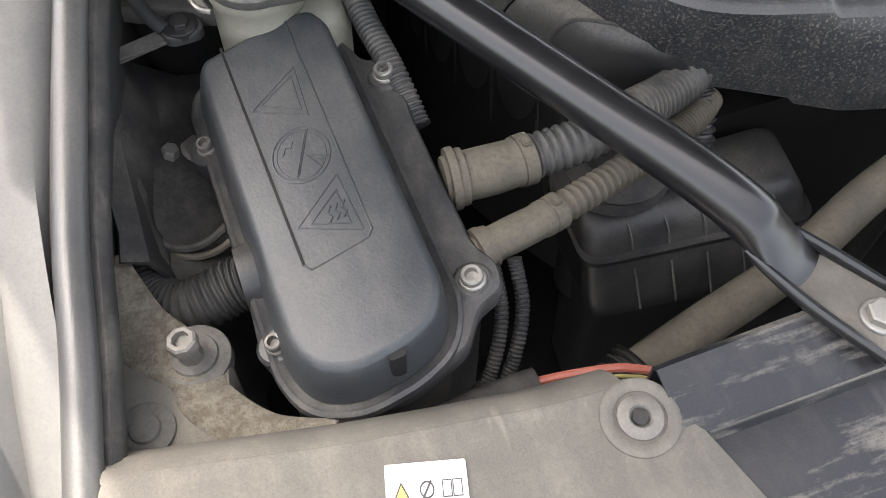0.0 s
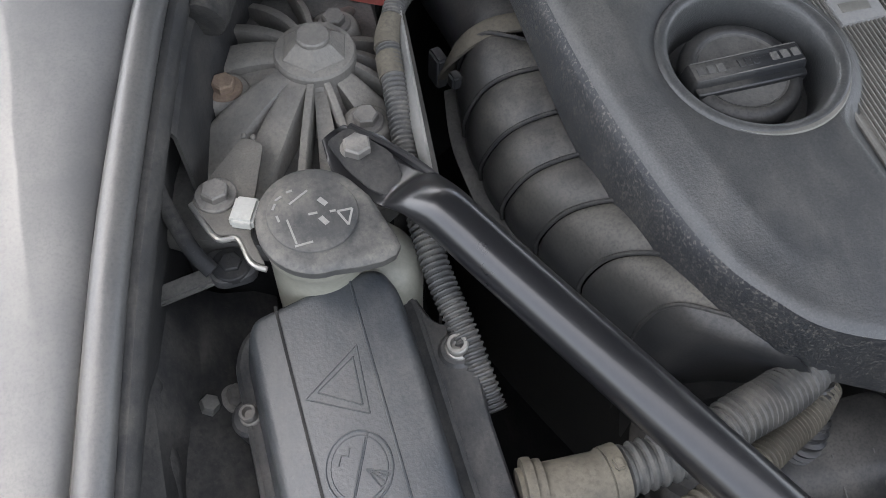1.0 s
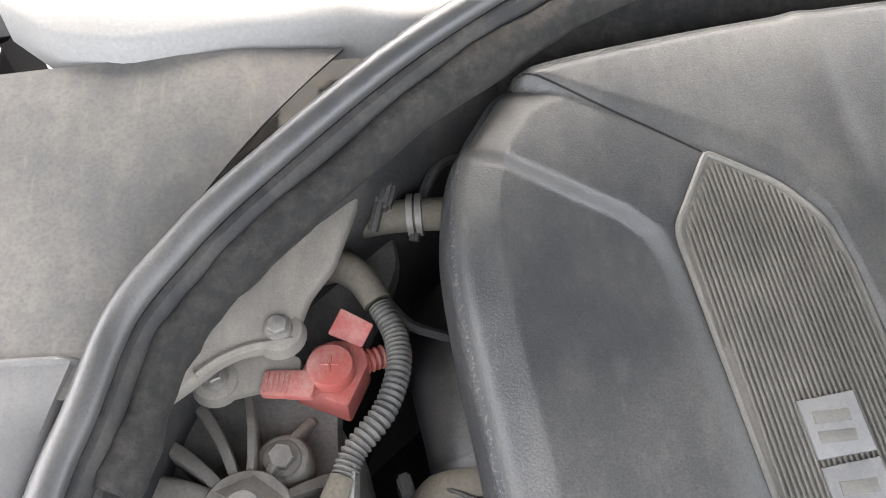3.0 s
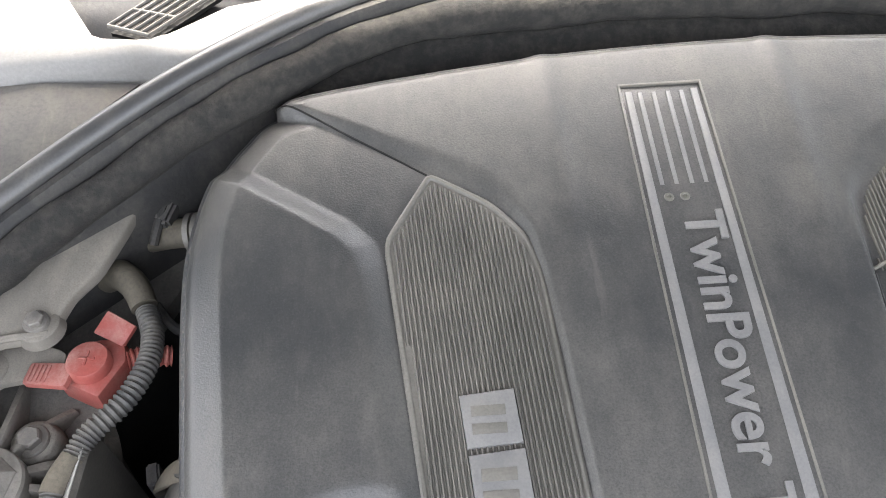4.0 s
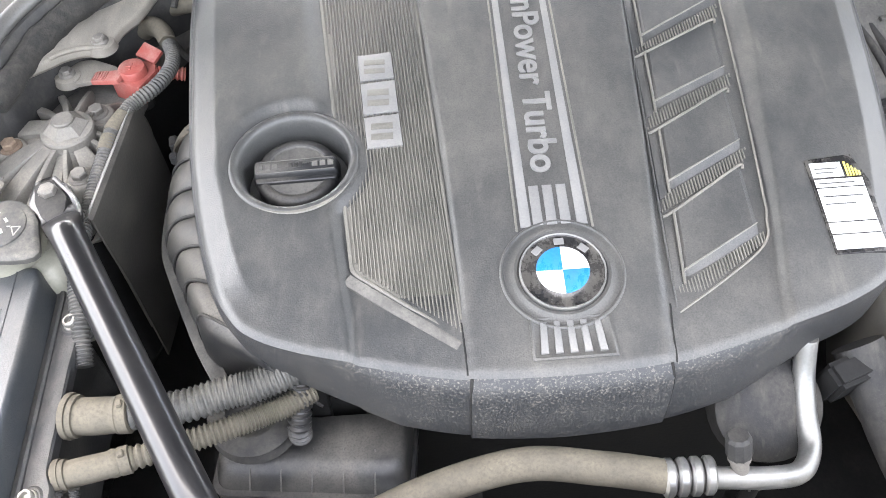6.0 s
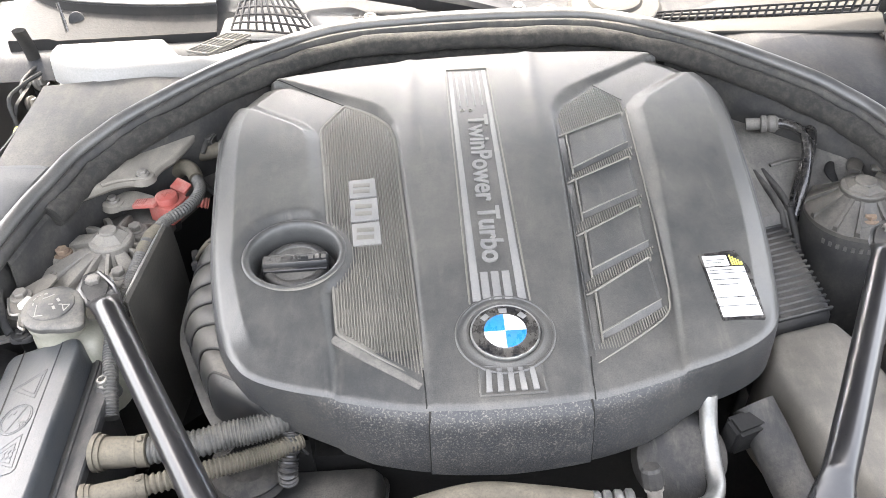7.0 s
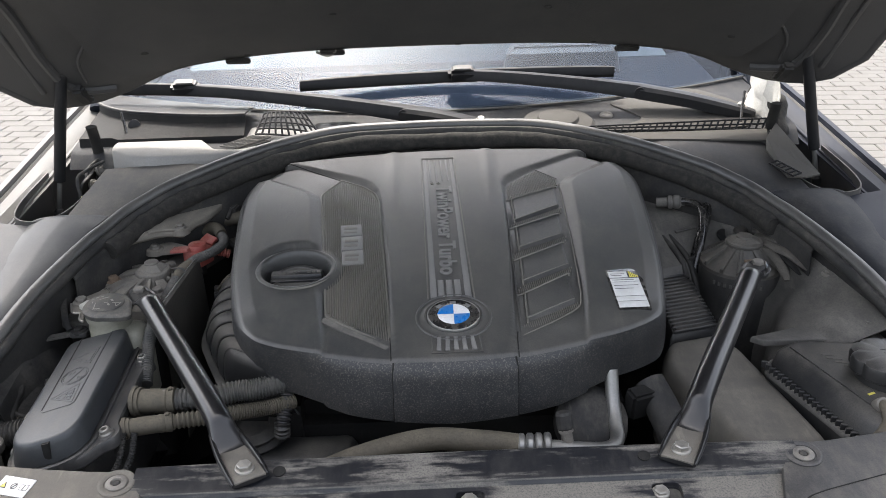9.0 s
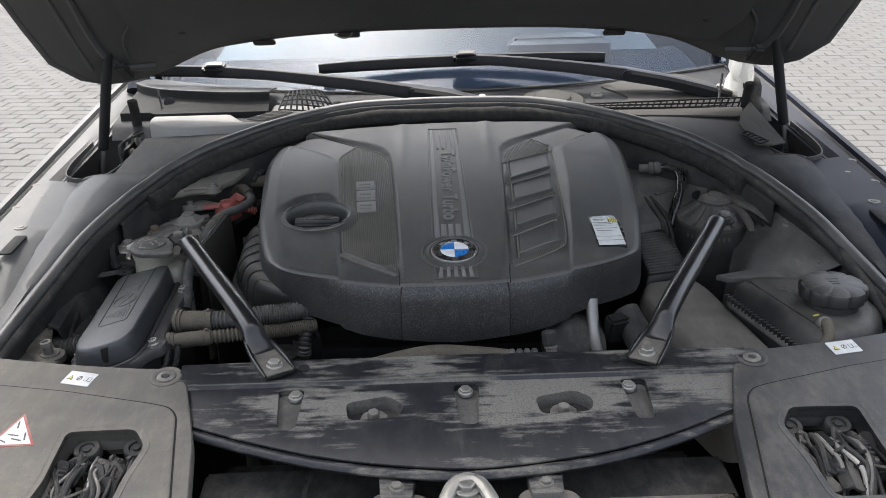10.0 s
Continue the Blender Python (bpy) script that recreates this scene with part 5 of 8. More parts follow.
    for k in range(3):
        line([(-0.591 + 0.005 * k, -0.381), (-0.588 + 0.005 * k, -0.377), (-0.590 + 0.005 * k, -0.373), (-0.587 + 0.005 * k, -0.368)], 0.0007)
    # near-black block paints the shade inside the notch
    part("lid_notch", rings(rounded([(-0.585, -0.478), (-0.574, -0.478), (-0.574, -0.489), (-0.585, -0.489)], 0.002, 2), [(0, -0.03), (0, -0.004)], LEAN_BOX), DEEP, ob)
    for x, y in ((-0.510, -0.248), (-0.512, -0.442), (-0.648, -0.429), (-0.656, -0.246)):
        p = LEAN_BOX @ Vector((x, y, -0.040))
        part("bolt_boss", turned([(0.015, -0.020), (0.0145, 0.0), (0.012, 0.002)], facing(p, (-0.2, -0.03, 1)), 20), PLASTIC, ob)
        bolt(ob, p + Vector((0, 0, 0.002)), 0.0064 if x < -0.6 else 0.0078, 0.0085, GREYBOLT if x < -0.6 else STEEL, (-0.2, -0.03, 1), 1.25, 0, True)
    elbow = [(-0.640, -0.368, 0.800), (-0.662, -0.366, 0.795), (-0.700, -0.366, 0.785), (-0.722, -0.345, 0.775), (-0.728, -0.305, 0.765), (-0.715, -0.25, 0.75)]
    part("cable_elbow", conduit(elbow, 0.021, 0.006, 0.0025, 18), DARK, ob, "ribbed dark cable boot")
    part("elbow_collar", turned([(0.024, -0.012), (0.026, 0.0), (0.024, 0.014)], facing((-0.645, -0.366, 0.799), (-1, 0, 0)), 24), PLASTIC, ob)
    return ob


def hose_pair():
    for r, pts, sleeve, label in ((0.0165, [(-0.500, -0.353, 0.830), (-0.465, -0.356, 0.831), (-0.428, -0.355, 0.831), (-0.38, -0.352, 0.832), (-0.340, -0.341, 0.833), (-0.312, -0.334, 0.831), (-0.282, -0.322, 0.831), (-0.250, -0.300, 0.828)], 0.26,
                                   "thick dusty corrugated hose from the control box"),
                                  (0.0118, [(-0.500, -0.415, 0.822), (-0.470, -0.410, 0.823), (-0.434, -0.402, 0.822), (-0.378, -0.384, 0.817), (-0.335, -0.368, 0.812), (-0.305, -0.354, 0.807), (-0.278, -0.342, 0.805), (-0.250, -0.320, 0.800)], 0.30,
                                   "thin dusty corrugated hose from the control box")):
        ob = thing("wiring_hose", pts[0], label, "hose", "hoses from the control box")
        line = curve(pts, 81)
        k = int(81 * sleeve)
        part("conduit", conduit([tuple(p) for p in line[k - 2::6]], r * 1.07, 0.0058 if r > 0.014 else 0.0048, 0.0024, 18), CORR if r > 0.014 else HOSE, ob)
        part("sleeve", sweep(line[:k], lambda s: r * (1.06 + 0.10 * math.sin(s * 3.1) + (0.10 if 0.86 < s < 0.95 else 0)), 20), HOSE, ob, "smooth dusty sleeve")
        for j, w in ((3, 1.42), (5, 1.30)):
            q = line[j]
            d = line[j + 1] - line[j]
            part("sleeve_ring", turned([(r * 0.9, -0.004), (r * w, -0.003), (r * w * 1.02, 0.0), (r * w, 0.003), (r * 0.9, 0.004)], facing(q, d), 24), HOSE, ob)
        q, d = line[k - 1], line[k] - line[k - 1]
        part("clip", turned([(r * 1.0, -0.006), (r * 1.2, -0.005), (r * 1.22, 0.005), (r * 1.0, 0.006)], facing(q, d), 20), HOSE, ob)
        part("clip_tab", block((0.008, 0.006, 0.006), facing(q + Vector((0, 0, r * 1.2)), d), 0.001), HOSE, ob)


def vane(parent, cx, cy, a, r0, r1, z0, z1, w0, w1, h, stretch, mat, skew=0.0):
    """A flat-topped cast rib that widens outwards."""
    d = Vector((math.cos(a) * stretch, math.sin(a), 0))
    n = Vector((-math.sin(a), math.cos(a), 0))
    loops = []
    for i in range(9):
        f = i / 8
        p = Vector((cx, cy, 0)) + d * (r0 + (r1 - r0) * f) + n * (skew * f * f)
        w = w0 + (w1 - w0) * f
        z = z0 + (z1 - z0) * f ** 1.6
        lift = h * (0.55 + 0.45 * f)
        loops.append([p + n * (w * u) + Vector((0, 0, z - 0.030 if v is None else z + lift * v)) for u, v in ((1.35, None), (1.12, 0.62), (0.95, 0.93), (0.7, 1.0), (-0.7, 1.0), (-0.95, 0.93), (-1.12, 0.62), (-1.35, None))])
    return part("rib", loft(bmesh.new(), loops), mat, parent, angle=40)


def strut_tower(side, rnd_seed):
    cx, cy = 0.555 * side, 0.009
    ob = thing("strut_tower", (cx, 0, 0.60), "dusty cast aluminium strut tower with radiating ribs", "strut tower", "strut towers")
    mat = ALU
    rnd = random.Random(rnd_seed)
    prof = [(0.110, 0.60), (0.122, 0.80), (0.134, 0.816), (0.122, 0.824), (0.095, 0.834), (0.066, 0.846), (0.046, 0.858), (0.036, 0.872), (0.030, 0.884)]
    bm = bmesh.new()
    loops = []
    for r, z in prof:
        loops.append([Vector((cx + r * (1 + 0.025 * math.sin(4 * a)) * math.cos(a) * (0.60 if math.cos(a) * side < 0 else 0.86), cy + r * math.sin(a), z)) for a in (2 * math.pi * j / 56 for j in range(56))])
    loft(bm, loops)
    part("dome", bm, mat, ob, angle=70)
    hub = part("hub", turned([(0.0325, 0.872), (0.0325, 0.8855), (0.0310, 0.8880), (0.026, 0.8895), (0.020, 0.8895)], pose(cx, cy, 0), 36), mat, ob, "raised centre cap", angle=30)
    part("hub_cone", turned([(0.0290, 0.887), (0.0270, 0.8905), (0.0160, 0.8995), (0.0145, 0.9000)], pose(cx, cy, 0, 0, 0, 18), 6), mat, hub, "faceted cone", flat=True)
    part("hub_button", turned([(0.0135, 0.898), (0.0132, 0.9025), (0.0120, 0.9038), (0.006, 0.9042)], pose(cx, cy, 0), 24), mat, hub)
    for a0, r1, w0, w1, h, skew in ((158, 0.122, 0.010, 0.016, 0.010, 0.006), (178, 0.115, 0.008, 0.020, 0.000, 0.0), (205, 0.142, 0.0075, 0.0200, 0.011, 0.008), (230, 0.136, 0.0075, 0.0150, 0.010, 0.0), (250, 0.128, 0.0028, 0.0036, 0.013, 0.0),
                                    (264, 0.112, 0.0035, 0.0085, 0.001, 0.0), (277, 0.104, 0.0026, 0.0032, 0.012, 0.004), (312, 0.092, 0.006, 0.015, 0.006, 0.0), (342, 0.086, 0.0026, 0.0040, 0.009, 0.0), (2, 0.084, 0.0026, 0.0042, 0.009, 0.0),
                                    (22, 0.088, 0.0028, 0.005, 0.009, 0.0), (58, 0.096, 0.0028, 0.0034, 0.013, -0.006), (84, 0.104, 0.0028, 0.0036, 0.015, 0.012), (108, 0.112, 0.003, 0.0050, 0.014, 0.014), (132, 0.118, 0.0035, 0.0060, 0.013, 0.012)):
        a = radians(a0 if side < 0 else 180 - a0)
        stretch = 0.76 if math.cos(a) * side < 0 else 0.86
        vane(ob, cx, cy, a, 0.022, r1, 0.8765, 0.842, w0, w1, h, stretch, mat, skew if side < 0 else -skew)
    for (x, y, z), metal, lab in (((-0.629, 0.003, 0.866), RUST, "rusty bolt head"), ((-0.530, -0.059, 0.868), GREYBOLT, ""), ((-0.532, 0.052, 0.868), GREYBOLT, "")):
        xx = x if side < 0 else -x
        seat = part("bolt_seat", turned([(0.024, -0.040), (0.0215, -0.006), (0.019, 0.0), (0.016, 0.002)], pose(xx, y, z + 0.001), 24), mat, ob)
        bolt(seat, (xx, y, z + 0.003), 0.0098, 0.010, metal, washer=1.45, spin=rnd.uniform(0, 60), label=lab)
    return ob


def strut_tower_plain():
    """The tower beside the coolant tank: a ribbed cone on a dark drum, with near-black strips towards the wing as
    painted shade.
    """
    cx, cy = 0.575, 0.014
    ob = thing("strut_tower", (cx, cy, 0.60), "grimy cast strut tower on a dark drum behind the coolant tank", "strut tower", "strut towers")
    at = pose(cx, cy, 0)
    part("drum", turned([(0.074, 0.55), (0.079, 0.80), (0.0795, 0.846), (0.076, 0.852)], at, 48), DARK, ob, "dark drum wall of the tower")
    for k in range(9):
        a = radians(214 + 8 * k)
        part("cast_mark", block((0.005, 0.0016, 0.008), pose(cx + 0.0798 * math.cos(a), cy + 0.0798 * math.sin(a), 0.834, 0, 0, math.degrees(a) + 90), 0.0003, 1), DUSTY, ob, "worn raised mark")
    part("dome", turned([(0.0780, 0.848), (0.0775, 0.855), (0.0720, 0.861), (0.0500, 0.875), (0.0380, 0.886), (0.0330, 0.893)], at, 48), GRIMY, ob, angle=30)
    hub = part("hub", turned([(0.0345, 0.884), (0.0345, 0.8965), (0.0330, 0.8990), (0.026, 0.9005), (0.020, 0.9005)], at, 36), GRIMY, ob, "raised centre cap", angle=30)
    part("hub_cone", turned([(0.0310, 0.899), (0.0290, 0.9015), (0.0190, 0.9065), (0.0175, 0.9068)], pose(cx, cy, 0, 0, 0, 18), 6), GRIMY, hub, "faceted cone", flat=True)
    part("hub_button", turned([(0.0165, 0.905), (0.0160, 0.9085), (0.0150, 0.9095), (0.006, 0.9098)], at, 24), GRIMY, hub)
    for a0 in (128, 158, 190, 222, 246, 284, 312):
        a = radians(a0)
        d = Vector((math.cos(a), math.sin(a), 0))
        n = Vector((-d.y, d.x, 0))
        loops = []
        for r, z, w in ((0.030, 0.893, 0.0030), (0.045, 0.882, 0.0024), (0.060, 0.872, 0.0024), (0.0765, 0.861, 0.0030)):
            p = Vector((cx, cy, z)) + d * r
            loops.append([p + n * (w * 1.6) + Vector((0, 0, -0.008)), p + n * w + Vector((0, 0, 0.0025)), p - n * w + Vector((0, 0, 0.0025)), p - n * (w * 1.6) + Vector((0, 0, -0.008))])
        part("rib", loft(bmesh.new(), loops), GRIMY, ob, angle=40)
    part("pad", slab(rounded([(0.548, -0.048), (0.592, -0.048), (0.588, -0.016), (0.552, -0.016)], 0.006, 3), 0.855, 0.8695, 0.002), DUSTY, ob, "flat bolt pad")
    bolt(ob, (0.570, -0.031, 0.870), 0.0095, 0.009, RUST, washer=1.5, spin=14, label="rusty bolt head")
    # shoulder sheet towards the wing, its cast arms and the painted shade between them
    rows = []
    for i in range(17):
        a = radians(-38 + 118 * i / 16)
        rows.append([Vector((cx + r * math.cos(a), cy + 0.02 + r * math.sin(a), z + 0.002 * math.sin(5 * a))) for r, z in ((0.050, 0.862), (0.070, 0.868), (0.090, 0.876), (0.110, 0.880), (0.135, 0.884), (0.138, 0.86))])
    part("shoulder_sheet", grid(rows, 0.003), DUSTY, ob, "dusty sheet round the tower", angle=60)
    for q, w, high in (([(0.612, 0.052, 0.893), (0.641, 0.022, 0.890), (0.671, 0.006, 0.889), (0.700, -0.028, 0.886)], 0.0105, 0.007), ([(0.608, 0.036, 0.891), (0.634, -0.004, 0.886), (0.652, -0.034, 0.883), (0.664, -0.080, 0.876)], 0.0115, 0.008),
                       ([(0.612, 0.072, 0.893), (0.648, 0.056, 0.892), (0.685, 0.040, 0.892), (0.712, 0.015, 0.892)], 0.0100, 0.007), ([(0.598, 0.014, 0.887), (0.618, -0.020, 0.880), (0.624, -0.055, 0.872), (0.622, -0.090, 0.862)], 0.0085, 0.007),
                       ([(0.585, 0.070, 0.889), (0.600, 0.098, 0.886), (0.625, 0.118, 0.888)], 0.010, 0.006)):
        part("shoulder", tube(curve(q, 20), lambda f, w=w: 0.003 + w * math.sin(math.pi * (0.15 + 0.80 * f)) ** 0.7, lambda f, h=high: h * math.sin(math.pi * (0.2 + 0.76 * f)), 12), GRIMY, ob, angle=60)
    # near-black strips lie proud of the sheet and paint its shaded gaps
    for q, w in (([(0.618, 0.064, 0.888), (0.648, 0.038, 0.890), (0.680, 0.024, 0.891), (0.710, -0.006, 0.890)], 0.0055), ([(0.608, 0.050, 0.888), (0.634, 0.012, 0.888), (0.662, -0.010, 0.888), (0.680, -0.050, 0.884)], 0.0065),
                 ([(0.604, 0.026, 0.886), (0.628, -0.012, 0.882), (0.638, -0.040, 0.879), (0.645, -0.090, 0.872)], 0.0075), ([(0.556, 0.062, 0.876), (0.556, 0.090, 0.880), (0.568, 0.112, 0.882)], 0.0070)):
        part("gap_shade", tube(curve(q, 20), lambda f, w=w: 0.0015 + w * math.sin(math.pi * (0.1 + 0.86 * f)) ** 0.8, lambda f: 0.0045 * math.sin(math.pi * (0.15 + 0.8 * f)), 10), DEEP, ob, "near-black strip for the shade between the cast arms", angle=60)
    return ob


def shelf(side):
    """Dusty inner shelf that carries the tower."""
    ob = thing("inner_shelf", (0.6 * side, 0.02, 0.60), "dusty sheet metal shelf round the strut tower", "inner shelf", "inner shelves")
    S = lambda pts: [(p[0] * -side, *p[1:]) for p in pts]
    front = [(-0.43, 0.22), (-0.490, 0.10), (-0.492, -0.04), (-0.515, -0.125), (-0.60, -0.15)] if side < 0 else [(-0.43, 0.24), (-0.50, 0.14), (-0.54, 0.05), (-0.57, 0.0), (-0.63, -0.04)]
    out = rounded(S([(-0.700, -0.110), (-0.672, 0.02), (-0.640, 0.11), (-0.585, 0.175), (-0.52, 0.235), (-0.44, 0.29), *front]), 0.02, 3)
    part("deck", rings(out, [(0, 0.834), (0, 0.844), (0.003, 0.849), (0.008, 0.850)]), DUSTY, ob)
    # added wall whose near-black colour stands for the shade below the deck
    part("deck_wall", rings(inset(out, 0.010), [(0.01, 0.55), (0, 0.8345)]), DEEP, ob, "added near-black wall for the shade under the shelf")
    # rising rear plate
    edge = [(-0.618, 0.070), (-0.580, 0.097), (-0.569, 0.106), (-0.552, 0.114), (-0.531, 0.117), (-0.518, 0.119), (-0.512, 0.132), (-0.502, 0.156), (-0.484, 0.178), (-0.468, 0.215), (-0.455, 0.250), (-0.43, 0.285), (-0.45, 0.31), (-0.52, 0.262), (-0.60, 0.190), (-0.645, 0.112)]
    out = rounded(S(edge), 0.006, 3)
    pm = plane_pose(0.8105, 0.19, 0.1625 * side)
    if side < 0:
        part("rear_plate", rings(out, [(0.004, -0.016), (0.0, -0.010), (0.0, -0.002), (0.0015, 0.0), (0.004, 0.0006)], pm), SANDY if side < 0 else DUSTY, ob, "dusty sloping rear plate")
        part("plate_fold", sweep(curve([Vector((p[0] * -side, p[1], 0.8105 + 0.19 * p[1] - 0.1625 * p[0] + 0.001)) for p in ((-0.582, 0.098), (-0.566, 0.109), (-0.545, 0.117), (-0.516, 0.121))], 14), 0.0035, 8), SANDY if side < 0 else DUSTY, ob, "folded lower edge")
    else:
        rows = []
        for i in range(19):
            f = i / 18
            x = 0.405 + 0.25 * f
            yt = 0.300 - 0.20 * f * f - 0.02 * f
            yb = 0.020 + 0.030 * math.sin(math.pi * f)
            zt = 0.905 - 0.004 * f
            rows.append([(x, yt, zt), (x, yt - 0.3 * (yt - yb), zt - 0.010), (x, yt - 0.6 * (yt - yb), zt - 0.026), (x, yt - 0.66 * (yt - yb), zt - 0.036), (x, yb, 0.838), (x, yb - 0.03, 0.80)])
        part("rear_plate", grid(rows, 0.003), DUSTY, ob, "dusty smooth rear plate", angle=30)
    if side > 0:
        part("plug", turned([(0.016, -0.006), (0.016, 0.002), (0.012, 0.004), (0.004, 0.003)], facing((0.560, 0.170, 0.888), (0, -0.19, 1)), 24), DUSTY, ob, "flat round plug")
        part("crease", sweep(curve([(0.475, 0.125, 0.873), (0.51, 0.132, 0.878), (0.56, 0.128, 0.878), (0.61, 0.115, 0.876)], 20), 0.004, 8, flat=0.6), DUSTY, ob)
    for x, y, z in ((-0.526, 0.130, 0.921), (-0.578, 0.115, 0.885)) if side < 0 else ():
        if x < -0.55:
            part("plate_tab", slab(rounded([(-0.592, 0.108), (-0.580, 0.098), (-0.55, 0.102), (-0.520, 0.104), (-0.512, 0.124), (-0.55, 0.142), (-0.60, 0.136)], 0.008, 3), -0.006, 0.0, 0.002, plane_pose(0.868, 0.13)), SANDY, ob, "lower tab of the plate")
        part("bolt_seat", turned([(0.0195, -0.009), (0.017, 0.0005), (0.015, 0.002)], pose(x * -side, y, z - 0.002), 24), SANDY if side < 0 else DUSTY, ob)
        bolt(ob, (x * -side, y, z + 0.002), 0.0078, 0.007, GREYBOLT, washer=1.35, spin=20)
    return ob


def jump_terminal():
    ob = thing("jump_start_terminal", (-0.492, 0.110, 0.850), "faded red plastic jump start terminal cap with a plus", "terminal")
    m = pose(-0.493, 0.112, 0.878, 0, 0, -28)
    part("base", slab(rounded([(-0.021, -0.022), (0.024, -0.022), (0.024, 0.016), (0.010, 0.032), (-0.010, 0.024), (-0.021, 0.014)], 0.003, 2), -0.024, 0.004, 0.003, m), RED, ob)
    part("cap", turned([(0.0185, 0.0), (0.0180, 0.012), (0.0165, 0.0145), (0.012, 0.0152)], m, 36), RED, ob)
    for a in (0, 90):
        part("plus_bar", block((0.014, 0.0022, 0.0012), m @ Matrix.Translation((0, 0, 0.0155)) @ Matrix.Rotation(radians(a + 20), 4, "Z"), 0.0003, 1), RED, ob)
    tab = pose(-0.524, 0.103, 0.885, 0, -8, -12)
    part("tab", slab(rounded([(-0.020, -0.010), (0.020, -0.011), (0.020, 0.011), (-0.020, 0.010)], 0.003, 2), -0.003, 0.003, 0.001, tab), RED, ob, "ribbed pull tab")
    for k in range(5):
        part("tab_rib", block((0.0018, 0.016, 0.0016), tab @ Matrix.Translation((-0.016 + 0.004 * k, 0, 0.0034)), 0.0004, 1), RED, ob)
    part("flap", slab(rounded([(-0.012, -0.010), (0.016, -0.008), (0.016, 0.012), (-0.012, 0.012)], 0.002, 2), -0.003, 0.003, 0.001, pose(-0.478, 0.142, 0.888, 20, 14, -30)), RED, ob)
    part("neck", conduit([(-0.470, 0.120, 0.872), (-0.455, 0.126, 0.868), (-0.435, 0.130, 0.860)], 0.0095, 0.006, 0.002, 12), RED, ob, "dark red ribbed neck")
    part("post", turned([(0.012, -0.05), (0.012, 0.0)], pose(-0.493, 0.112, 0.878), 14), DARK, ob)
    return ob


def main_cable():
    ob = thing("main_cable", (-0.49, 0.0, 0.85), "black corrugated battery cable beside the strut tower", "cable")
    part("conduit", conduit([(-0.452, 0.158, 0.888), (-0.443, 0.132, 0.889), (-0.443, 0.104, 0.890), (-0.456, 0.072, 0.890), (-0.480, 0.044, 0.889), (-0.490, 0.022, 0.887)], 0.0098, 0.0042, 0.0018), CORR, ob)
    part("plain_section", sweep(curve([(-0.488, 0.026, 0.887), (-0.496, 0.010, 0.886), (-0.499, -0.002, 0.885)], 8), 0.0108, 14), HOSE, ob, "taped plain section")
    part("plain_section", sweep(curve([(-0.500, -0.010, 0.884), (-0.502, -0.032, 0.882)], 6), 0.0108, 14), HOSE, ob, "taped plain section")
    part("lower_conduit", conduit([(-0.498, 0.0, 0.885), (-0.503, -0.05, 0.880), (-0.508, -0.10, 0.872), (-0.512, -0.15, 0.866), (-0.510, -0.20, 0.856), (-0.503, -0.245, 0.842), (-0.497, -0.29, 0.82)], 0.0105, 0.0042, 0.0018), CORR, ob)
    part("grey_elbow", sweep(curve([(-0.495, 0.205, 0.880), (-0.480, 0.198, 0.890), (-0.464, 0.182, 0.892), (-0.454, 0.162, 0.889)], 16), lambda s: 0.0145 - 0.003 * s, 16), HOSE, ob, "pale grey elbow")
    return ob


def bulkhead_pipe():
    ob = thing("bulkhead_pipe", (-0.44, 0.20, 0.90), "short dusty grey pipe from the bulkhead to the cover", "pipe")
    part("pipe", sweep(curve([(-0.472, 0.240, 0.886), (-0.44, 0.238, 0.894), (-0.41, 0.234, 0.899), (-0.36, 0.228, 0.902)], 16), 0.0135, 20), HOSE, ob, "dusty grey tube")
    for x in (-0.408, -0.401):
        part("clamp", turned([(0.013, -0.003), (0.0178, -0.0025), (0.0178, 0.0025), (0.013, 0.003)], facing((x - 0.012, 0.236, 0.897), (1, -0.1, 0.1)), 24), GREYBOLT, ob, "hose clamp band")
    for q in ([(-0.452, 0.222, 0.90), (-0.444, 0.240, 0.915), (-0.436, 0.262, 0.918), (-0.42, 0.285, 0.90)], [(-0.420, 0.215, 0.89), (-0.408, 0.25, 0.905), (-0.392, 0.275, 0.91), (-0.37, 0.29, 0.90)], [(-0.448, 0.17, 0.88), (-0.43, 0.150, 0.87), (-0.40, 0.14, 0.86), (-0.38, 0.13, 0.84)]):
        part("wire", sweep(curve(q, 16), 0.0045, 8), DARK, ob)
    part("connector", block((0.016, 0.024, 0.016), pose(-0.440, 0.246, 0.912, 10, 0, -20), 0.003), PLASTIC, ob)
    part("connector", block((0.012, 0.018, 0.012), pose(-0.428, 0.270, 0.918, 0, 10, 40), 0.002), PLASTIC, ob)
    return ob


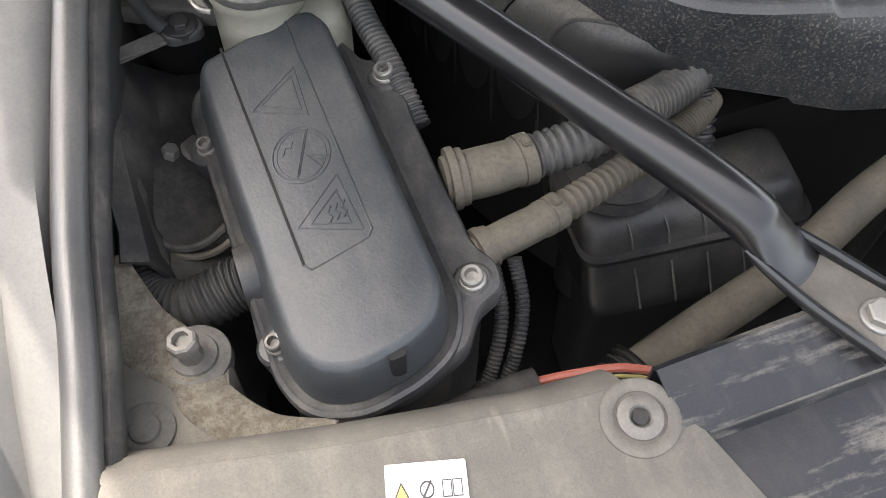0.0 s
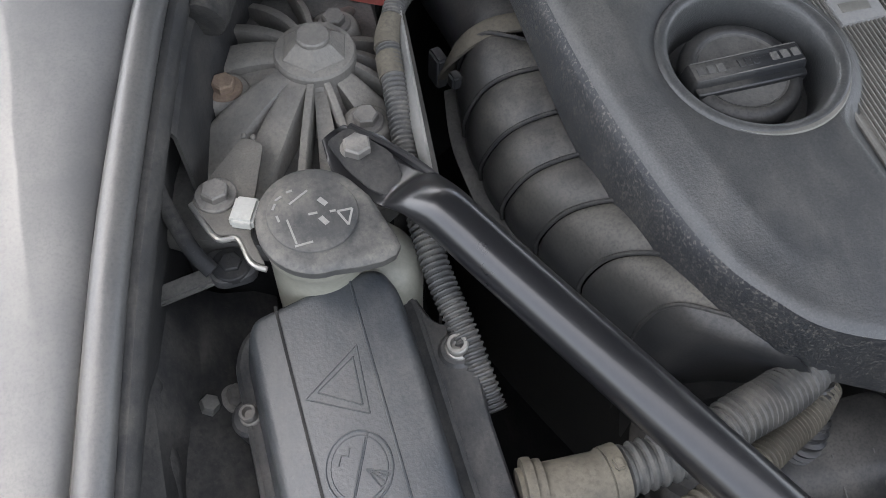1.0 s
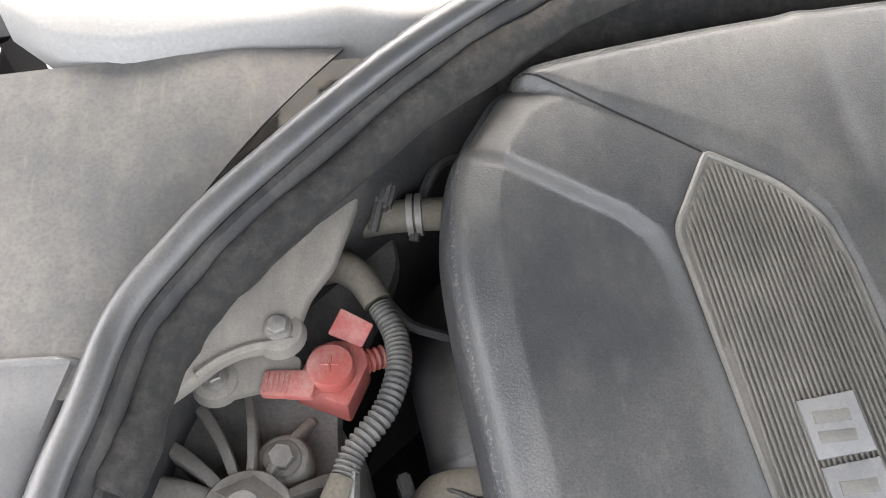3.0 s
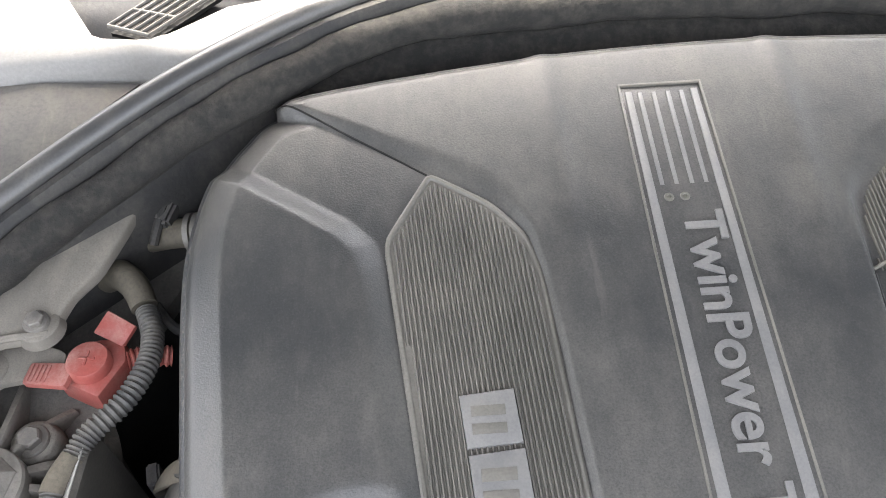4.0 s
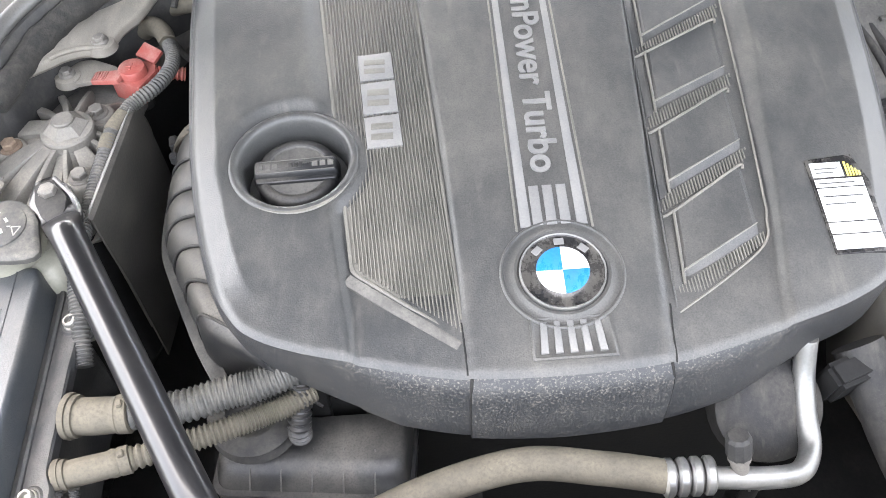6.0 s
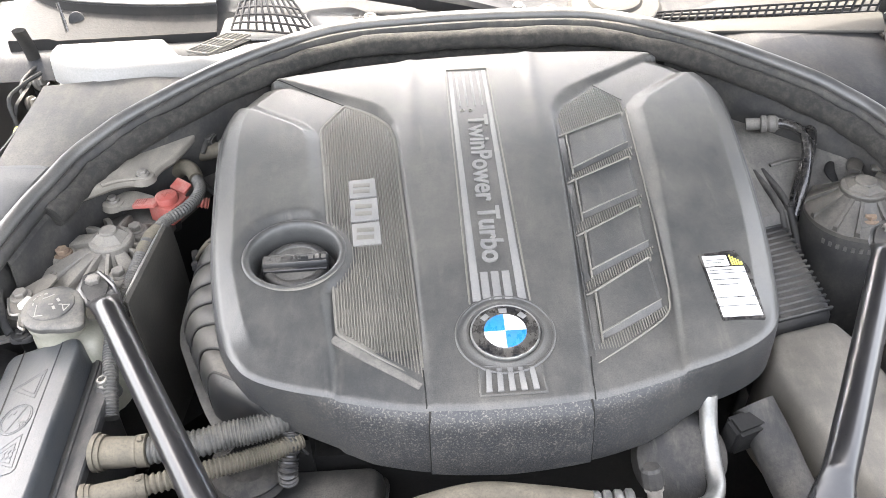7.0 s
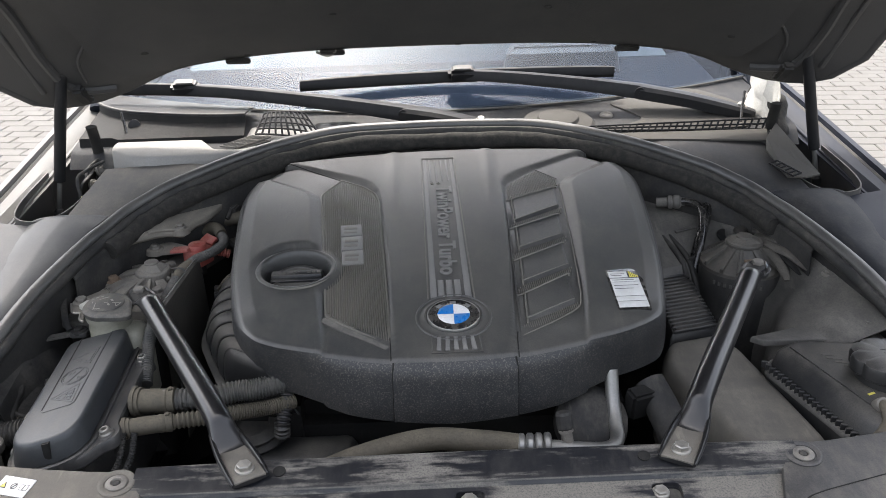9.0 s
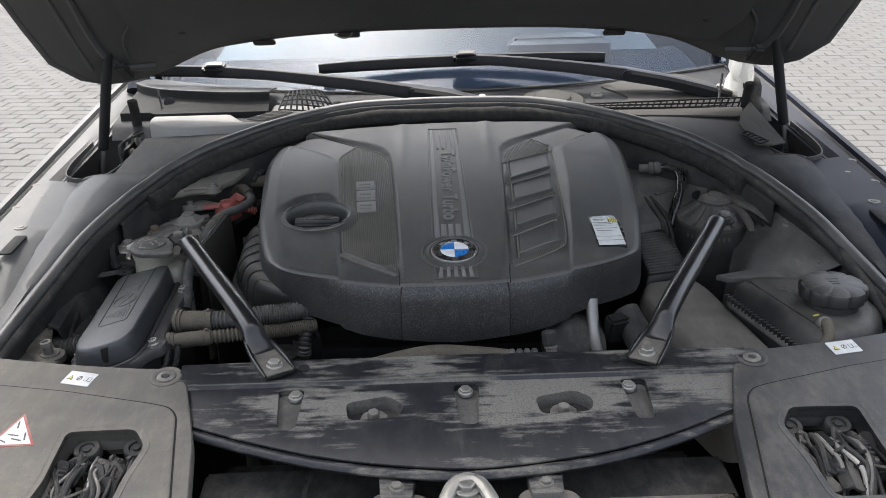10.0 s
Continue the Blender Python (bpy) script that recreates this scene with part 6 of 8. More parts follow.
def heat_plate():
    ob = thing("heat_shield_plate", (-0.47, -0.05, 0.78), "dark upright shield plate with a bright upper edge", "shield plate")
    rows = []
    for i in range(15):
        f = i / 14
        top = Vector((-0.479, 0.046, 0.893)).lerp(Vector((-0.498, -0.142, 0.889)), f)
        rows.append([top, top + Vector((0.004, 0, -0.004)), top + Vector((0.007 + 0.002 * math.sin(5 * f), 0, -0.05)), top + Vector((0.009, 0, -0.12)), top + Vector((0.009, 0, -0.28))])
    part("plate", grid(rows, 0.0025), GRIMY, ob, "grimy face of the plate")
    rows = []
    for i in range(15):
        f = i / 14
        top = Vector((-0.479, 0.046, 0.894)).lerp(Vector((-0.500, -0.146, 0.889)), f)
        w = 0.0045 + 0.0035 * math.sin(math.pi * (0.25 + 0.75 * f))
        rows.append([top + Vector((0.001, 0, 0.0008)), top + Vector((-0.0008, 0, 0.0004)), top + Vector((-w, 0, -w * 0.9)), top + Vector((-w - 0.0006, 0, -w * 0.9 - 0.002))])
    part("bright_flange", grid(rows, 0.001), CHROME, ob, "bare bright folded flange", angle=30)
    return ob


def washer_filler():
    ob = thing("washer_reservoir", (-0.575, -0.17, 0.72), "milky washer fluid neck with a black hinged cap", "washer reservoir")
    part("neck", turned([(0.036, 0.74), (0.036, 0.866), (0.0345, 0.872), (0.0375, 0.880), (0.0385, 0.888), (0.0375, 0.893), (0.034, 0.894)], pose(-0.585, -0.161, 0), 40), MILK, ob)
    part("shoulder", rings(rounded([(-0.60, -0.200), (-0.525, -0.205), (-0.512, -0.165), (-0.535, -0.135), (-0.59, -0.135)], 0.020, 4), [(0, 0.74), (0, 0.846), (0.006, 0.860), (0.016, 0.866)]), MILK, ob, "milky tank shoulder")
    m = pose(-0.587, -0.160, 0.897, 2, 1, 0)
    cap = [(0.0385 * math.cos(a), 0.0420 * math.sin(a)) for a in (radians(t) for t in range(30, 282, 8))] + [(0.022, -0.0430), (0.037, -0.0425), (0.0465, -0.0395), (0.0510, -0.0330), (0.0500, -0.0250), (0.0455, -0.0100), (0.0400, 0.0100)]
    part("cap", rings(cap, [(0.001, -0.005), (0, -0.002), (0, 0.003), (0.002, 0.0055), (0.006, 0.0065)], m), CORR, ob, "dusty black cap with a pull tongue")
    part("cap_disc", rings(circle(0.031, 36, (0, 0.002)), [(0, 0.005), (0.001, 0.0078), (0.003, 0.0085)], m), CORR, ob)
    def mark(x, y, l, w, a):
        part("cap_print", block((l, w, 0.0006), m @ Matrix.Translation((x, y, 0.0087)) @ Matrix.Rotation(radians(a), 4, "Z"), 0, 1), PRINT, ob, "worn pale print")
    for q in ((-0.016, -0.010, 0.0013, 0.020, 8), (-0.007, 0.016, 0.016, 0.0013, 32), (-0.010, -0.021, 0.012, 0.0013, 5), (0.008, 0.009, 0.007, 0.0035, -55), (0.006, -0.006, 0.007, 0.0035, -60), (0.000, 0.001, 0.006, 0.0015, 0),
              (0.013, 0.000, 0.004, 0.0015, 0), (-0.024, 0.012, 0.005, 0.0015, 60), (-0.023, 0.002, 0.005, 0.0015, 100), (-0.020, 0.018, 0.005, 0.0015, 30), (-0.012, 0.022, 0.004, 0.0015, 10)):
        mark(*q)
    for a, b in (((0.016, -0.001), (0.026, -0.001)), ((0.026, -0.001), (0.021, -0.013)), ((0.021, -0.013), (0.016, -0.001))):
        mark((a[0] + b[0]) / 2, (a[1] + b[1]) / 2, math.dist(a, b), 0.0014, math.degrees(math.atan2(b[1] - a[1], b[0] - a[0])))
    part("hinge_clip", block((0.017, 0.022, 0.010), pose(-0.6305, -0.135, 0.889, 0, 0, -24), 0.002), IVORY, ob, "white hinge clip")
    return ob


def wing_bracket():
    ob = thing("wing_bracket", (-0.645, -0.11, 0.84), "bent dusty metal bracket bolted beside the washer cap", "bracket")
    leaf = rounded([(-0.624, -0.064), (-0.617, -0.066), (-0.609, -0.074), (-0.622, -0.118), (-0.630, -0.150), (-0.624, -0.176), (-0.632, -0.170), (-0.638, -0.147), (-0.652, -0.144), (-0.666, -0.112), (-0.650, -0.093)], 0.003, 2)
    part("leaf", slab(leaf, -0.003, 0, 0.001, plane_pose(0.886, 0.02, 0.0)), TAN, ob, "pale dusty bent leaf")
    part("leaf_edge", sweep(curve([(-0.666, -0.113, 0.882), (-0.653, -0.145, 0.881), (-0.639, -0.149, 0.881), (-0.633, -0.171, 0.881), (-0.624, -0.178, 0.880)], 20), 0.0022, 8), STEEL, ob, "bare bright edge")
    part("tooth", block((0.004, 0.005, 0.003), pose(-0.6215, -0.0625, 0.8845, 0, 0, -20), 0.001, 1), TAN, ob)
    part("tooth", block((0.004, 0.005, 0.003), pose(-0.6150, -0.0655, 0.8845, 0, 0, -20), 0.001, 1), TAN, ob)
    bolt(ob, (-0.648, -0.112, 0.8845), 0.010, 0.009, GREYBOLT, washer=1.5, spin=15)
    part("stay", sweep(curve([(-0.690, -0.02, 0.900), (-0.690, -0.08, 0.885), (-0.675, -0.13, 0.862), (-0.662, -0.15, 0.850)], 16), 0.006, 10, flat=0.5), DARK, ob)
    part("lug", slab(rounded([(-0.668, -0.128), (-0.634, -0.130), (-0.630, -0.158), (-0.664, -0.160)], 0.012, 4), 0.838, 0.846, 0.002), PLASTIC, ob)
    bolt(ob, (-0.649, -0.145, 0.846), 0.0085, 0.006, DARK, washer=1.7, spin=0)
    part("lug_arm", block((0.05, 0.016, 0.006), pose(-0.685, -0.150, 0.838, 0, -6, 8), 0.002), DUSTY, ob)
    return ob


def wing_tray():
    """Gritty inner corner between wing and lamp cover."""
    ob = thing("corner_tray", (-0.72, -0.44, 0.76), "gritty dusty sheet metal corner with studs", "corner tray")
    m = plane_pose(0.803 + 0.024, 0.05)
    lowp = rounded([(-0.775, -0.34), (-0.745, -0.345), (-0.721, -0.392), (-0.690, -0.410), (-0.678, -0.425), (-0.684, -0.450), (-0.655, -0.492), (-0.62, -0.512), (-0.60, -0.548), (-0.785, -0.535), (-0.785, -0.42)], 0.012, 4)
    part("deck", rings(lowp, [(0.0, -0.10), (0, -0.006), (0.002, -0.001), (0.005, 0.0)], m), TAN, ob)
    lip = curve([(-0.752, -0.33, 0.812), (-0.735, -0.385, 0.808), (-0.705, -0.425, 0.806), (-0.700, -0.452, 0.804), (-0.672, -0.488, 0.802), (-0.63, -0.512, 0.822)], 40)
    part("gritty_ridge", sweep(lip, lambda s: 0.021 - 0.010 * s ** 3 + 0.002 * math.sin(s * 9), 14, flat=0.22), GRIT, ob, "low ridge coated in coarse sand")
    part("stud_seat", turned([(0.0245, -0.008), (0.024, 0.003), (0.021, 0.005), (0.0165, 0.005), (0.0155, 0.007), (0.012, 0.007)], pose(-0.701, -0.419, 0.804), 36), DUSTY, ob)
    part("stud", turned([(0.0085, 0.0), (0.0085, 0.018), (0.0105, 0.019), (0.0105, 0.026), (0.009, 0.0275), (0.006, 0.0275), (0.0055, 0.023)], facing((-0.702, -0.420, 0.806), (-0.1, 0.06, 1)), 8), GREYBOLT, ob, "hexagon headed stud", angle=25)
    part("rivet", turned([(0.0195, -0.004), (0.019, 0.002), (0.017, 0.0032), (0.0105, 0.0030), (0.0095, 0.0048), (0.007, 0.005)], pose(-0.741, -0.459, 0.804), 32), DUSTY, ob, "flat round rivet")
    part("rivet_arm", sweep(curve([(-0.752, -0.470, 0.826), (-0.765, -0.476, 0.828), (-0.778, -0.470, 0.826)], 8), 0.006, 8, flat=0.5), DUSTY, ob)
    return ob


def inner_wing_clutter():
    ob = thing("loom_bracket", (-0.70, -0.24, 0.70), "grimy wiring bracket with two nuts on the inner wing", "bracket")
    rows = []
    for i in range(11):
        f = i / 10
        y = -0.12 - 0.22 * f
        rows.append([(-0.735 + 0.006 * math.sin(9 * f), y, 0.86 - 0.035 * f), (-0.715, y, 0.845 - 0.03 * f), (-0.700 + 0.010 * math.sin(6 * f), y, 0.80 - 0.02 * f), (-0.665, y, 0.772), (-0.625, y, 0.762 - 0.01 * f), (-0.615, y, 0.62)])
    part("plate", grid(rows, 0.003), DARK, ob)
    for x, y, z in ((-0.688, -0.220, 0.790), (-0.668, -0.214, 0.785)):
        bolt(ob, (x, y, z - 0.010), 0.0075, 0.013, STEEL if x < -0.68 else GREYBOLT, (0.35, 0, 1), 1.6, 12, name="nut")
    q = curve([(-0.640, -0.255, 0.800), (-0.652, -0.282, 0.806), (-0.648, -0.305, 0.800), (-0.675, -0.318, 0.790), (-0.70, -0.312, 0.786), (-0.72, -0.29, 0.79)], 40)
    part("wire", sweep(q, 0.0035, 8), DARK, ob)
    part("wire", sweep([p + Vector((0.006, -0.006, -0.006)) for p in q], 0.003, 8), HOSE, ob)
    part("loom", sweep(curve([(-0.728, -0.10, 0.85), (-0.725, -0.18, 0.83), (-0.722, -0.26, 0.80), (-0.715, -0.33, 0.775), (-0.69, -0.37, 0.75)], 24), lambda s: 0.013 + 0.002 * math.sin(40 * s), 12), DARK, ob)
    return ob


def side_wires():
    ob = thing("side_loom", (-0.50, -0.47, 0.74), "black corrugated wires beside an orange and yellow lead", "wiring")
    for dx in (0.0, 0.016):
        part("conduit", conduit([(-0.492 + dx, -0.43, 0.825), (-0.494 + dx, -0.455, 0.80), (-0.508 + dx, -0.478, 0.775), (-0.525 + dx, -0.492, 0.75), (-0.535 + dx, -0.50, 0.70)], 0.0055, 0.0035, 0.0012, 10), DARK, ob)
    part("wrapped_loom", sweep(curve([(-0.60, -0.514, 0.770), (-0.555, -0.509, 0.778), (-0.52, -0.507, 0.782), (-0.488, -0.507, 0.784)], 20), 0.0125, 12), DARK, ob)
    for o, r, mat, lab in (((0, 0, 0.004), 0.0032, WIRE, "orange lead"), ((0, -0.005, 0.001), 0.0014, BRASSY, "thin yellow lead"), ((0, -0.009, 0.0), 0.0018, HOSE, ""), ((0, 0.004, -0.002), 0.002, DARK, "")):
        v = Vector(o)
        part("lead", sweep([p + v for p in curve([(-0.492, -0.506, 0.784), (-0.465, -0.512, 0.790), (-0.435, -0.520, 0.794), (-0.41, -0.530, 0.790)], 16)], r, 8), mat, ob, lab)
    return ob


def intake_housing():
    ob = thing("intake_manifold", (-0.40, -0.05, 0.60), "black ribbed plastic intake manifold beside the engine cover", "intake manifold")
    inner = [(-0.404, 0.010), (-0.388, -0.036), (-0.374, -0.084), (-0.369, -0.129), (-0.364, -0.177), (-0.360, -0.227), (-0.356, -0.271), (-0.345, -0.312)]
    outer = [(-0.428, 0.026), (-0.438, -0.030), (-0.438, -0.079), (-0.433, -0.122), (-0.418, -0.162), (-0.399, -0.207), (-0.376, -0.258), (-0.350, -0.305)]
    def rib_line(f, swell=0.0):
        """Line over the housing at a share of its length, from the engine side over the shoulder to the foot."""
        i = min(int(f), 6)
        g = f - i
        a, b = Vector(inner[i]).lerp(Vector(inner[i + 1]), g), Vector(outer[i]).lerp(Vector(outer[i + 1]), g)
        d = (a - b).normalized()
        q = [(a + d * 0.055, 0.868), (a + d * 0.02, 0.868), (a, 0.866), (a.lerp(b, 0.35), 0.862), (a.lerp(b, 0.66), 0.852), (a.lerp(b, 0.86), 0.836), (b, 0.812), (b + d * 0.001, 0.785), (b + d * 0.006, 0.66)]
        out = [0.2, 0.5, 0.9, 1.0, 1.0, 1.0, 0.9, 0.6, 0.2]
        return [Vector((p.x, p.y, z)) + (Vector((0, 0, 1)) * (1 - k / 8) - Vector((d.x, d.y, 0)) * (k / 8)) * (swell * w) for k, ((p, z), w) in enumerate(zip(q, out))]
    for i in range(6):
        rows = []
        for j in range(9):
            g = 0.03 + 0.94 * j / 8
            rows.append(curve(rib_line(i + g, 0.0085 * math.sin(math.pi * g) ** 0.6), 25))
        part("runner", grid(rows, 0.003), RUNNER, ob, "rounded black intake runner", angle=60)
    end = curve(rib_line(6, 0.006), 25)
    nose = [[p + Vector(o) for p in end] for o in ((0, 0, 0), (0.006, -0.016, -0.004), (0.018, -0.028, -0.018), (0.036, -0.034, -0.045), (0.06, -0.034, -0.09))]
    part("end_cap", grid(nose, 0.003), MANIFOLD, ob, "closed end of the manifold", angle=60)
    for i in range(7):
        part("rib", sweep(curve(rib_line(i, 0.0045), 30), 0.0019, 8), DARK, ob, "thin rib between the runners")
    part("core", loft(bmesh.new(), [[Vector((x, y, z)) for x, y in outer[::-1] + [(-0.25, 0.02), (-0.25, -0.31)][::1]] for z in (0.55, 0.78)]), DEEP, ob, "dark core of the manifold")
    edge = curve([(x - 0.006, y, 0.792) for x, y in outer], 50)
    part("foot_flange", tube(edge, lambda f: 0.009, lambda f: 0.0035, 10), DUSTY, ob, "dusty lower flange")
    part("band", tube(curve([(-0.440, 0.034, 0.80), (-0.432, 0.026, 0.842), (-0.400, 0.020, 0.868), (-0.34, 0.010, 0.872)], 16), lambda f: 0.011, lambda f: 0.004, 10), HOSE, ob, "dusty clamp band")
    part("clip", block((0.011, 0.020, 0.034), pose(-0.446, 0.036, 0.815, 0, 0, 12), 0.002), PLASTIC, ob)
    part("clip", block((0.010, 0.012, 0.014), pose(-0.440, 0.004, 0.830, 0, 0, 12), 0.002), PLASTIC, ob)
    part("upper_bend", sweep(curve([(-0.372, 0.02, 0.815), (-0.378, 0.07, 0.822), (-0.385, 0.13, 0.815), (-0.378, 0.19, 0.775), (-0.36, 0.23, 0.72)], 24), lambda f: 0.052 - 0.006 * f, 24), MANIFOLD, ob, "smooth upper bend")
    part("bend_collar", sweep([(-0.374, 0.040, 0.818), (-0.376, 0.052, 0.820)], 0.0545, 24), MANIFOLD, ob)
    return ob


def filter_box():
    ob = thing("oil_separator_box", (-0.30, -0.39, 0.45), "black ribbed plastic box deep beside the engine", "plastic box")
    def deck(front, back, z, w=0.0):
        return [Vector((p.x, p.y, z)) for p in rounded([(-0.380 + w, front + 0.010), (-0.165 - w, front - 0.012), (-0.155 - w, back), (-0.374 + w, back)], 0.020, 5)]
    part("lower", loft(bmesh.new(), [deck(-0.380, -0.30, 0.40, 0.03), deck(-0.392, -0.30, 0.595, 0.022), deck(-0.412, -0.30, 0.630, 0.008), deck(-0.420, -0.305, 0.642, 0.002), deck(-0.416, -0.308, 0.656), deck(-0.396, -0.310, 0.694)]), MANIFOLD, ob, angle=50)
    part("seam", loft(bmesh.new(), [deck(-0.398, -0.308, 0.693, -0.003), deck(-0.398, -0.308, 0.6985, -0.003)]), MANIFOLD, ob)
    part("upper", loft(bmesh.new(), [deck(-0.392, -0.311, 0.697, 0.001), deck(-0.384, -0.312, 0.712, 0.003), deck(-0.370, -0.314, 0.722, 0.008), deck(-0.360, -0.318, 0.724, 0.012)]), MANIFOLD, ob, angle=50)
    for k in range(5):
        x = -0.338 + 0.034 * k
        tilt = -0.0035 * k
        part("raised_line", sweep(curve([(x + 0.004, -0.4175 + tilt, 0.650), (x + 0.002, -0.408 + tilt, 0.670), (x, -0.3975 + tilt, 0.690)], 10), 0.0011, 6), CORR, ob)
        part("raised_line", sweep(curve([(x, -0.388 + tilt, 0.704), (x + 0.001, -0.376 + tilt, 0.7155), (x + 0.002, -0.345 + tilt, 0.7240)], 10), 0.0010, 6), CORR, ob)
    part("pulley", turned([(0.045, -0.04), (0.050, -0.03), (0.044, -0.022), (0.052, -0.014), (0.046, -0.006), (0.053, 0.004), (0.047, 0.012), (0.050, 0.020), (0.030, 0.024), (0.028, 0.015)], pose(-0.330, -0.318, 0.735, 8), 36), DARK, ob, "stacked grooved pulley", angle=25)
    part("pulley_post", turned([(0.03, 0.55), (0.03, 0.71)], pose(-0.330, -0.318, 0), 20), DEEP, ob)
    part("black_spring_hose", conduit([(-0.268, -0.322, 0.815), (-0.270, -0.338, 0.797), (-0.274, -0.352, 0.775), (-0.276, -0.352, 0.755)], 0.013, 0.006, 0.003, 14), MANIFOLD, ob, "glossy black ribbed hose")
    part("bracket", slab(rounded([(-0.325, -0.335), (-0.28, -0.34), (-0.27, -0.315), (-0.31, -0.31)], 0.006, 2), 0.730, 0.745, 0.002), DARK, ob)
    return ob


def front_hose():
    ob = thing("coolant_hose", (-0.1, -0.43, 0.60), "dusty black coolant hose along the front of the engine", "hose")
    line = curve([(-0.405, -0.503, 0.728), (-0.34, -0.488, 0.737), (-0.25, -0.468, 0.748), (-0.15, -0.434, 0.768), (-0.05, -0.415, 0.780), (0.03, -0.425, 0.781), (0.095, -0.438, 0.779)], 60)
    part("hose", sweep(line, 0.0172, 20), HOSE, ob)
    part("bellows", conduit([(-0.445, -0.522, 0.715), (-0.42, -0.508, 0.724), (-0.395, -0.497, 0.732)], 0.022, 0.010, 0.006, 18), DARK, ob)
    part("stay", turned([(0.012, -0.42), (0.012, -0.01)], pose(-0.10, -0.42, 0.776), 12), DEEP, ob)
    part("stay", turned([(0.012, -0.40), (0.012, -0.01)], pose(-0.36, -0.486, 0.736), 12), DEEP, ob)
    return ob


def ac_pipe():
    ob = thing("refrigerant_pipe", (0.2, -0.42, 0.60), "bare aluminium refrigerant pipe with a crimped ferrule and capped valve", "pipe")
    part("pipe", sweep(curve([(0.250, -0.325, 0.835), (0.250, -0.345, 0.800), (0.249, -0.375, 0.775), (0.246, -0.410, 0.764), (0.228, -0.436, 0.766), (0.195, -0.442, 0.770), (0.15, -0.441, 0.775), (0.10, -0.438, 0.779)], 50), 0.0112, 16), CHROME, ob)
    for k, x in enumerate((0.094, 0.107, 0.120, 0.133)):
        part("ferrule_ring", turned([(0.0165, -0.0055), (0.0195, -0.003), (0.0195, 0.003), (0.0165, 0.0055)], facing((x, -0.4385, 0.778), (1, -0.05, -0.03)), 24), CHROME, ob)
    part("valve_stem", turned([(0.009, 0.0), (0.009, 0.020), (0.0115, 0.021), (0.0115, 0.026)], facing((0.165, -0.438, 0.776), (-0.15, 0.35, 1)), 16), GREYBOLT, ob)
    part("valve_cap", turned([(0.0115, 0.025), (0.0130, 0.028), (0.0125, 0.048), (0.010, 0.052)], facing((0.165, -0.438, 0.776), (-0.15, 0.35, 1)), 10), DARK, ob, "dark knurled valve cap", angle=20)
    part("pipe_clamp", block((0.018, 0.014, 0.032), pose(0.182, -0.440, 0.764), 0.003), GREYBOLT, ob)
    part("clamp_post", turned([(0.008, 0.35), (0.008, 0.76)], pose(0.182, -0.44, 0), 12), DEEP, ob)
    part("round_housing", turned([(0.055, -0.02), (0.060, 0.0), (0.056, 0.020), (0.040, 0.030), (0.020, 0.032)], facing((0.215, -0.355, 0.755), (0, -0.6, 0.8)), 32), DARK, ob, "dark round alternator housing")
    part("block_bracket", block((0.045, 0.030, 0.05), pose(0.295, -0.345, 0.785, 10, 0, 20), 0.005), DEEP, ob)
    return ob


# ---- right side of the bay ----
def air_duct():
    ob = thing("air_intake_duct", (0.45, -0.25, 0.60), "tan dusty flat air intake duct beside the engine cover", "air duct")
    top = [(0.382, -0.188), (0.478, -0.166), (0.500, -0.22), (0.545, -0.455), (0.545, -0.530), (0.445, -0.530), (0.395, -0.38), (0.362, -0.25)]
    m = plane_pose(0.800 + 0.012, 0.05, 0.0)
    part("flat_top", rings(rounded(top, 0.016, 4), [(-0.012, -0.16), (-0.006, -0.030), (0.0, -0.012), (0.004, -0.004), (0.012, 0.0)], m), TAN, ob, angle=50)
    mid = [(0.386, -0.184), (0.480, -0.160), (0.478, 0.06), (0.398, 0.06)]
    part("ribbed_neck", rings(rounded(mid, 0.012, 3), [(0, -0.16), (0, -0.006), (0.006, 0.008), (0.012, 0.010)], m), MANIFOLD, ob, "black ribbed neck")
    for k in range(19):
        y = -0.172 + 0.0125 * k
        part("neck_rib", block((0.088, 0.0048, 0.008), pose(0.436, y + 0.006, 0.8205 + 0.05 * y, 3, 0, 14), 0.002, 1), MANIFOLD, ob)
    part("lower_hose", sweep(curve([(0.315, -0.315, 0.800), (0.330, -0.355, 0.775), (0.345, -0.40, 0.745), (0.365, -0.45, 0.72), (0.41, -0.52, 0.70)], 24), 0.027, 18), DARK, ob, "dark bent hose")
    return ob


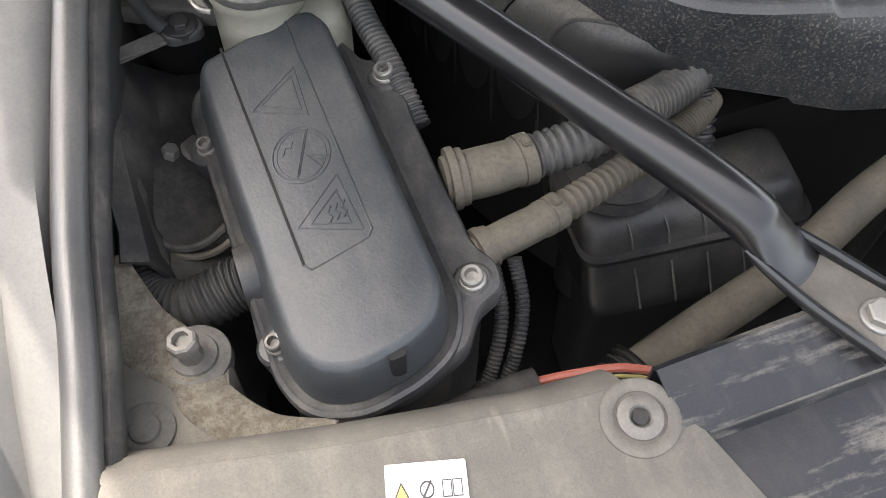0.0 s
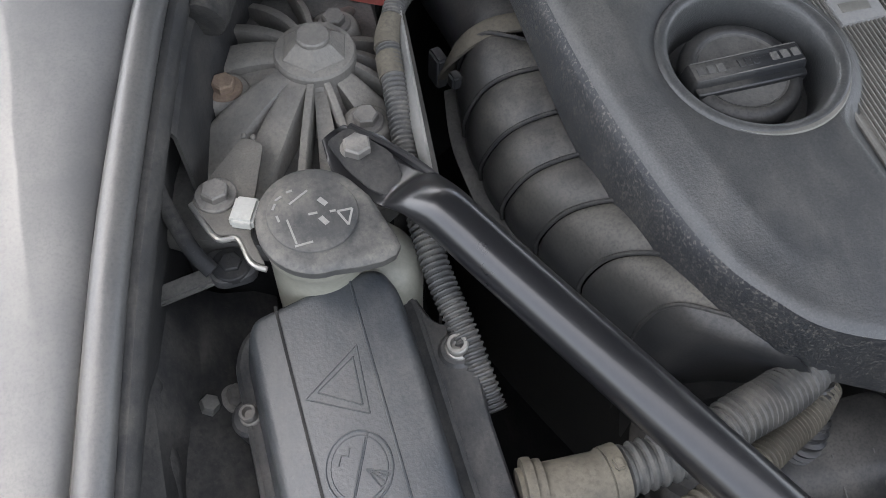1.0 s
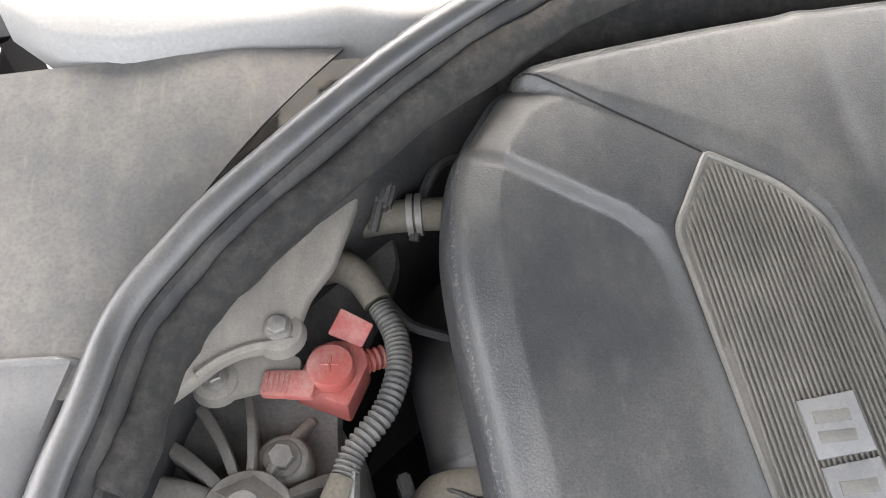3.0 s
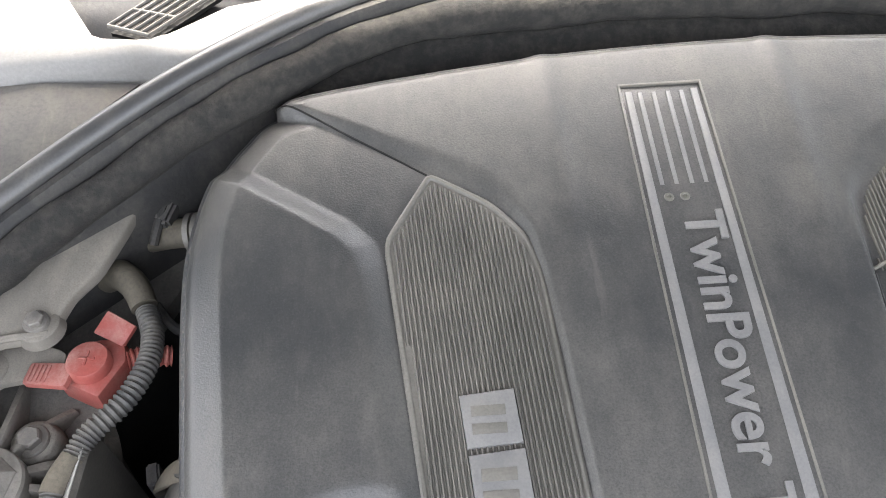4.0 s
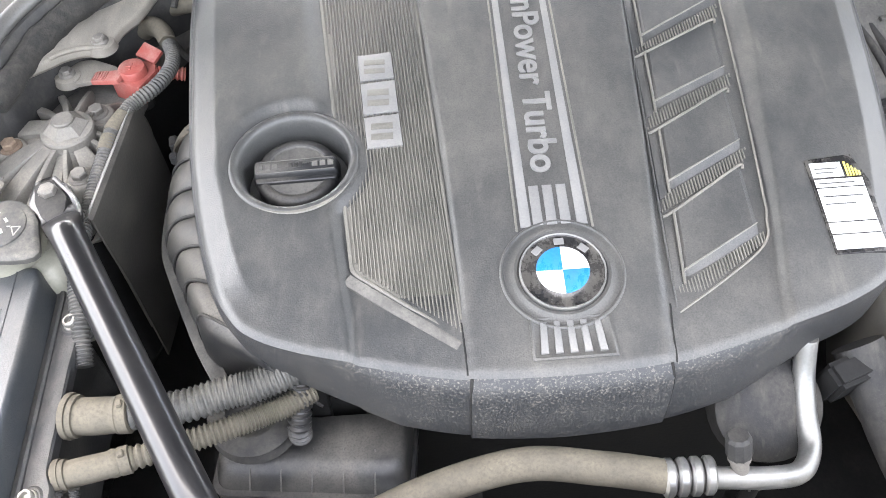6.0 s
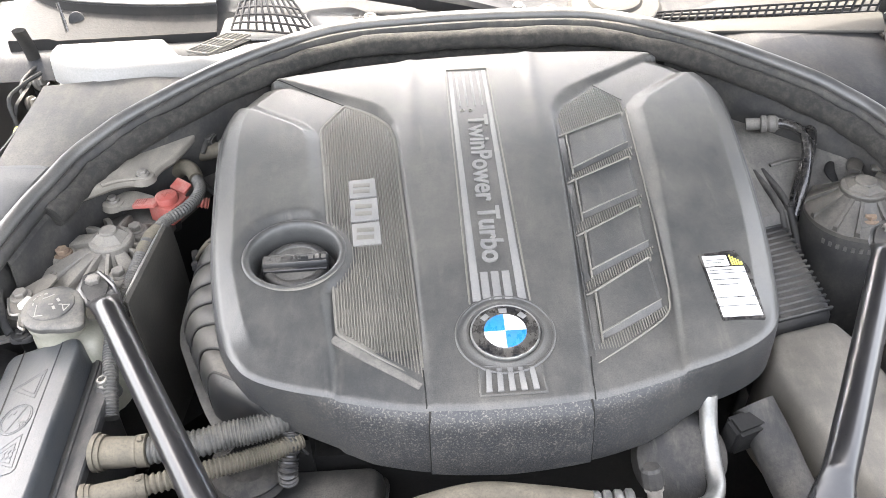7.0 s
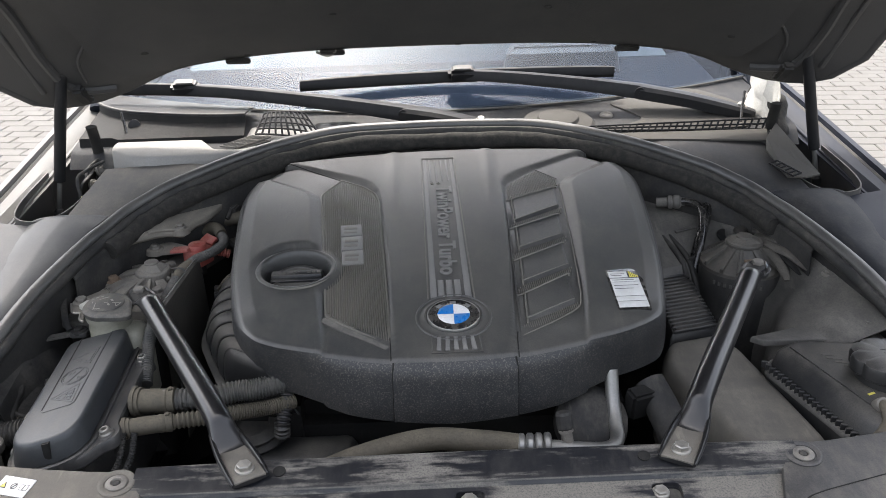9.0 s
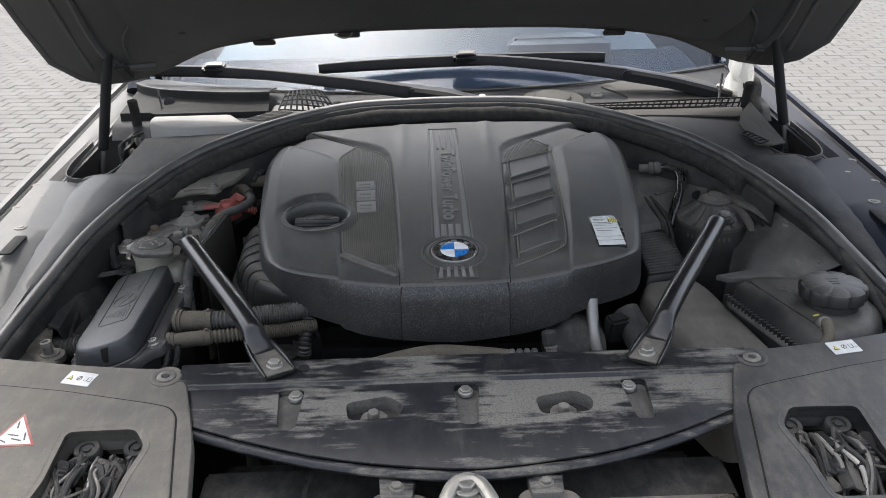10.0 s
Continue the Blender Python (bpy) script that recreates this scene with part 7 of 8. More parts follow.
def coolant_tank():
    ob = thing("coolant_tank", (0.64, -0.40, 0.60), "dusty black coolant expansion tank with a large screw cap", "coolant tank")
    out = rounded([(0.512, -0.300), (0.560, -0.270), (0.66, -0.285), (0.735, -0.315), (0.745, -0.42), (0.705, -0.49), (0.60, -0.525), (0.575, -0.49)], 0.02, 4)
    m = plane_pose(0.848 + 0.02, 0.05)
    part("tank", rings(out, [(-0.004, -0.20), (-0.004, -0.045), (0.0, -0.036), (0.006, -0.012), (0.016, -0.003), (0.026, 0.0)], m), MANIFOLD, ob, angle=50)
    part("seam", rings(inset(out, -0.010), [(0, -0.048), (0.001, -0.042), (0.004, -0.039)], m), DUSTY, ob, "dusty moulded seam")
    for i in range(22):
        a = Vector((0.512, -0.300)).lerp(Vector((0.578, -0.495)), i / 21)
        part("seam_tooth", block((0.010, 0.0045, 0.012), m @ pose(a.x - 0.004, a.y, -0.036, 0, 0, -18), 0.001, 1), MANIFOLD, ob)
    c = m @ Vector((0.655, -0.398, 0.002))
    part("neck", turned([(0.046, -0.01), (0.045, 0.012), (0.050, 0.014), (0.050, 0.018)], Matrix.Translation(c), 36), MANIFOLD, ob)
    cap = bmesh.new()
    prof = [(0.052, 0.010), (0.056, 0.013), (0.057, 0.028), (0.055, 0.034), (0.049, 0.0375), (0.020, 0.0395), (0.012, 0.039)]
    def lobe(r, j):
        return r * (1 - 0.085 * max(0.0, math.cos(2 * math.pi * j / 8)) ** 3 * (r > 0.048))
    loft(cap, [[c + Vector((lobe(r, j) * math.cos(2 * math.pi * j / 72), lobe(r, j) * math.sin(2 * math.pi * j / 72), z)) for j in range(72)] for r, z in prof])
    part("cap", cap, MANIFOLD, ob, "large ribbed black screw cap", angle=30)
    for k in range(3):
        part("cap_mark", block((0.022 - 0.004 * k, 0.003, 0.001), Matrix.Translation(c + Vector((0.0, 0.012 - 0.010 * k, 0.0392))), 0.0003, 1), MANIFOLD, ob)
    for x, y, l in ((0.580, -0.335, 0.020), (0.586, -0.345, 0.024), (0.592, -0.356, 0.018), (0.598, -0.366, 0.012)):
        part("tank_mark", block((l, 0.004, 0.0015), m @ pose(x + 0.012, y, 0.0003, 0, 0, -15), 0.0003, 1), DUSTY, ob, "worn moulded mark")
    part("tank_mark", block((0.012, 0.004, 0.0012), m @ pose(0.612, -0.440, 0.0010, 0, 0, 20), 0.0003, 1), YELLOW, ob, "small yellow paint mark")
    part("outlet", sweep(curve([m @ Vector((0.612, -0.462, -0.01)), m @ Vector((0.612, -0.482, 0.008)), m @ Vector((0.606, -0.505, -0.008)), m @ Vector((0.57, -0.525, -0.022)), m @ Vector((0.50, -0.535, -0.028))], 24), 0.0095, 14), HOSE, ob, "dusty outlet hose")
    part("outlet_collar", turned([(0.011, -0.01), (0.0125, -0.006), (0.0125, 0.008), (0.011, 0.012)], facing(m @ Vector((0.612, -0.470, 0.0)), (0, -0.6, 0.6)), 18), GREYBOLT, ob)
    part("top_hose", sweep(curve([(0.745, -0.44, 0.83), (0.735, -0.36, 0.860), (0.728, -0.28, 0.885), (0.742, -0.20, 0.90), (0.735, -0.13, 0.89)], 24), 0.011, 12), DARK, ob)
    return ob


def right_apron():
    ob = thing("wing_liner", (0.66, -0.15, 0.60), "dusty sculpted sheet metal inner wing behind the coolant tank", "inner wing")
    rows = []
    for i in range(25):
        f = i / 24
        y = 0.04 - 0.32 * f
        x0 = seal_at(min(y, 0.0), 1).x - 0.012
        w = 0.02 * math.sin(f * 9)
        k = 0.40 + 0.60 * max(0.0, min(1.0, (-0.07 - y) / 0.15))
        rows.append([(x0 + 0.004, y, 0.905 - 0.035 * f), (x0 - 0.03 * k, y, 0.888 - 0.035 * f + 0.3 * w), (x0 - 0.07 * k, y - 0.01, 0.862 - 0.02 * f + 0.5 * w), (x0 - 0.12 * k, y - 0.02, 0.838 - 0.015 * f - 0.4 * w), (x0 - 0.17 * k, y - 0.03, 0.815 - 0.02 * f), (x0 - 0.20 * k, y - 0.03, 0.70), (x0 - 0.20 * k, y - 0.03, 0.55)])
    part("sheet", grid(rows, 0.003), DUSTY, ob, angle=60)
    part("brace_strip", sweep(curve([(0.715, -0.02, 0.905), (0.705, -0.075, 0.890), (0.690, -0.105, 0.876)], 10), 0.011, 8, flat=0.3), DUSTY, ob)
    part("brace_strip", sweep(curve([(0.690, -0.105, 0.878), (0.725, -0.115, 0.888), (0.745, -0.125, 0.895)], 10), 0.010, 8, flat=0.3), DUSTY, ob)
    bolt(ob, (0.690, -0.105, 0.880), 0.008, 0.006, GREYBOLT, washer=1.6)
    part("oval_plug", turned([(0.040, -0.01), (0.038, 0.002), (0.030, 0.008), (0.012, 0.010)], facing((0.715, -0.19, 0.862), (-0.5, -0.2, 1)), 32), DUSTY, ob, "round dusty plug")
    part("ledge", slab(rounded([(0.50, -0.245), (0.60, -0.215), (0.72, -0.25), (0.72, -0.275), (0.60, -0.262), (0.52, -0.262)], 0.006, 2), 0.828, 0.838, 0.003), DUSTY, ob, "dusty ledge")
    for i in range(5):
        part("clip", block((0.012, 0.010, 0.014), pose(0.695 + 0.012 * (i % 3), -0.255 + 0.010 * (i // 3), 0.856, 10 * i, 0, 30 * i), 0.002), GREYBOLT, ob)
    return ob


def right_lines():
    ob = thing("fuel_lines", (0.50, 0.15, 0.70), "black fuel hoses and quick connectors behind the engine", "hoses")
    part("connector", turned([(0.015, -0.045), (0.017, -0.03), (0.014, -0.028), (0.016, -0.01), (0.016, 0.02), (0.022, 0.022), (0.022, 0.028), (0.016, 0.030)], facing((0.500, 0.279, 0.922), (1, -0.12, 0.05)), 24), DARK, ob, "black ribbed connector")
    part("hose", sweep(curve([(0.500, 0.279, 0.922), (0.53, 0.274, 0.924), (0.553, 0.25, 0.924), (0.556, 0.20, 0.918), (0.540, 0.14, 0.90), (0.515, 0.09, 0.87), (0.49, 0.05, 0.82)], 34), 0.0105, 12), GLOSS, ob)
    part("pale_connector", turned([(0.010, -0.034), (0.010, -0.012), (0.0145, -0.010), (0.0145, -0.003), (0.012, -0.001), (0.0145, 0.003), (0.0145, 0.012), (0.010, 0.016), (0.007, 0.026)], facing((0.483, 0.185, 0.916), (1, -0.25, 0.1)), 20), DUSTY, ob, "pale plastic quick connector", angle=25)
    part("hose", sweep(curve([(0.483, 0.185, 0.916), (0.510, 0.172, 0.920), (0.528, 0.145, 0.916), (0.522, 0.10, 0.892), (0.505, 0.06, 0.855), (0.485, 0.03, 0.80)], 34), 0.0080, 12), GLOSS, ob)
    for x in (0.44, 0.455):
        part("pipe", sweep(curve([(x - 0.02, 0.20, 0.88), (x + 0.01, 0.12, 0.862), (x + 0.03, 0.05, 0.84), (x + 0.04, 0.0, 0.78)], 20), 0.006, 10), DARK, ob)
    part("hose_clip", block((0.036, 0.010, 0.016), pose(0.497, 0.055, 0.842, 0, 0, 20), 0.003), DARK, ob)
    part("drop_hose", sweep(curve([(0.488, 0.04, 0.81), (0.47, 0.02, 0.74), (0.46, 0.0, 0.60), (0.45, 0.0, 0.35)], 14), 0.012, 10), DARK, ob)
    return ob


strut_brace((-0.546, -0.107, 0.904), (-0.288, -0.567, 0.861), "glossy black tubular brace bolted to the strut tower")
strut_brace((0.556, -0.108, 0.912), (0.293, -0.565, 0.861), "glossy black tubular brace beside the coolant tank")
front_panel()
lower_front()
lamp_carrier(-1, TAN, "tan dusty plastic headlamp cover with white labels")
lamp_carrier(1, CARRIER, "grey dusty plastic headlamp cover with a white label")
latch_mechanism(-1)
latch_mechanism(1)
control_box()
hose_pair()
shelf(-1)
shelf(1)
strut_tower(-1, 1)
strut_tower_plain()
jump_terminal()
main_cable()
bulkhead_pipe()
heat_plate()
washer_filler()
wing_bracket()
wing_tray()
inner_wing_clutter()
side_wires()
intake_housing()
filter_box()
front_hose()
ac_pipe()
air_duct()
coolant_tank()
right_apron()
right_lines()


# ---- hood ----
def hood_z(x, y):
    d = 0.47 - y
    rear = float(ease(np.array(y), 0.20, 0.42))
    fall = (0.03 + 0.085 * rear) * (abs(x) / 0.87) ** 3 + 0.03 * rear * float(ease(np.array(abs(x)), 0.55, 0.75))
    return 1.203 + 0.52 * d + 0.32 * d * d - fall


def hood_pt(x, y, off=0.0):
    """A point of the hood, whose rear edge bows forward in the middle."""
    bow = max(0.0, 1 - (x / 0.6) ** 2) * float(ease(np.array(y), 0.28, 0.45))
    return Vector((x, y - 0.030 * bow, hood_z(x, y) + 0.006 * bow + off))


def hood():
    ob = thing("hood", (0, 0.45, 1.10), "open dark car hood with black felt lining underneath", "hood")
    ys = [0.470, 0.462, 0.445, 0.42, 0.38, 0.33, 0.27, 0.20, 0.10, 0.0, -0.1, -0.2, -0.3, -0.36, -0.40, -0.42]
    wid = [0.70, 0.765, 0.81, 0.842, 0.880, 0.925, 0.944, 0.950, 0.950, 0.945, 0.93, 0.91, 0.87, 0.83, 0.75, 0.66]
    def sheet(off, scale):
        rows = []
        for y, w in zip(ys, wid):
            row = []
            for i in range(41):
                x = (i / 20 - 1) * w * scale
                row.append(hood_pt(x, y, off))
            rows.append(row)
        return rows
    part("outer_skin", grid(sheet(0.022, 1.0), 0.003), WING, ob, "dark painted outer skin")
    rows = sheet(0.0, 0.985)
    part("inner_frame", grid(rows, 0.003), HOODIN, ob, "dark inner frame")
    edge = [Vector(r[0]) for r in rows][::-1] + [Vector(p) for p in rows[0][1:-1]] + [Vector(r[-1]) for r in rows]
    part("rim", sweep([p + Vector((0, 0, 0.010)) for p in edge], 0.013, 10, flat=0.9), HOODIN, ob, "folded rim")
    ln = []
    for y, w in zip([0.40, 0.37, 0.30, 0.2, 0.1, 0.0, -0.1, -0.2, -0.3, -0.35], [0.60, 0.66, 0.70, 0.71, 0.71, 0.70, 0.69, 0.67, 0.62, 0.56]):
        ln.append([hood_pt((i / 16 - 1) * w, y, -0.014 - 0.004 * noise.noise(Vector((i * 0.4, y * 9, 0)))) for i in range(33)])
    part("felt_lining", grid(ln, 0.010), HOODIN, ob, "black felt lining")
    for s in (-1, 1):
        q = [Vector((s * w, y, hood_z(w, y) - 0.006)) for w, y in ((0.70, 0.415), (0.775, 0.37), (0.80, 0.30), (0.80, 0.2), (0.79, 0.0), (0.76, -0.2))]
        part("pressed_rib", sweep(curve(q, 40), 0.010, 8), HOODIN, ob)
        q = [Vector((s * w, y, hood_z(w, y) - 0.004)) for w, y in ((0.745, 0.37), (0.735, 0.32), (0.69, 0.27), (0.70, 0.20), (0.735, 0.12))]
        part("cable", sweep(curve(q, 30), 0.004, 8), HOODIN, ob, "thin cable under the hood")
        part("hinge_block", block((0.030, 0.07, 0.020), pose(0.765 * s, 0.385, hood_z(0.765, 0.385) - 0.012, -36, 0, 0), 0.006), DARK, ob)
        part("hinge_arm", sweep(curve([(0.765 * s, 0.40, 1.06), (0.775 * s, 0.44, 1.01), (0.78 * s, 0.46, 0.96), (0.78 * s, 0.48, 0.90)], 14), 0.012, 8, flat=0.4), DARK, ob, "dark hinge arm")
    for y, w, r in ((0.445, 0.66, 0.005), (0.418, 0.60, 0.007)):
        q = [Vector((w * (i / 20 - 1), y - 0.05 * abs(i / 20 - 1) ** 6, 0)) for i in range(41)]
        part("pressed_rib", sweep([hood_pt(p.x, p.y, -0.003) for p in q], r, 8, flat=0.7), HOODIN, ob)
    for x, y in ((-0.40, 0.405), (0.05, 0.41), (0.34, 0.40), (-0.60, 0.33), (0.62, 0.33), (-0.2, 0.25), (0.22, 0.25)):
        part("lining_plug", turned([(0.013, -0.004), (0.012, 0.003), (0.006, 0.005)], facing(hood_pt(x, y, -0.015), (0, 0.5, -1)), 18), DARK, ob)
    for s in (-1, 1):
        for q in (((0.60, 0.40), (0.64, 0.34), (0.66, 0.26), (0.655, 0.15), (0.64, 0.0)), ((0.835, 0.36), (0.845, 0.28), (0.845, 0.18), (0.835, 0.0))):
            part("pressed_rib", sweep(curve([Vector((s * x, y, hood_z(x, y) - 0.004)) for x, y in q], 30), 0.007, 8, flat=0.7), HOODIN, ob)
    for x in (-0.435, -0.225, 0.43):
        part("rear_clip", block((0.055, 0.014, 0.012), Matrix.Translation(hood_pt(x, 0.466, -0.010)) @ Matrix.Rotation(radians(-36), 4, "X"), 0.003), DARK, ob, "black edge clip")
    part("washer_jet", sweep(curve([hood_pt(-0.26, 0.462, -0.008), hood_pt(-0.235, 0.464, -0.018), hood_pt(-0.215, 0.462, -0.008)], 8), 0.003, 8), STEEL, ob)
    ob.matrix_basis = Matrix.Translation((0, -0.002, 0.001)) @ ob.matrix_basis
    return ob


def gas_strut(side, low, top, label):
    low, top = Vector(low), Vector(top)
    ob = thing("gas_strut", low, label, "gas strut", "hood struts")
    d = top - low
    part("rod", sweep([low, low + d * 0.45], 0.0055, 12), CHROME, ob, "thin bright rod")
    part("cylinder", sweep([low + d * 0.24, low + d * 0.25, low + d * 0.98], lambda s: 0.0125 if s > 0.02 else 0.009, 16), WIPER, ob, "black cylinder")
    part("socket", turned([(0.009, -0.012), (0.011, -0.004), (0.011, 0.008), (0.006, 0.014)], facing(low, d), 14), DARK, ob)
    part("socket", turned([(0.012, -0.014), (0.013, 0.0), (0.010, 0.016), (0.006, 0.02)], facing(top, d), 14), DARK, ob)
    return ob


# ---- cowl and windscreen ----
def glass_base(x):
    """Where the lower edge of the windscreen runs."""
    return 0.575 + 0.35 * x * x


def cowl():
    ob = thing("windscreen_cowl", (0, 0.5, 0.90), "dark grey moulded plastic cowl below the windscreen, partly sunlit", "cowl")
    rows = []
    for i in range(41):
        x = -0.84 + 1.68 * i / 40
        yb = glass_base(x)
        rows.append([(x, 0.405 + 0.02 * abs(x), 0.955), (x, 0.425 + 0.02 * abs(x), 0.980), (x, 0.455, 0.990), (x, 0.50, 0.997), (x, min(0.56, yb - 0.03), 1.003), (x, yb - 0.012, 1.012), (x, yb, 1.016), (x, yb + 0.03, 1.020)])
    part("tray", grid(rows, 0.003), COWL, ob, angle=60)
    base = [Vector((x, glass_base(x) + 0.004, 1.021)) for x in [-0.84 + 1.68 * i / 30 for i in range(31)]]
    part("glass_edge_trim", sweep(base, 0.0045, 8, flat=0.6), COWLTOP, ob, "pale edge trim along the glass")
    # beige sheet over the dark tray, painting its sunlit part towards the pivot
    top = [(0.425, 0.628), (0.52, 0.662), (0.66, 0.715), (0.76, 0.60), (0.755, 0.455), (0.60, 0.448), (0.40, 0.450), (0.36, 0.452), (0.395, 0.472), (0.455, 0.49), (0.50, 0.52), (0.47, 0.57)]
    part("sunlit_patch", slab(rounded(top, 0.05, 6), -0.004, 0.002, 0.001, plane_pose(0.9345, 0.126)), COWLTOP, ob, "dusty beige sheet painting the sunlit part of the cowl")
    part("round_cover", turned([(0.088, -0.03), (0.087, 0.004), (0.080, 0.012), (0.060, 0.015), (0.050, 0.016), (0.046, 0.022), (0.040, 0.024), (0.012, 0.025)], pose(0.288, 0.500, 0.998, 7), 48), COWLTOP, ob, "round cover, beige for the sun on it", angle=25)
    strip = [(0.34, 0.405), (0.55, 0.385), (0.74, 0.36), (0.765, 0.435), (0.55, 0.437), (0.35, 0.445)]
    part("front_strip", slab(rounded(strip, 0.01, 3), 0, 0.004, 0.001, plane_pose(0.966, 0.05)), COWLTOP, ob, "strip in front of the mesh, pale for the sun on it")
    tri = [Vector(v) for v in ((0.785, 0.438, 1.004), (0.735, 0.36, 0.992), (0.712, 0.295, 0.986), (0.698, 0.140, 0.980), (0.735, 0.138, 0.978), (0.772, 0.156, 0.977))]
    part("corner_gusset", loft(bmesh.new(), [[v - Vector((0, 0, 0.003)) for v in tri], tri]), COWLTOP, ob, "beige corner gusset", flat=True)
    # left ledge, dark wall and upper shelf
    rows = []
    for i in range(48):
        x = -0.735 + 0.475 * i / 47
        seal = min((p for p in SEAL if p.y > 0.1), key=lambda p: abs(p.x - x)).y
        front = max(float(np.interp(x, [-0.735, -0.686, -0.63, -0.585, -0.54, -0.45, -0.41, -0.26], [0.415, 0.366, 0.350, 0.355, 0.360, 0.362, 0.352, 0.352])), seal + 0.012)
        back = max(float(np.interp(x, [-0.735, -0.545, -0.50, -0.455, -0.43, -0.38, -0.30], [0.464, 0.464, 0.385, 0.378, 0.385, 0.42, 0.435])), front + 0.010)
        rows.append([(x, back, 1.003), (x, (back + front) / 2, 1.0045), (x, front + 0.006, 1.002), (x, front, 0.998), (x, front - 0.003, 0.985), (x, front - 0.005, 0.958)])
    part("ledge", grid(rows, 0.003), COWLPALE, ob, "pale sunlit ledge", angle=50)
    sh = curve([(-0.825, 0.640, 1.054), (-0.79, 0.600, 1.053), (-0.73, 0.556, 1.053), (-0.63, 0.528, 1.051), (-0.53, 0.514, 1.049), (-0.447, 0.514, 1.048)], 30)
    rows = []
    for p in sh:
        yb = max(p.y + 0.04, glass_base(p.x) - 0.005)
        rows.append([Vector((p.x, yb, 1.030)), p.lerp(Vector((p.x, yb, 1.03)), 0.5) + Vector((0, 0, 0.004)), p + Vector((0, 0.004, 0.001)), p, p + Vector((0, -0.003, -0.005))])
    # the overhang's shade is put into this wall's colour
    part("shelf_wall", grid([[p + Vector((0, -0.0025, -0.005)), p + Vector((0, -0.006, -0.020)), Vector((p.x, 0.472, 1.0075 if p.x > -0.74 else 1.012)), Vector((p.x, 0.468, 0.985))] for p in sh], 0.002), DEEP, ob, "wall under the shelf, near-black for the shade there")
    # pale slab laid over the dark tray paints the sunlight behind the mesh
    part("grille_floor", slab(rounded([(-0.445, 0.458), (-0.262, 0.452), (-0.235, 0.485), (-0.245, 0.535), (-0.44, 0.538)], 0.012, 3), 0.0, 0.003, 0.001, plane_pose(0.9345, 0.130)), COWLPALE, ob, "pale slab painting the sunlit floor behind the mesh")
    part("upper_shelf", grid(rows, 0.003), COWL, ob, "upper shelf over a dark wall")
    part("shelf_lip", sweep([p + Vector((0, -0.002, 0.0)) for p in sh], 0.0035, 8, flat=0.8), GRILLE, ob, "black lip of the shelf")
    for x, y, z in ((-0.71, 0.522, 1.026),):
        part("wall_plug", turned([(0.014, -0.006), (0.014, 0.003), (0.008, 0.005), (0.003, 0.004)], facing((x, y, z), (0.2, -1, 0.2)), 20), COWL, ob)
    # moulded foot between dome and wiper
    part("pivot_foot", rings(rounded([(-0.30, 0.55), (-0.20, 0.56), (-0.125, 0.47), (-0.20, 0.452), (-0.25, 0.44)], 0.03, 5), [(0, 0.98), (0, 1.004), (0.006, 1.010), (0.014, 1.012)]), COWL, ob, "moulded foot with small slots")
    # small near-black blocks on the foot paint shaded slots
    for k in range(3):
        for j in range(2):
            part("foot_slot", block((0.012, 0.007, 0.002), pose(-0.190 + 0.017 * k - 0.004 * j, 0.490 + 0.012 * j, 1.0125), 0.0005, 1), DEEP, ob)
    for x, y, z, r in ((0.165, 0.505, 1.001, 0.017), (0.413, 0.548, 1.004, 0.016), (0.797, 0.640, 1.014, 0.016), (-0.167, 0.492, 1.010, 0.013)):
        part("fixing_plug", turned([(r, -0.018), (r, 0.002), (r * 0.85, 0.005), (r * 0.5, 0.005), (r * 0.4, 0.003), (r * 0.25, 0.003)], pose(x, y, z, 8), 24), GREYBOLT, ob, "grey fixing plug")
    part("dome_bolt", turned([(0.016, -0.02), (0.016, 0.004), (0.012, 0.010), (0.006, 0.012)], pose(-0.205, 0.468, 1.008, 10), 20), DARK, ob)
    part("cable_bundle", sweep(curve([(-0.15, 0.462, 1.004), (-0.11, 0.452, 1.012), (-0.06, 0.455, 1.010), (-0.02, 0.462, 1.000)], 16), 0.006, 10), HOSE, ob)
    return ob


def lattice(name, at, corner, u, v, nu, nv, wu, wv, bulge, label, mat=None, floor=False, far=(0, 0, 0)):
    """An open plastic grille of crossing bars, each bar a part."""
    ob = thing(name, at, label, "grille", "cowl grilles")
    corner, u, v, far = Vector(corner), Vector(u), Vector(v), Vector(far)
    nrm = u.cross(v).normalized()
    nrm = nrm if nrm.z > 0 else -nrm
    def pt(a, b):
        return corner + u * a + v * b + far * (a * b) + nrm * (bulge * math.sin(math.pi * max(0, min(1, a))) ** 0.7 * math.sin(math.pi * (0.25 + 0.5 * max(0, min(1, b)))) if bulge else 0)
    if floor:
        q = [pt(a, b) - Vector((0, 0, 0.008)) for a, b in ((0, 0), (1, 0), (1, 1), (0, 1))]
        # solid near-black slab stands in for the shade below the bars
        part("opening_shade", loft(bmesh.new(), [[p - Vector((0, 0, 0.004)) for p in q], q]), DEEP, ob, "near-black slab painting the shade behind the bars")
    for i in range(nu + 1):
        a = i / nu
        part("bar", tube([pt(a, j / 8) for j in range(9)], lambda s: wu, lambda s: 0.0022, 8), mat or WIPER, ob)
    for j in range(nv + 1):
        b = j / nv
        part("cross_bar", tube([pt(i / 12, b) for i in range(13)], lambda s: wv, lambda s: 0.0022, 8), mat or WIPER, ob)
    return ob


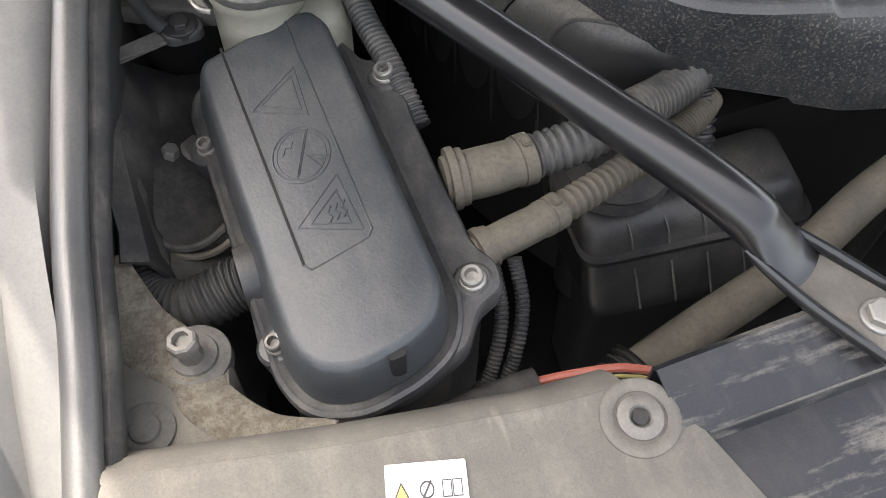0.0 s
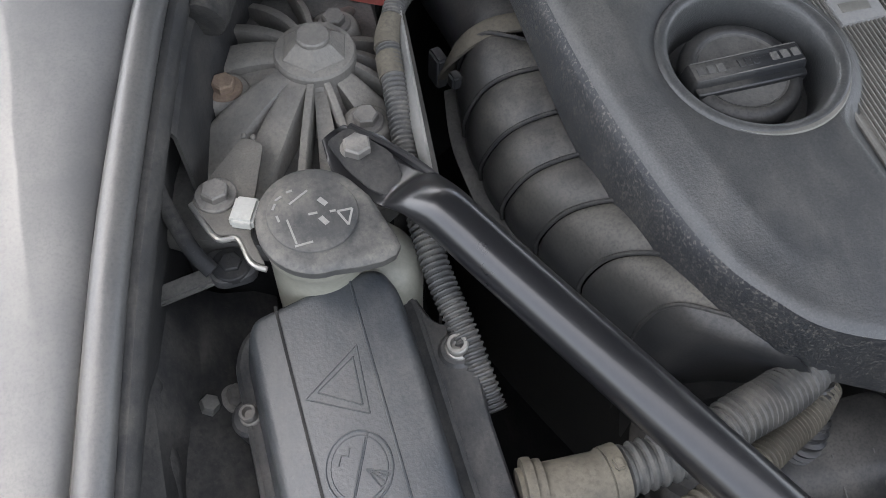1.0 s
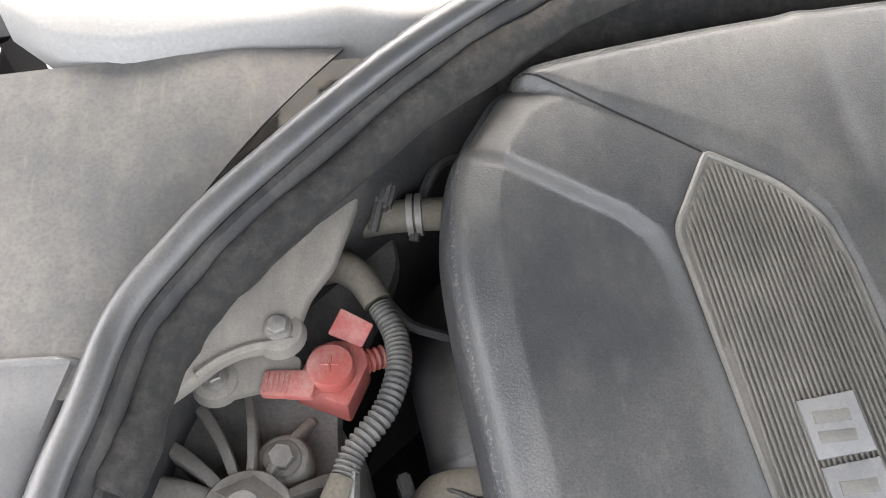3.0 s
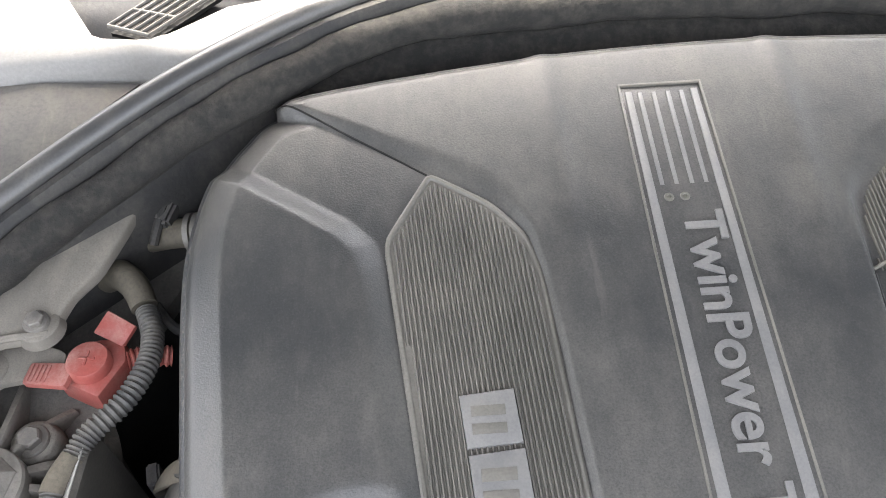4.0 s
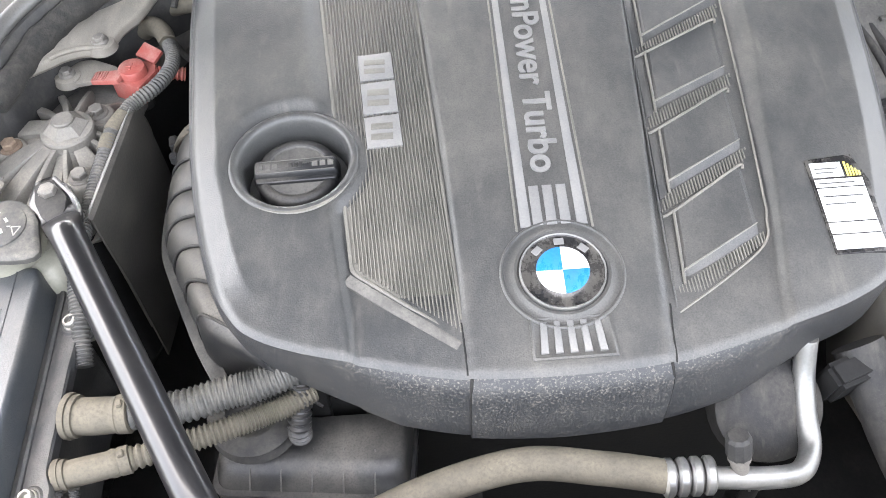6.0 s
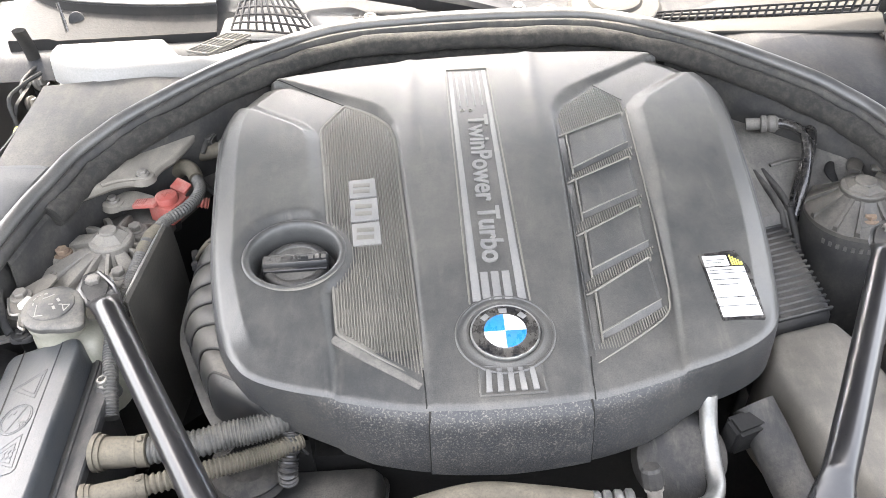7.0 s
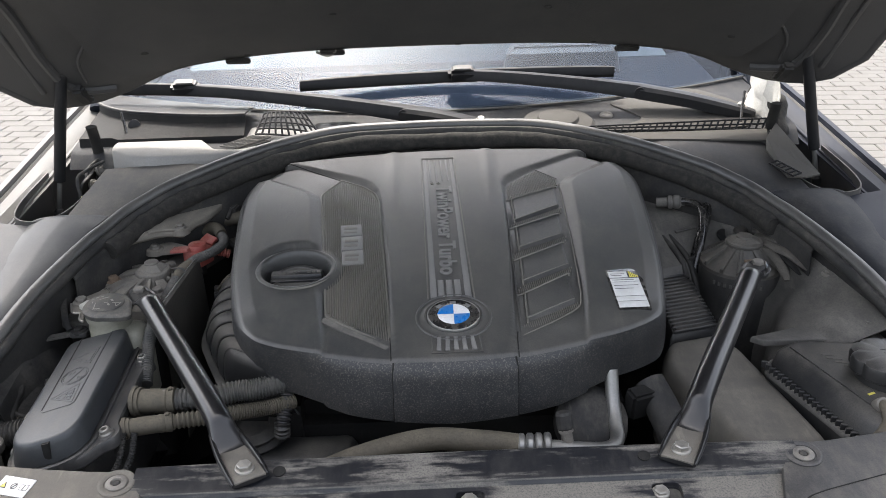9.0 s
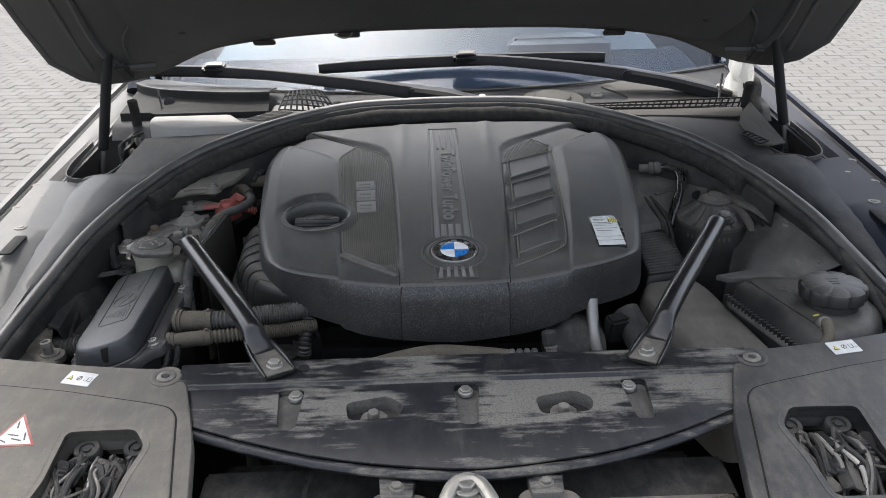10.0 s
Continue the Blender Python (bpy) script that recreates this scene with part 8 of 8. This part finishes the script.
def side_cover(side, mat):
    """Dusty plastic sheet between seal and hinge well."""
    ob = thing("cowl_side_cover", (0.66 * side, 0.25, 0.85), "dusty grey plastic side cover beside the hood seal", "side cover", "side covers")
    rows = []
    for i in range(23):
        f = i / 22
        f *= 0.757 if side < 0 else 1.0
        y = 0.075 + 0.365 * f
        sx = 0.640 - 0.085 * f - 0.20 * f * f
        xo = 0.742 - 0.012 * f
        z = 0.958 + 0.030 * f
        rows.append([(sx * side, y, z - 0.006), ((sx * 0.7 + xo * 0.3) * side, y, z + 0.002), ((sx * 0.4 + xo * 0.6) * side, y, z + 0.001), (xo * side, y, z - 0.004), ((xo + 0.006) * side, y, z - 0.020), ((xo + 0.006) * side, y, z - 0.14)])
    part("sheet", grid(rows, 0.003), mat, ob, angle=60)
    # round wall of the hinge well
    well = curve([(0.742, 0.40, 0.955), (0.742, 0.22, 0.955), (0.752, 0.13, 0.955), (0.79, 0.095, 0.953), (0.84, 0.115, 0.955), (0.862, 0.20, 0.958), (0.866, 0.36, 0.965)], 40)
    part("well_wall", grid([[(p.x * side, p.y, p.z + 0.006), (p.x * side, p.y, p.z - 0.05), (p.x * side, p.y, p.z - 0.22)] for p in well], 0.003), GRILLE, ob, "black wall of the hinge well")
    # added near-black sheet gives the well its deep shade
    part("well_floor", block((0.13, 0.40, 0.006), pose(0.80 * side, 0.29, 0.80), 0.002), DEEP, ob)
    if side < 0:
        part("plug_connector", block((0.016, 0.022, 0.03), pose(-0.758, 0.262, 0.93, 0, 0, 10), 0.003), YELLOW, ob, "small yellow connector")
        part("plug_wire", sweep(curve([(-0.758, 0.258, 0.915), (-0.765, 0.24, 0.88), (-0.752, 0.215, 0.85), (-0.76, 0.2, 0.81)], 14), 0.003, 8), DARK, ob)
    return ob


def wing_cover(side, mat):
    """Smooth moulded cover on top of the wing, beside the seal."""
    ob = thing("wing_cover", (0.75 * side, -0.15, 0.88), "smooth grey plastic cover between hood seal and wing", "wing cover", "wing covers")
    rows = []
    for i in range(27):
        y = -0.555 + 0.655 * i / 26
        s = seal_at(y, -1)
        x, z = abs(s.x), s.z
        lift = 0.006 * min(1, max(0, (y + 0.05) / 0.08)) if y > -0.05 else 0
        xo = 0.800 + 0.012 * min(1, max(0, y + 0.3))
        rows.append([((x + 0.012) * side, y, z - 0.020), ((x + 0.020) * side, y, z - 0.006 + lift), ((x * 0.6 + xo * 0.4) * side, y, z - 0.001 + lift), ((x * 0.2 + xo * 0.8) * side, y, z - 0.003 + lift), (xo * side, y, z - 0.010), ((xo + 0.003) * side, y, z - 0.045)])
    part("sheet", grid(rows, 0.003), mat, ob, angle=60)
    for k in (1, 4):
        part("edge_bead", sweep([Vector(r[k]) for r in rows], 0.0022, 8), mat, ob)
    end = [Vector(p) for p in rows[-1]]
    part("end_lip", sweep(curve(end, 20), 0.0035, 8), mat, ob)
    return ob


def wing_bolts(side):
    ob = thing("wing_fixings", (0.86 * side, -0.1, 0.93), "row of small bolts along the wing flange", "bolts")
    for y, x in ((-0.26, 0.845), (-0.12, 0.85), (0.03, 0.862), (0.10, 0.90), (-0.02, 0.895)):
        z = 0.935 + 0.075 * (y + 0.1) - 0.004
        bolt(ob, (x * side, y, z), 0.007, 0.004, GREYBOLT, washer=1.8, spin=20 * y)
    # the slot is a near-black slab, its shade painted on the flange
    part("slot", slab(rounded([(-0.012, -0.04), (0.012, -0.04), (0.012, 0.04), (-0.012, 0.04)], 0.006, 3), -0.002, 0.001, 0.0005, pose(0.832 * side, -0.20, 0.9265, 3, 0, 0)), DEEP, ob, "near-black slab for the shade of a slot")
    return ob


def channel(path, wide, high, bm=None):
    """A wiper arm: a broad bar with flat top and chamfered sides."""
    n, loops = len(path), []
    for i, p in enumerate(path):
        t = (path[min(i + 1, n - 1)] - path[max(i - 1, 0)]).normalized()
        side = t.cross(Vector((0, 0, 1))).normalized()
        nrm = side.cross(t)
        f = i / (n - 1)
        w, h = wide(f), high(f)
        loops.append([p + side * (w * a) + nrm * (h * b) for a, b in ((1, -1), (1, 0.35), (0.72, 0.9), (0.3, 1.0), (-0.3, 1.0), (-0.72, 0.9), (-1, 0.35), (-1, -1))])
    return loft(bm or bmesh.new(), loops)


def wiper(pivot, knee, mount, tip_a, tip_b, label):
    ob = thing("windscreen_wiper", pivot, label, "wiper", "wipers")
    pivot, knee, mount, tip_a, tip_b = (Vector(v) for v in (pivot, knee, mount, tip_a, tip_b))
    out = (pivot - knee).normalized()
    root = part("arm_root", channel(curve([pivot + out * 0.03 + Vector((0, 0, 0.002)), pivot + Vector((0, 0, 0.004)), pivot.lerp(knee, 0.5) + Vector((0, 0, 0.006)), knee], 16), lambda s: 0.014 + 0.012 * math.sin(math.pi * min(1, 0.12 + 0.5 * s)), lambda s: 0.013 + 0.003 * s), WIPER, ob, "broad black arm root")
    part("arm", channel(curve([knee + (knee - mount).normalized() * 0.004, knee.lerp(mount, 0.3) + Vector((0, 0, 0.008)), knee.lerp(mount, 0.7) + Vector((0, 0, 0.012)), mount + Vector((0, 0, 0.010))], 26), lambda s: 0.0215 - 0.009 * s, lambda s: 0.0165 - 0.005 * s), WIPER, ob, "broad black wiper arm")
    part("knee_joint", turned([(0.0125, -0.024), (0.0125, 0.023), (0.010, 0.025)], facing(knee, Vector((mount.y - knee.y, knee.x - mount.x, 0))), 14), WIPER, ob)
    mid = (tip_a + tip_b) / 2
    line = curve([tip_a, tip_a.lerp(mid, 0.5) + Vector((0, 0, 0.004)), mid + Vector((0, 0, 0.005)), mid.lerp(tip_b, 0.5) + Vector((0, 0, 0.004)), tip_b], 30)
    part("blade", channel(line, lambda s: 0.0105 - 0.003 * abs(2 * s - 1) ** 6, lambda s: 0.0125 - 0.004 * abs(2 * s - 1) ** 4), WIPER, ob, "black blade")
    part("blade_rubber", tube([p - Vector((0, 0, 0.012)) for p in line], lambda s: 0.003, lambda s: 0.007, 8), DEEP, ob, "rubber edge")
    m = facing(mount + Vector((0, 0, 0.012)), (0, -0.4, 1), 0)
    bridge = part("bridge", block((0.070, 0.034, 0.030), m, 0.008), WIPER, ob, "blade bridge")
    part("bridge_clip", block((0.044, 0.020, 0.006), m @ Matrix.Translation((0, 0, 0.016)), 0.002), PLASTIC, bridge)
    bolt(root, pivot + Vector((0, 0, 0.016)), 0.009, 0.010, STEEL, (0, -0.3, 1), 1.5, 10, name="pivot_nut")
    part("pivot_post", turned([(0.016, -0.05), (0.016, 0.006)], pose(*pivot), 16), DARK, ob)
    return ob


def windscreen():
    ob = thing("windscreen", (0, 0.68, 1.03), "sloping blue tinted windscreen reflecting the sky", "windscreen")
    rows = []
    for j in range(9):
        s = j / 8
        rows.append([(x, glass_base(x) + 0.008 + 0.85 * s - 0.3 * x * x * s, 1.020 + 0.52 * s) for x in [(-0.86 + 1.72 * i / 30) * (1 - 0.16 * s) for i in range(31)]])
    glass = part("pane", grid(rows, 0.005), GLASS, ob, "blue tinted glass", angle=80)
    glass.visible_shadow = False
    for s in (-1, 1):
        q = [Vector((s * 0.875, 0.78, 1.00)), Vector((s * 0.86, 0.90, 1.10)), Vector((s * 0.80, 1.16, 1.26)), Vector((s * 0.735, 1.44, 1.52))]
        part("pillar", sweep(curve(q, 16), 0.030, 10, flat=0.7), WING, ob, "dark windscreen pillar")
    part("header", sweep(curve([(-0.72, 1.40, 1.53), (0, 1.46, 1.545), (0.72, 1.40, 1.53)], 16), 0.03, 10, flat=0.5), WING, ob)
    return ob


def cabin():
    ob = thing("cabin_interior", (0, 1.2, 0.60), "dark dashboard and pale seats behind the windscreen", "car interior")
    rows = [[(x, y + 0.16 * (x / 0.8) ** 2, z) for x in [-0.80 + 1.6 * i / 16 for i in range(17)]] for y, z in ((0.64, 0.96), (0.75, 0.985), (0.92, 1.000), (1.08, 1.005), (1.10, 1.00), (1.10, 0.60))]
    part("dashboard", grid(rows, 0.01), surface("dash_blue_black", (0.014, 0.018, 0.028), 0.85, dust=0.05, grain=300, bump=0.0, spec=0.1, specks=0.0), ob, "dark dashboard top")
    part("cluster_hood", rings(rounded([(0.20, 1.00), (0.56, 1.00), (0.52, 1.18), (0.24, 1.18)], 0.05, 4), [(0, 1.0), (0.01, 1.06), (0.04, 1.075)]), PLASTIC, ob)
    for x in (-0.38, 0.38):
        part("seat_back", rings(rounded([(x - 0.24, 1.9), (x + 0.24, 1.9), (x + 0.22, 2.02), (x - 0.22, 2.02)], 0.05, 4), [(0, 0.6), (0, 1.15), (0.04, 1.25), (0.06, 1.27)]), SEATS, ob, "pale seat back")
        part("head_rest", rings(rounded([(x - 0.13, 1.92), (x + 0.13, 1.92), (x + 0.12, 2.02), (x - 0.12, 2.02)], 0.04, 4), [(0, 1.26), (0, 1.40), (0.03, 1.44)]), SEATS, ob, "pale head rest")
    part("rear_wall", block((1.6, 0.05, 0.9), pose(0, 2.6, 0.50), 0.02), DARK, ob)
    # added block; its pale colour stands for the reflection in the upper glass
    part("reflection_shelf", block((1.5, 0.50, 0.05), pose(0, 1.42, 1.005, 6), 0.02), SEATS, ob, "added pale block for the reflection in the upper windscreen")
    part("roof", block((1.3, 1.3, 0.03), pose(0, 2.05, 1.53), 0.01), WING, ob)
    for s in (-1, 1):
        part("side_wall", block((0.05, 1.65, 1.0), pose(0.86 * s, 1.80, 0.55), 0.02), WING, ob, "dark painted door side")
    part("cabin_floor", block((1.7, 2.1, 0.10), pose(0, 1.6, 0.05), 0.02), DEEP, ob)
    return ob


def torn_sheet():
    ob = thing("torn_insulation", (0.79, 0.52, 0.90), "crumpled pale foil insulation beside the hood hinge", "insulation")
    rows = []
    for i in range(15):
        f = i / 14
        row = []
        for j in range(9):
            g = j / 8
            w = noise.noise_vector(Vector((i * 0.55, j * 0.55, 2.0))) * 0.014
            row.append(Vector((0.768 + 0.02 * g + 0.012 * math.sin(7 * f), 0.44 + 0.18 * f, 0.93 + 0.20 * g * (0.6 + 0.4 * math.sin(3 * f)))) + w)
        rows.append(row)
    part("sheet", grid(rows, 0.0015), surface("pale_foil", (0.62, 0.60, 0.55), 0.45, metal=0.2, dust=0.3, scale=30, grain=200, bump=0.5), ob, angle=30)
    part("inner_foam", sweep(curve([(0.80, 0.45, 0.96), (0.81, 0.50, 1.02), (0.80, 0.56, 1.05), (0.80, 0.60, 1.03)], 18), lambda s: 0.022 + 0.006 * math.sin(20 * s), 10), FOAM, ob)
    for k in range(4):
        part("strip", sweep(curve([(0.79 + 0.01 * k, 0.50 + 0.01 * k, 1.03), (0.80 + 0.012 * k, 0.51, 0.99 + 0.01 * k), (0.81 + 0.01 * k, 0.47 + 0.02 * k, 0.95), (0.80, 0.46, 0.90)], 12), 0.004, 6, flat=0.5), HOSE, ob)
    return ob


def hinge_clutter(side):
    ob = thing("hinge_bracket", (0.78 * side, 0.45, 0.85), "dark hinge bracket with bolts and wires in the well", "hinge", "hinges")
    rnd = random.Random(11 + side)
    part("plate", slab(rounded([(-0.03, -0.10), (0.02, -0.10), (0.03, 0.10), (-0.02, 0.12)], 0.01, 3), 0, 0.006, 0.001, pose(0.79 * side, 0.44, 0.93, 0, 70 * side, 0)), DARK, ob)
    for k in range(4):
        bolt(ob, ((0.775 - 0.004 * k) * side, 0.38 + 0.045 * k, 0.93 + 0.02 * (k % 2)), 0.010, 0.010, GREYBOLT, (-side, -0.3, 0.4), 1.5, 20 * k)
        x, y = (0.76 + 0.02 * rnd.random()) * side, 0.30 + 0.06 * k
        part("wire", sweep(curve([(x, y, 0.90), (x + 0.02 * side, y + 0.03, 0.95 + 0.02 * rnd.random()), (x + 0.01 * side, y + 0.07, 0.97), (x - 0.02 * side, y + 0.10, 0.98)], 14), 0.004, 8), DARK, ob)
    part("link", sweep(curve([(0.735 * side, 0.52, 1.06), (0.725 * side, 0.50, 1.02), (0.715 * side, 0.47, 0.985)], 10), 0.0032, 8), GLOSS, ob)
    part("sensor", block((0.03, 0.04, 0.03), pose(0.775 * side, 0.25, 0.86), 0.005), GREYBOLT, ob)
    return ob


hood()
gas_strut(-1, (-0.848, 0.335, 0.880), (-0.785, 0.345, 1.195), "black gas strut holding the hood open on the sunlit wing")
gas_strut(1, (0.852, 0.335, 0.895), (0.790, 0.345, 1.205), "black gas strut holding the hood open by torn foil")
cowl()
lattice("cowl_grille", (-0.36, 0.48, 1.0), (-0.420, 0.470, 1.010), (0.158, -0.010, -0.020), (0.017, 0.045, 0.035), 10, 4, 0.0026, 0.0026, 0.012, "domed black plastic mesh grille on the cowl", far=(-0.062, 0.005, 0.020))
# this vent's paler bar colour carries the sunlight on its slats
lattice("cowl_grille", (-0.44, 0.42, 0.98), (-0.488, 0.398, 1.0060), (0.040, -0.018, 0.0), (0.062, 0.062, 0.003), 5, 3, 0.0013, 0.0017, 0.0, "flat louvred vent on the cowl, bars pale for the sun on them", SIDES, True, (0.004, 0.004, 0))
lattice("cowl_grille", (0.57, 0.44, 1.0), (0.345, 0.440, 0.994), (0.405, -0.004, -0.016), (0.010, 0.012, 0.012), 26, 3, 0.0024, 0.0020, 0.0, "long upright black mesh strip on the cowl", far=(0.006, 0.0, 0.022))
lattice("cowl_grille", (0.68, 0.22, 0.97), (0.685, 0.205, 0.986), (0.022, -0.070, -0.004), (0.018, 0.006, 0.004), 5, 1, 0.0024, 0.0024, 0.0, "small slotted vent beside the seal")
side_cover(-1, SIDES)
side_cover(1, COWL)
# left cover takes the sun-paled wing colour, right one the dark plastic
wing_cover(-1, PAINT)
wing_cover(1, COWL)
wing_bolts(-1)
wing_bolts(1)
wiper((0.102, 0.452, 1.012), (-0.072, 0.520, 1.036), (-0.602, 0.615, 1.078), (-0.80, 0.640, 1.090), (-0.370, 0.628, 1.062), "black wiper with its arm across the cowl")
wiper((0.733, 0.527, 1.004), (0.495, 0.574, 1.056), (0.070, 0.625, 1.088), (-0.330, 0.645, 1.082), (0.450, 0.655, 1.090), "black wiper resting on the lower windscreen")
windscreen()
cabin()
torn_sheet()
hinge_clutter(-1)
hinge_clutter(1)


# ---- paving ----
def paving():
    ob = thing("pavement", (0, 0, 0), "sunlit pale concrete block paving in running bond", "pavement", kind="structure")
    lx, ly, gap, high = 0.205, 0.125, 0.006, 0.010
    def solid(bm_v, bm_f, x, y, dz):
        a, b, e = (lx - gap) / 2, (ly - gap) / 2, 0.006
        k = len(bm_v)
        for z, i in ((-0.004, 0.0), (high - 0.004, 0.0), (high, e)):
            bm_v.extend([(x - a + i, y - b + i, z + dz), (x + a - i, y - b + i, z + dz), (x + a - i, y + b - i, z + dz), (x - a + i, y + b - i, z + dz)])
        for r in (0, 4):
            for j in range(4):
                bm_f.append((k + r + j, k + r + (j + 1) % 4, k + r + 4 + (j + 1) % 4, k + r + 4 + j))
        bm_f.append((k + 8, k + 9, k + 10, k + 11))
    v, f = [], []
    solid(v, f, 0, 0, 0)
    one = bpy.data.meshes.new("paver")
    one.from_pydata(v, [], f)
    one.materials.append(PAVER)
    V, F = [], []
    rnd = random.Random(3)
    near = 0
    turn = Matrix.Rotation(radians(-7), 4, "Z")
    for j in range(-34, 120):
        for i in range(-38, 39):
            x, y = (i + 0.5 * (j % 2)) * lx, j * ly
            p = turn @ Vector((x, y, 0))
            ax = abs(p.x)
            dz = rnd.uniform(-0.0015, 0.0015)
            if near < 300 and 1.0 < ax < 2.3 and 0.9 < p.y < 2.9 and p.x < 0 or near < 300 and 1.0 < p.x < 1.9 and 1.2 < p.y < 2.6:
                b = new("paver", one)
                b.parent = ob
                b.matrix_basis = Matrix.Translation((p.x, p.y, dz)) @ turn
                near += 1
            else:
                k = len(V)
                q, g = [], []
                solid(q, g, x, y, dz)
                V.extend([tuple(turn @ Vector(c)) for c in q])
                F.extend([tuple(k + n for n in face) for face in g])
    me = bpy.data.meshes.new("far_pavers")
    me.from_pydata(V, [], F)
    me.materials.append(PAVER)
    far = tagged(new("far_pavers", me), "rest of the concrete paving", kind="stuff")
    far.parent = ob
    return ob


paving()
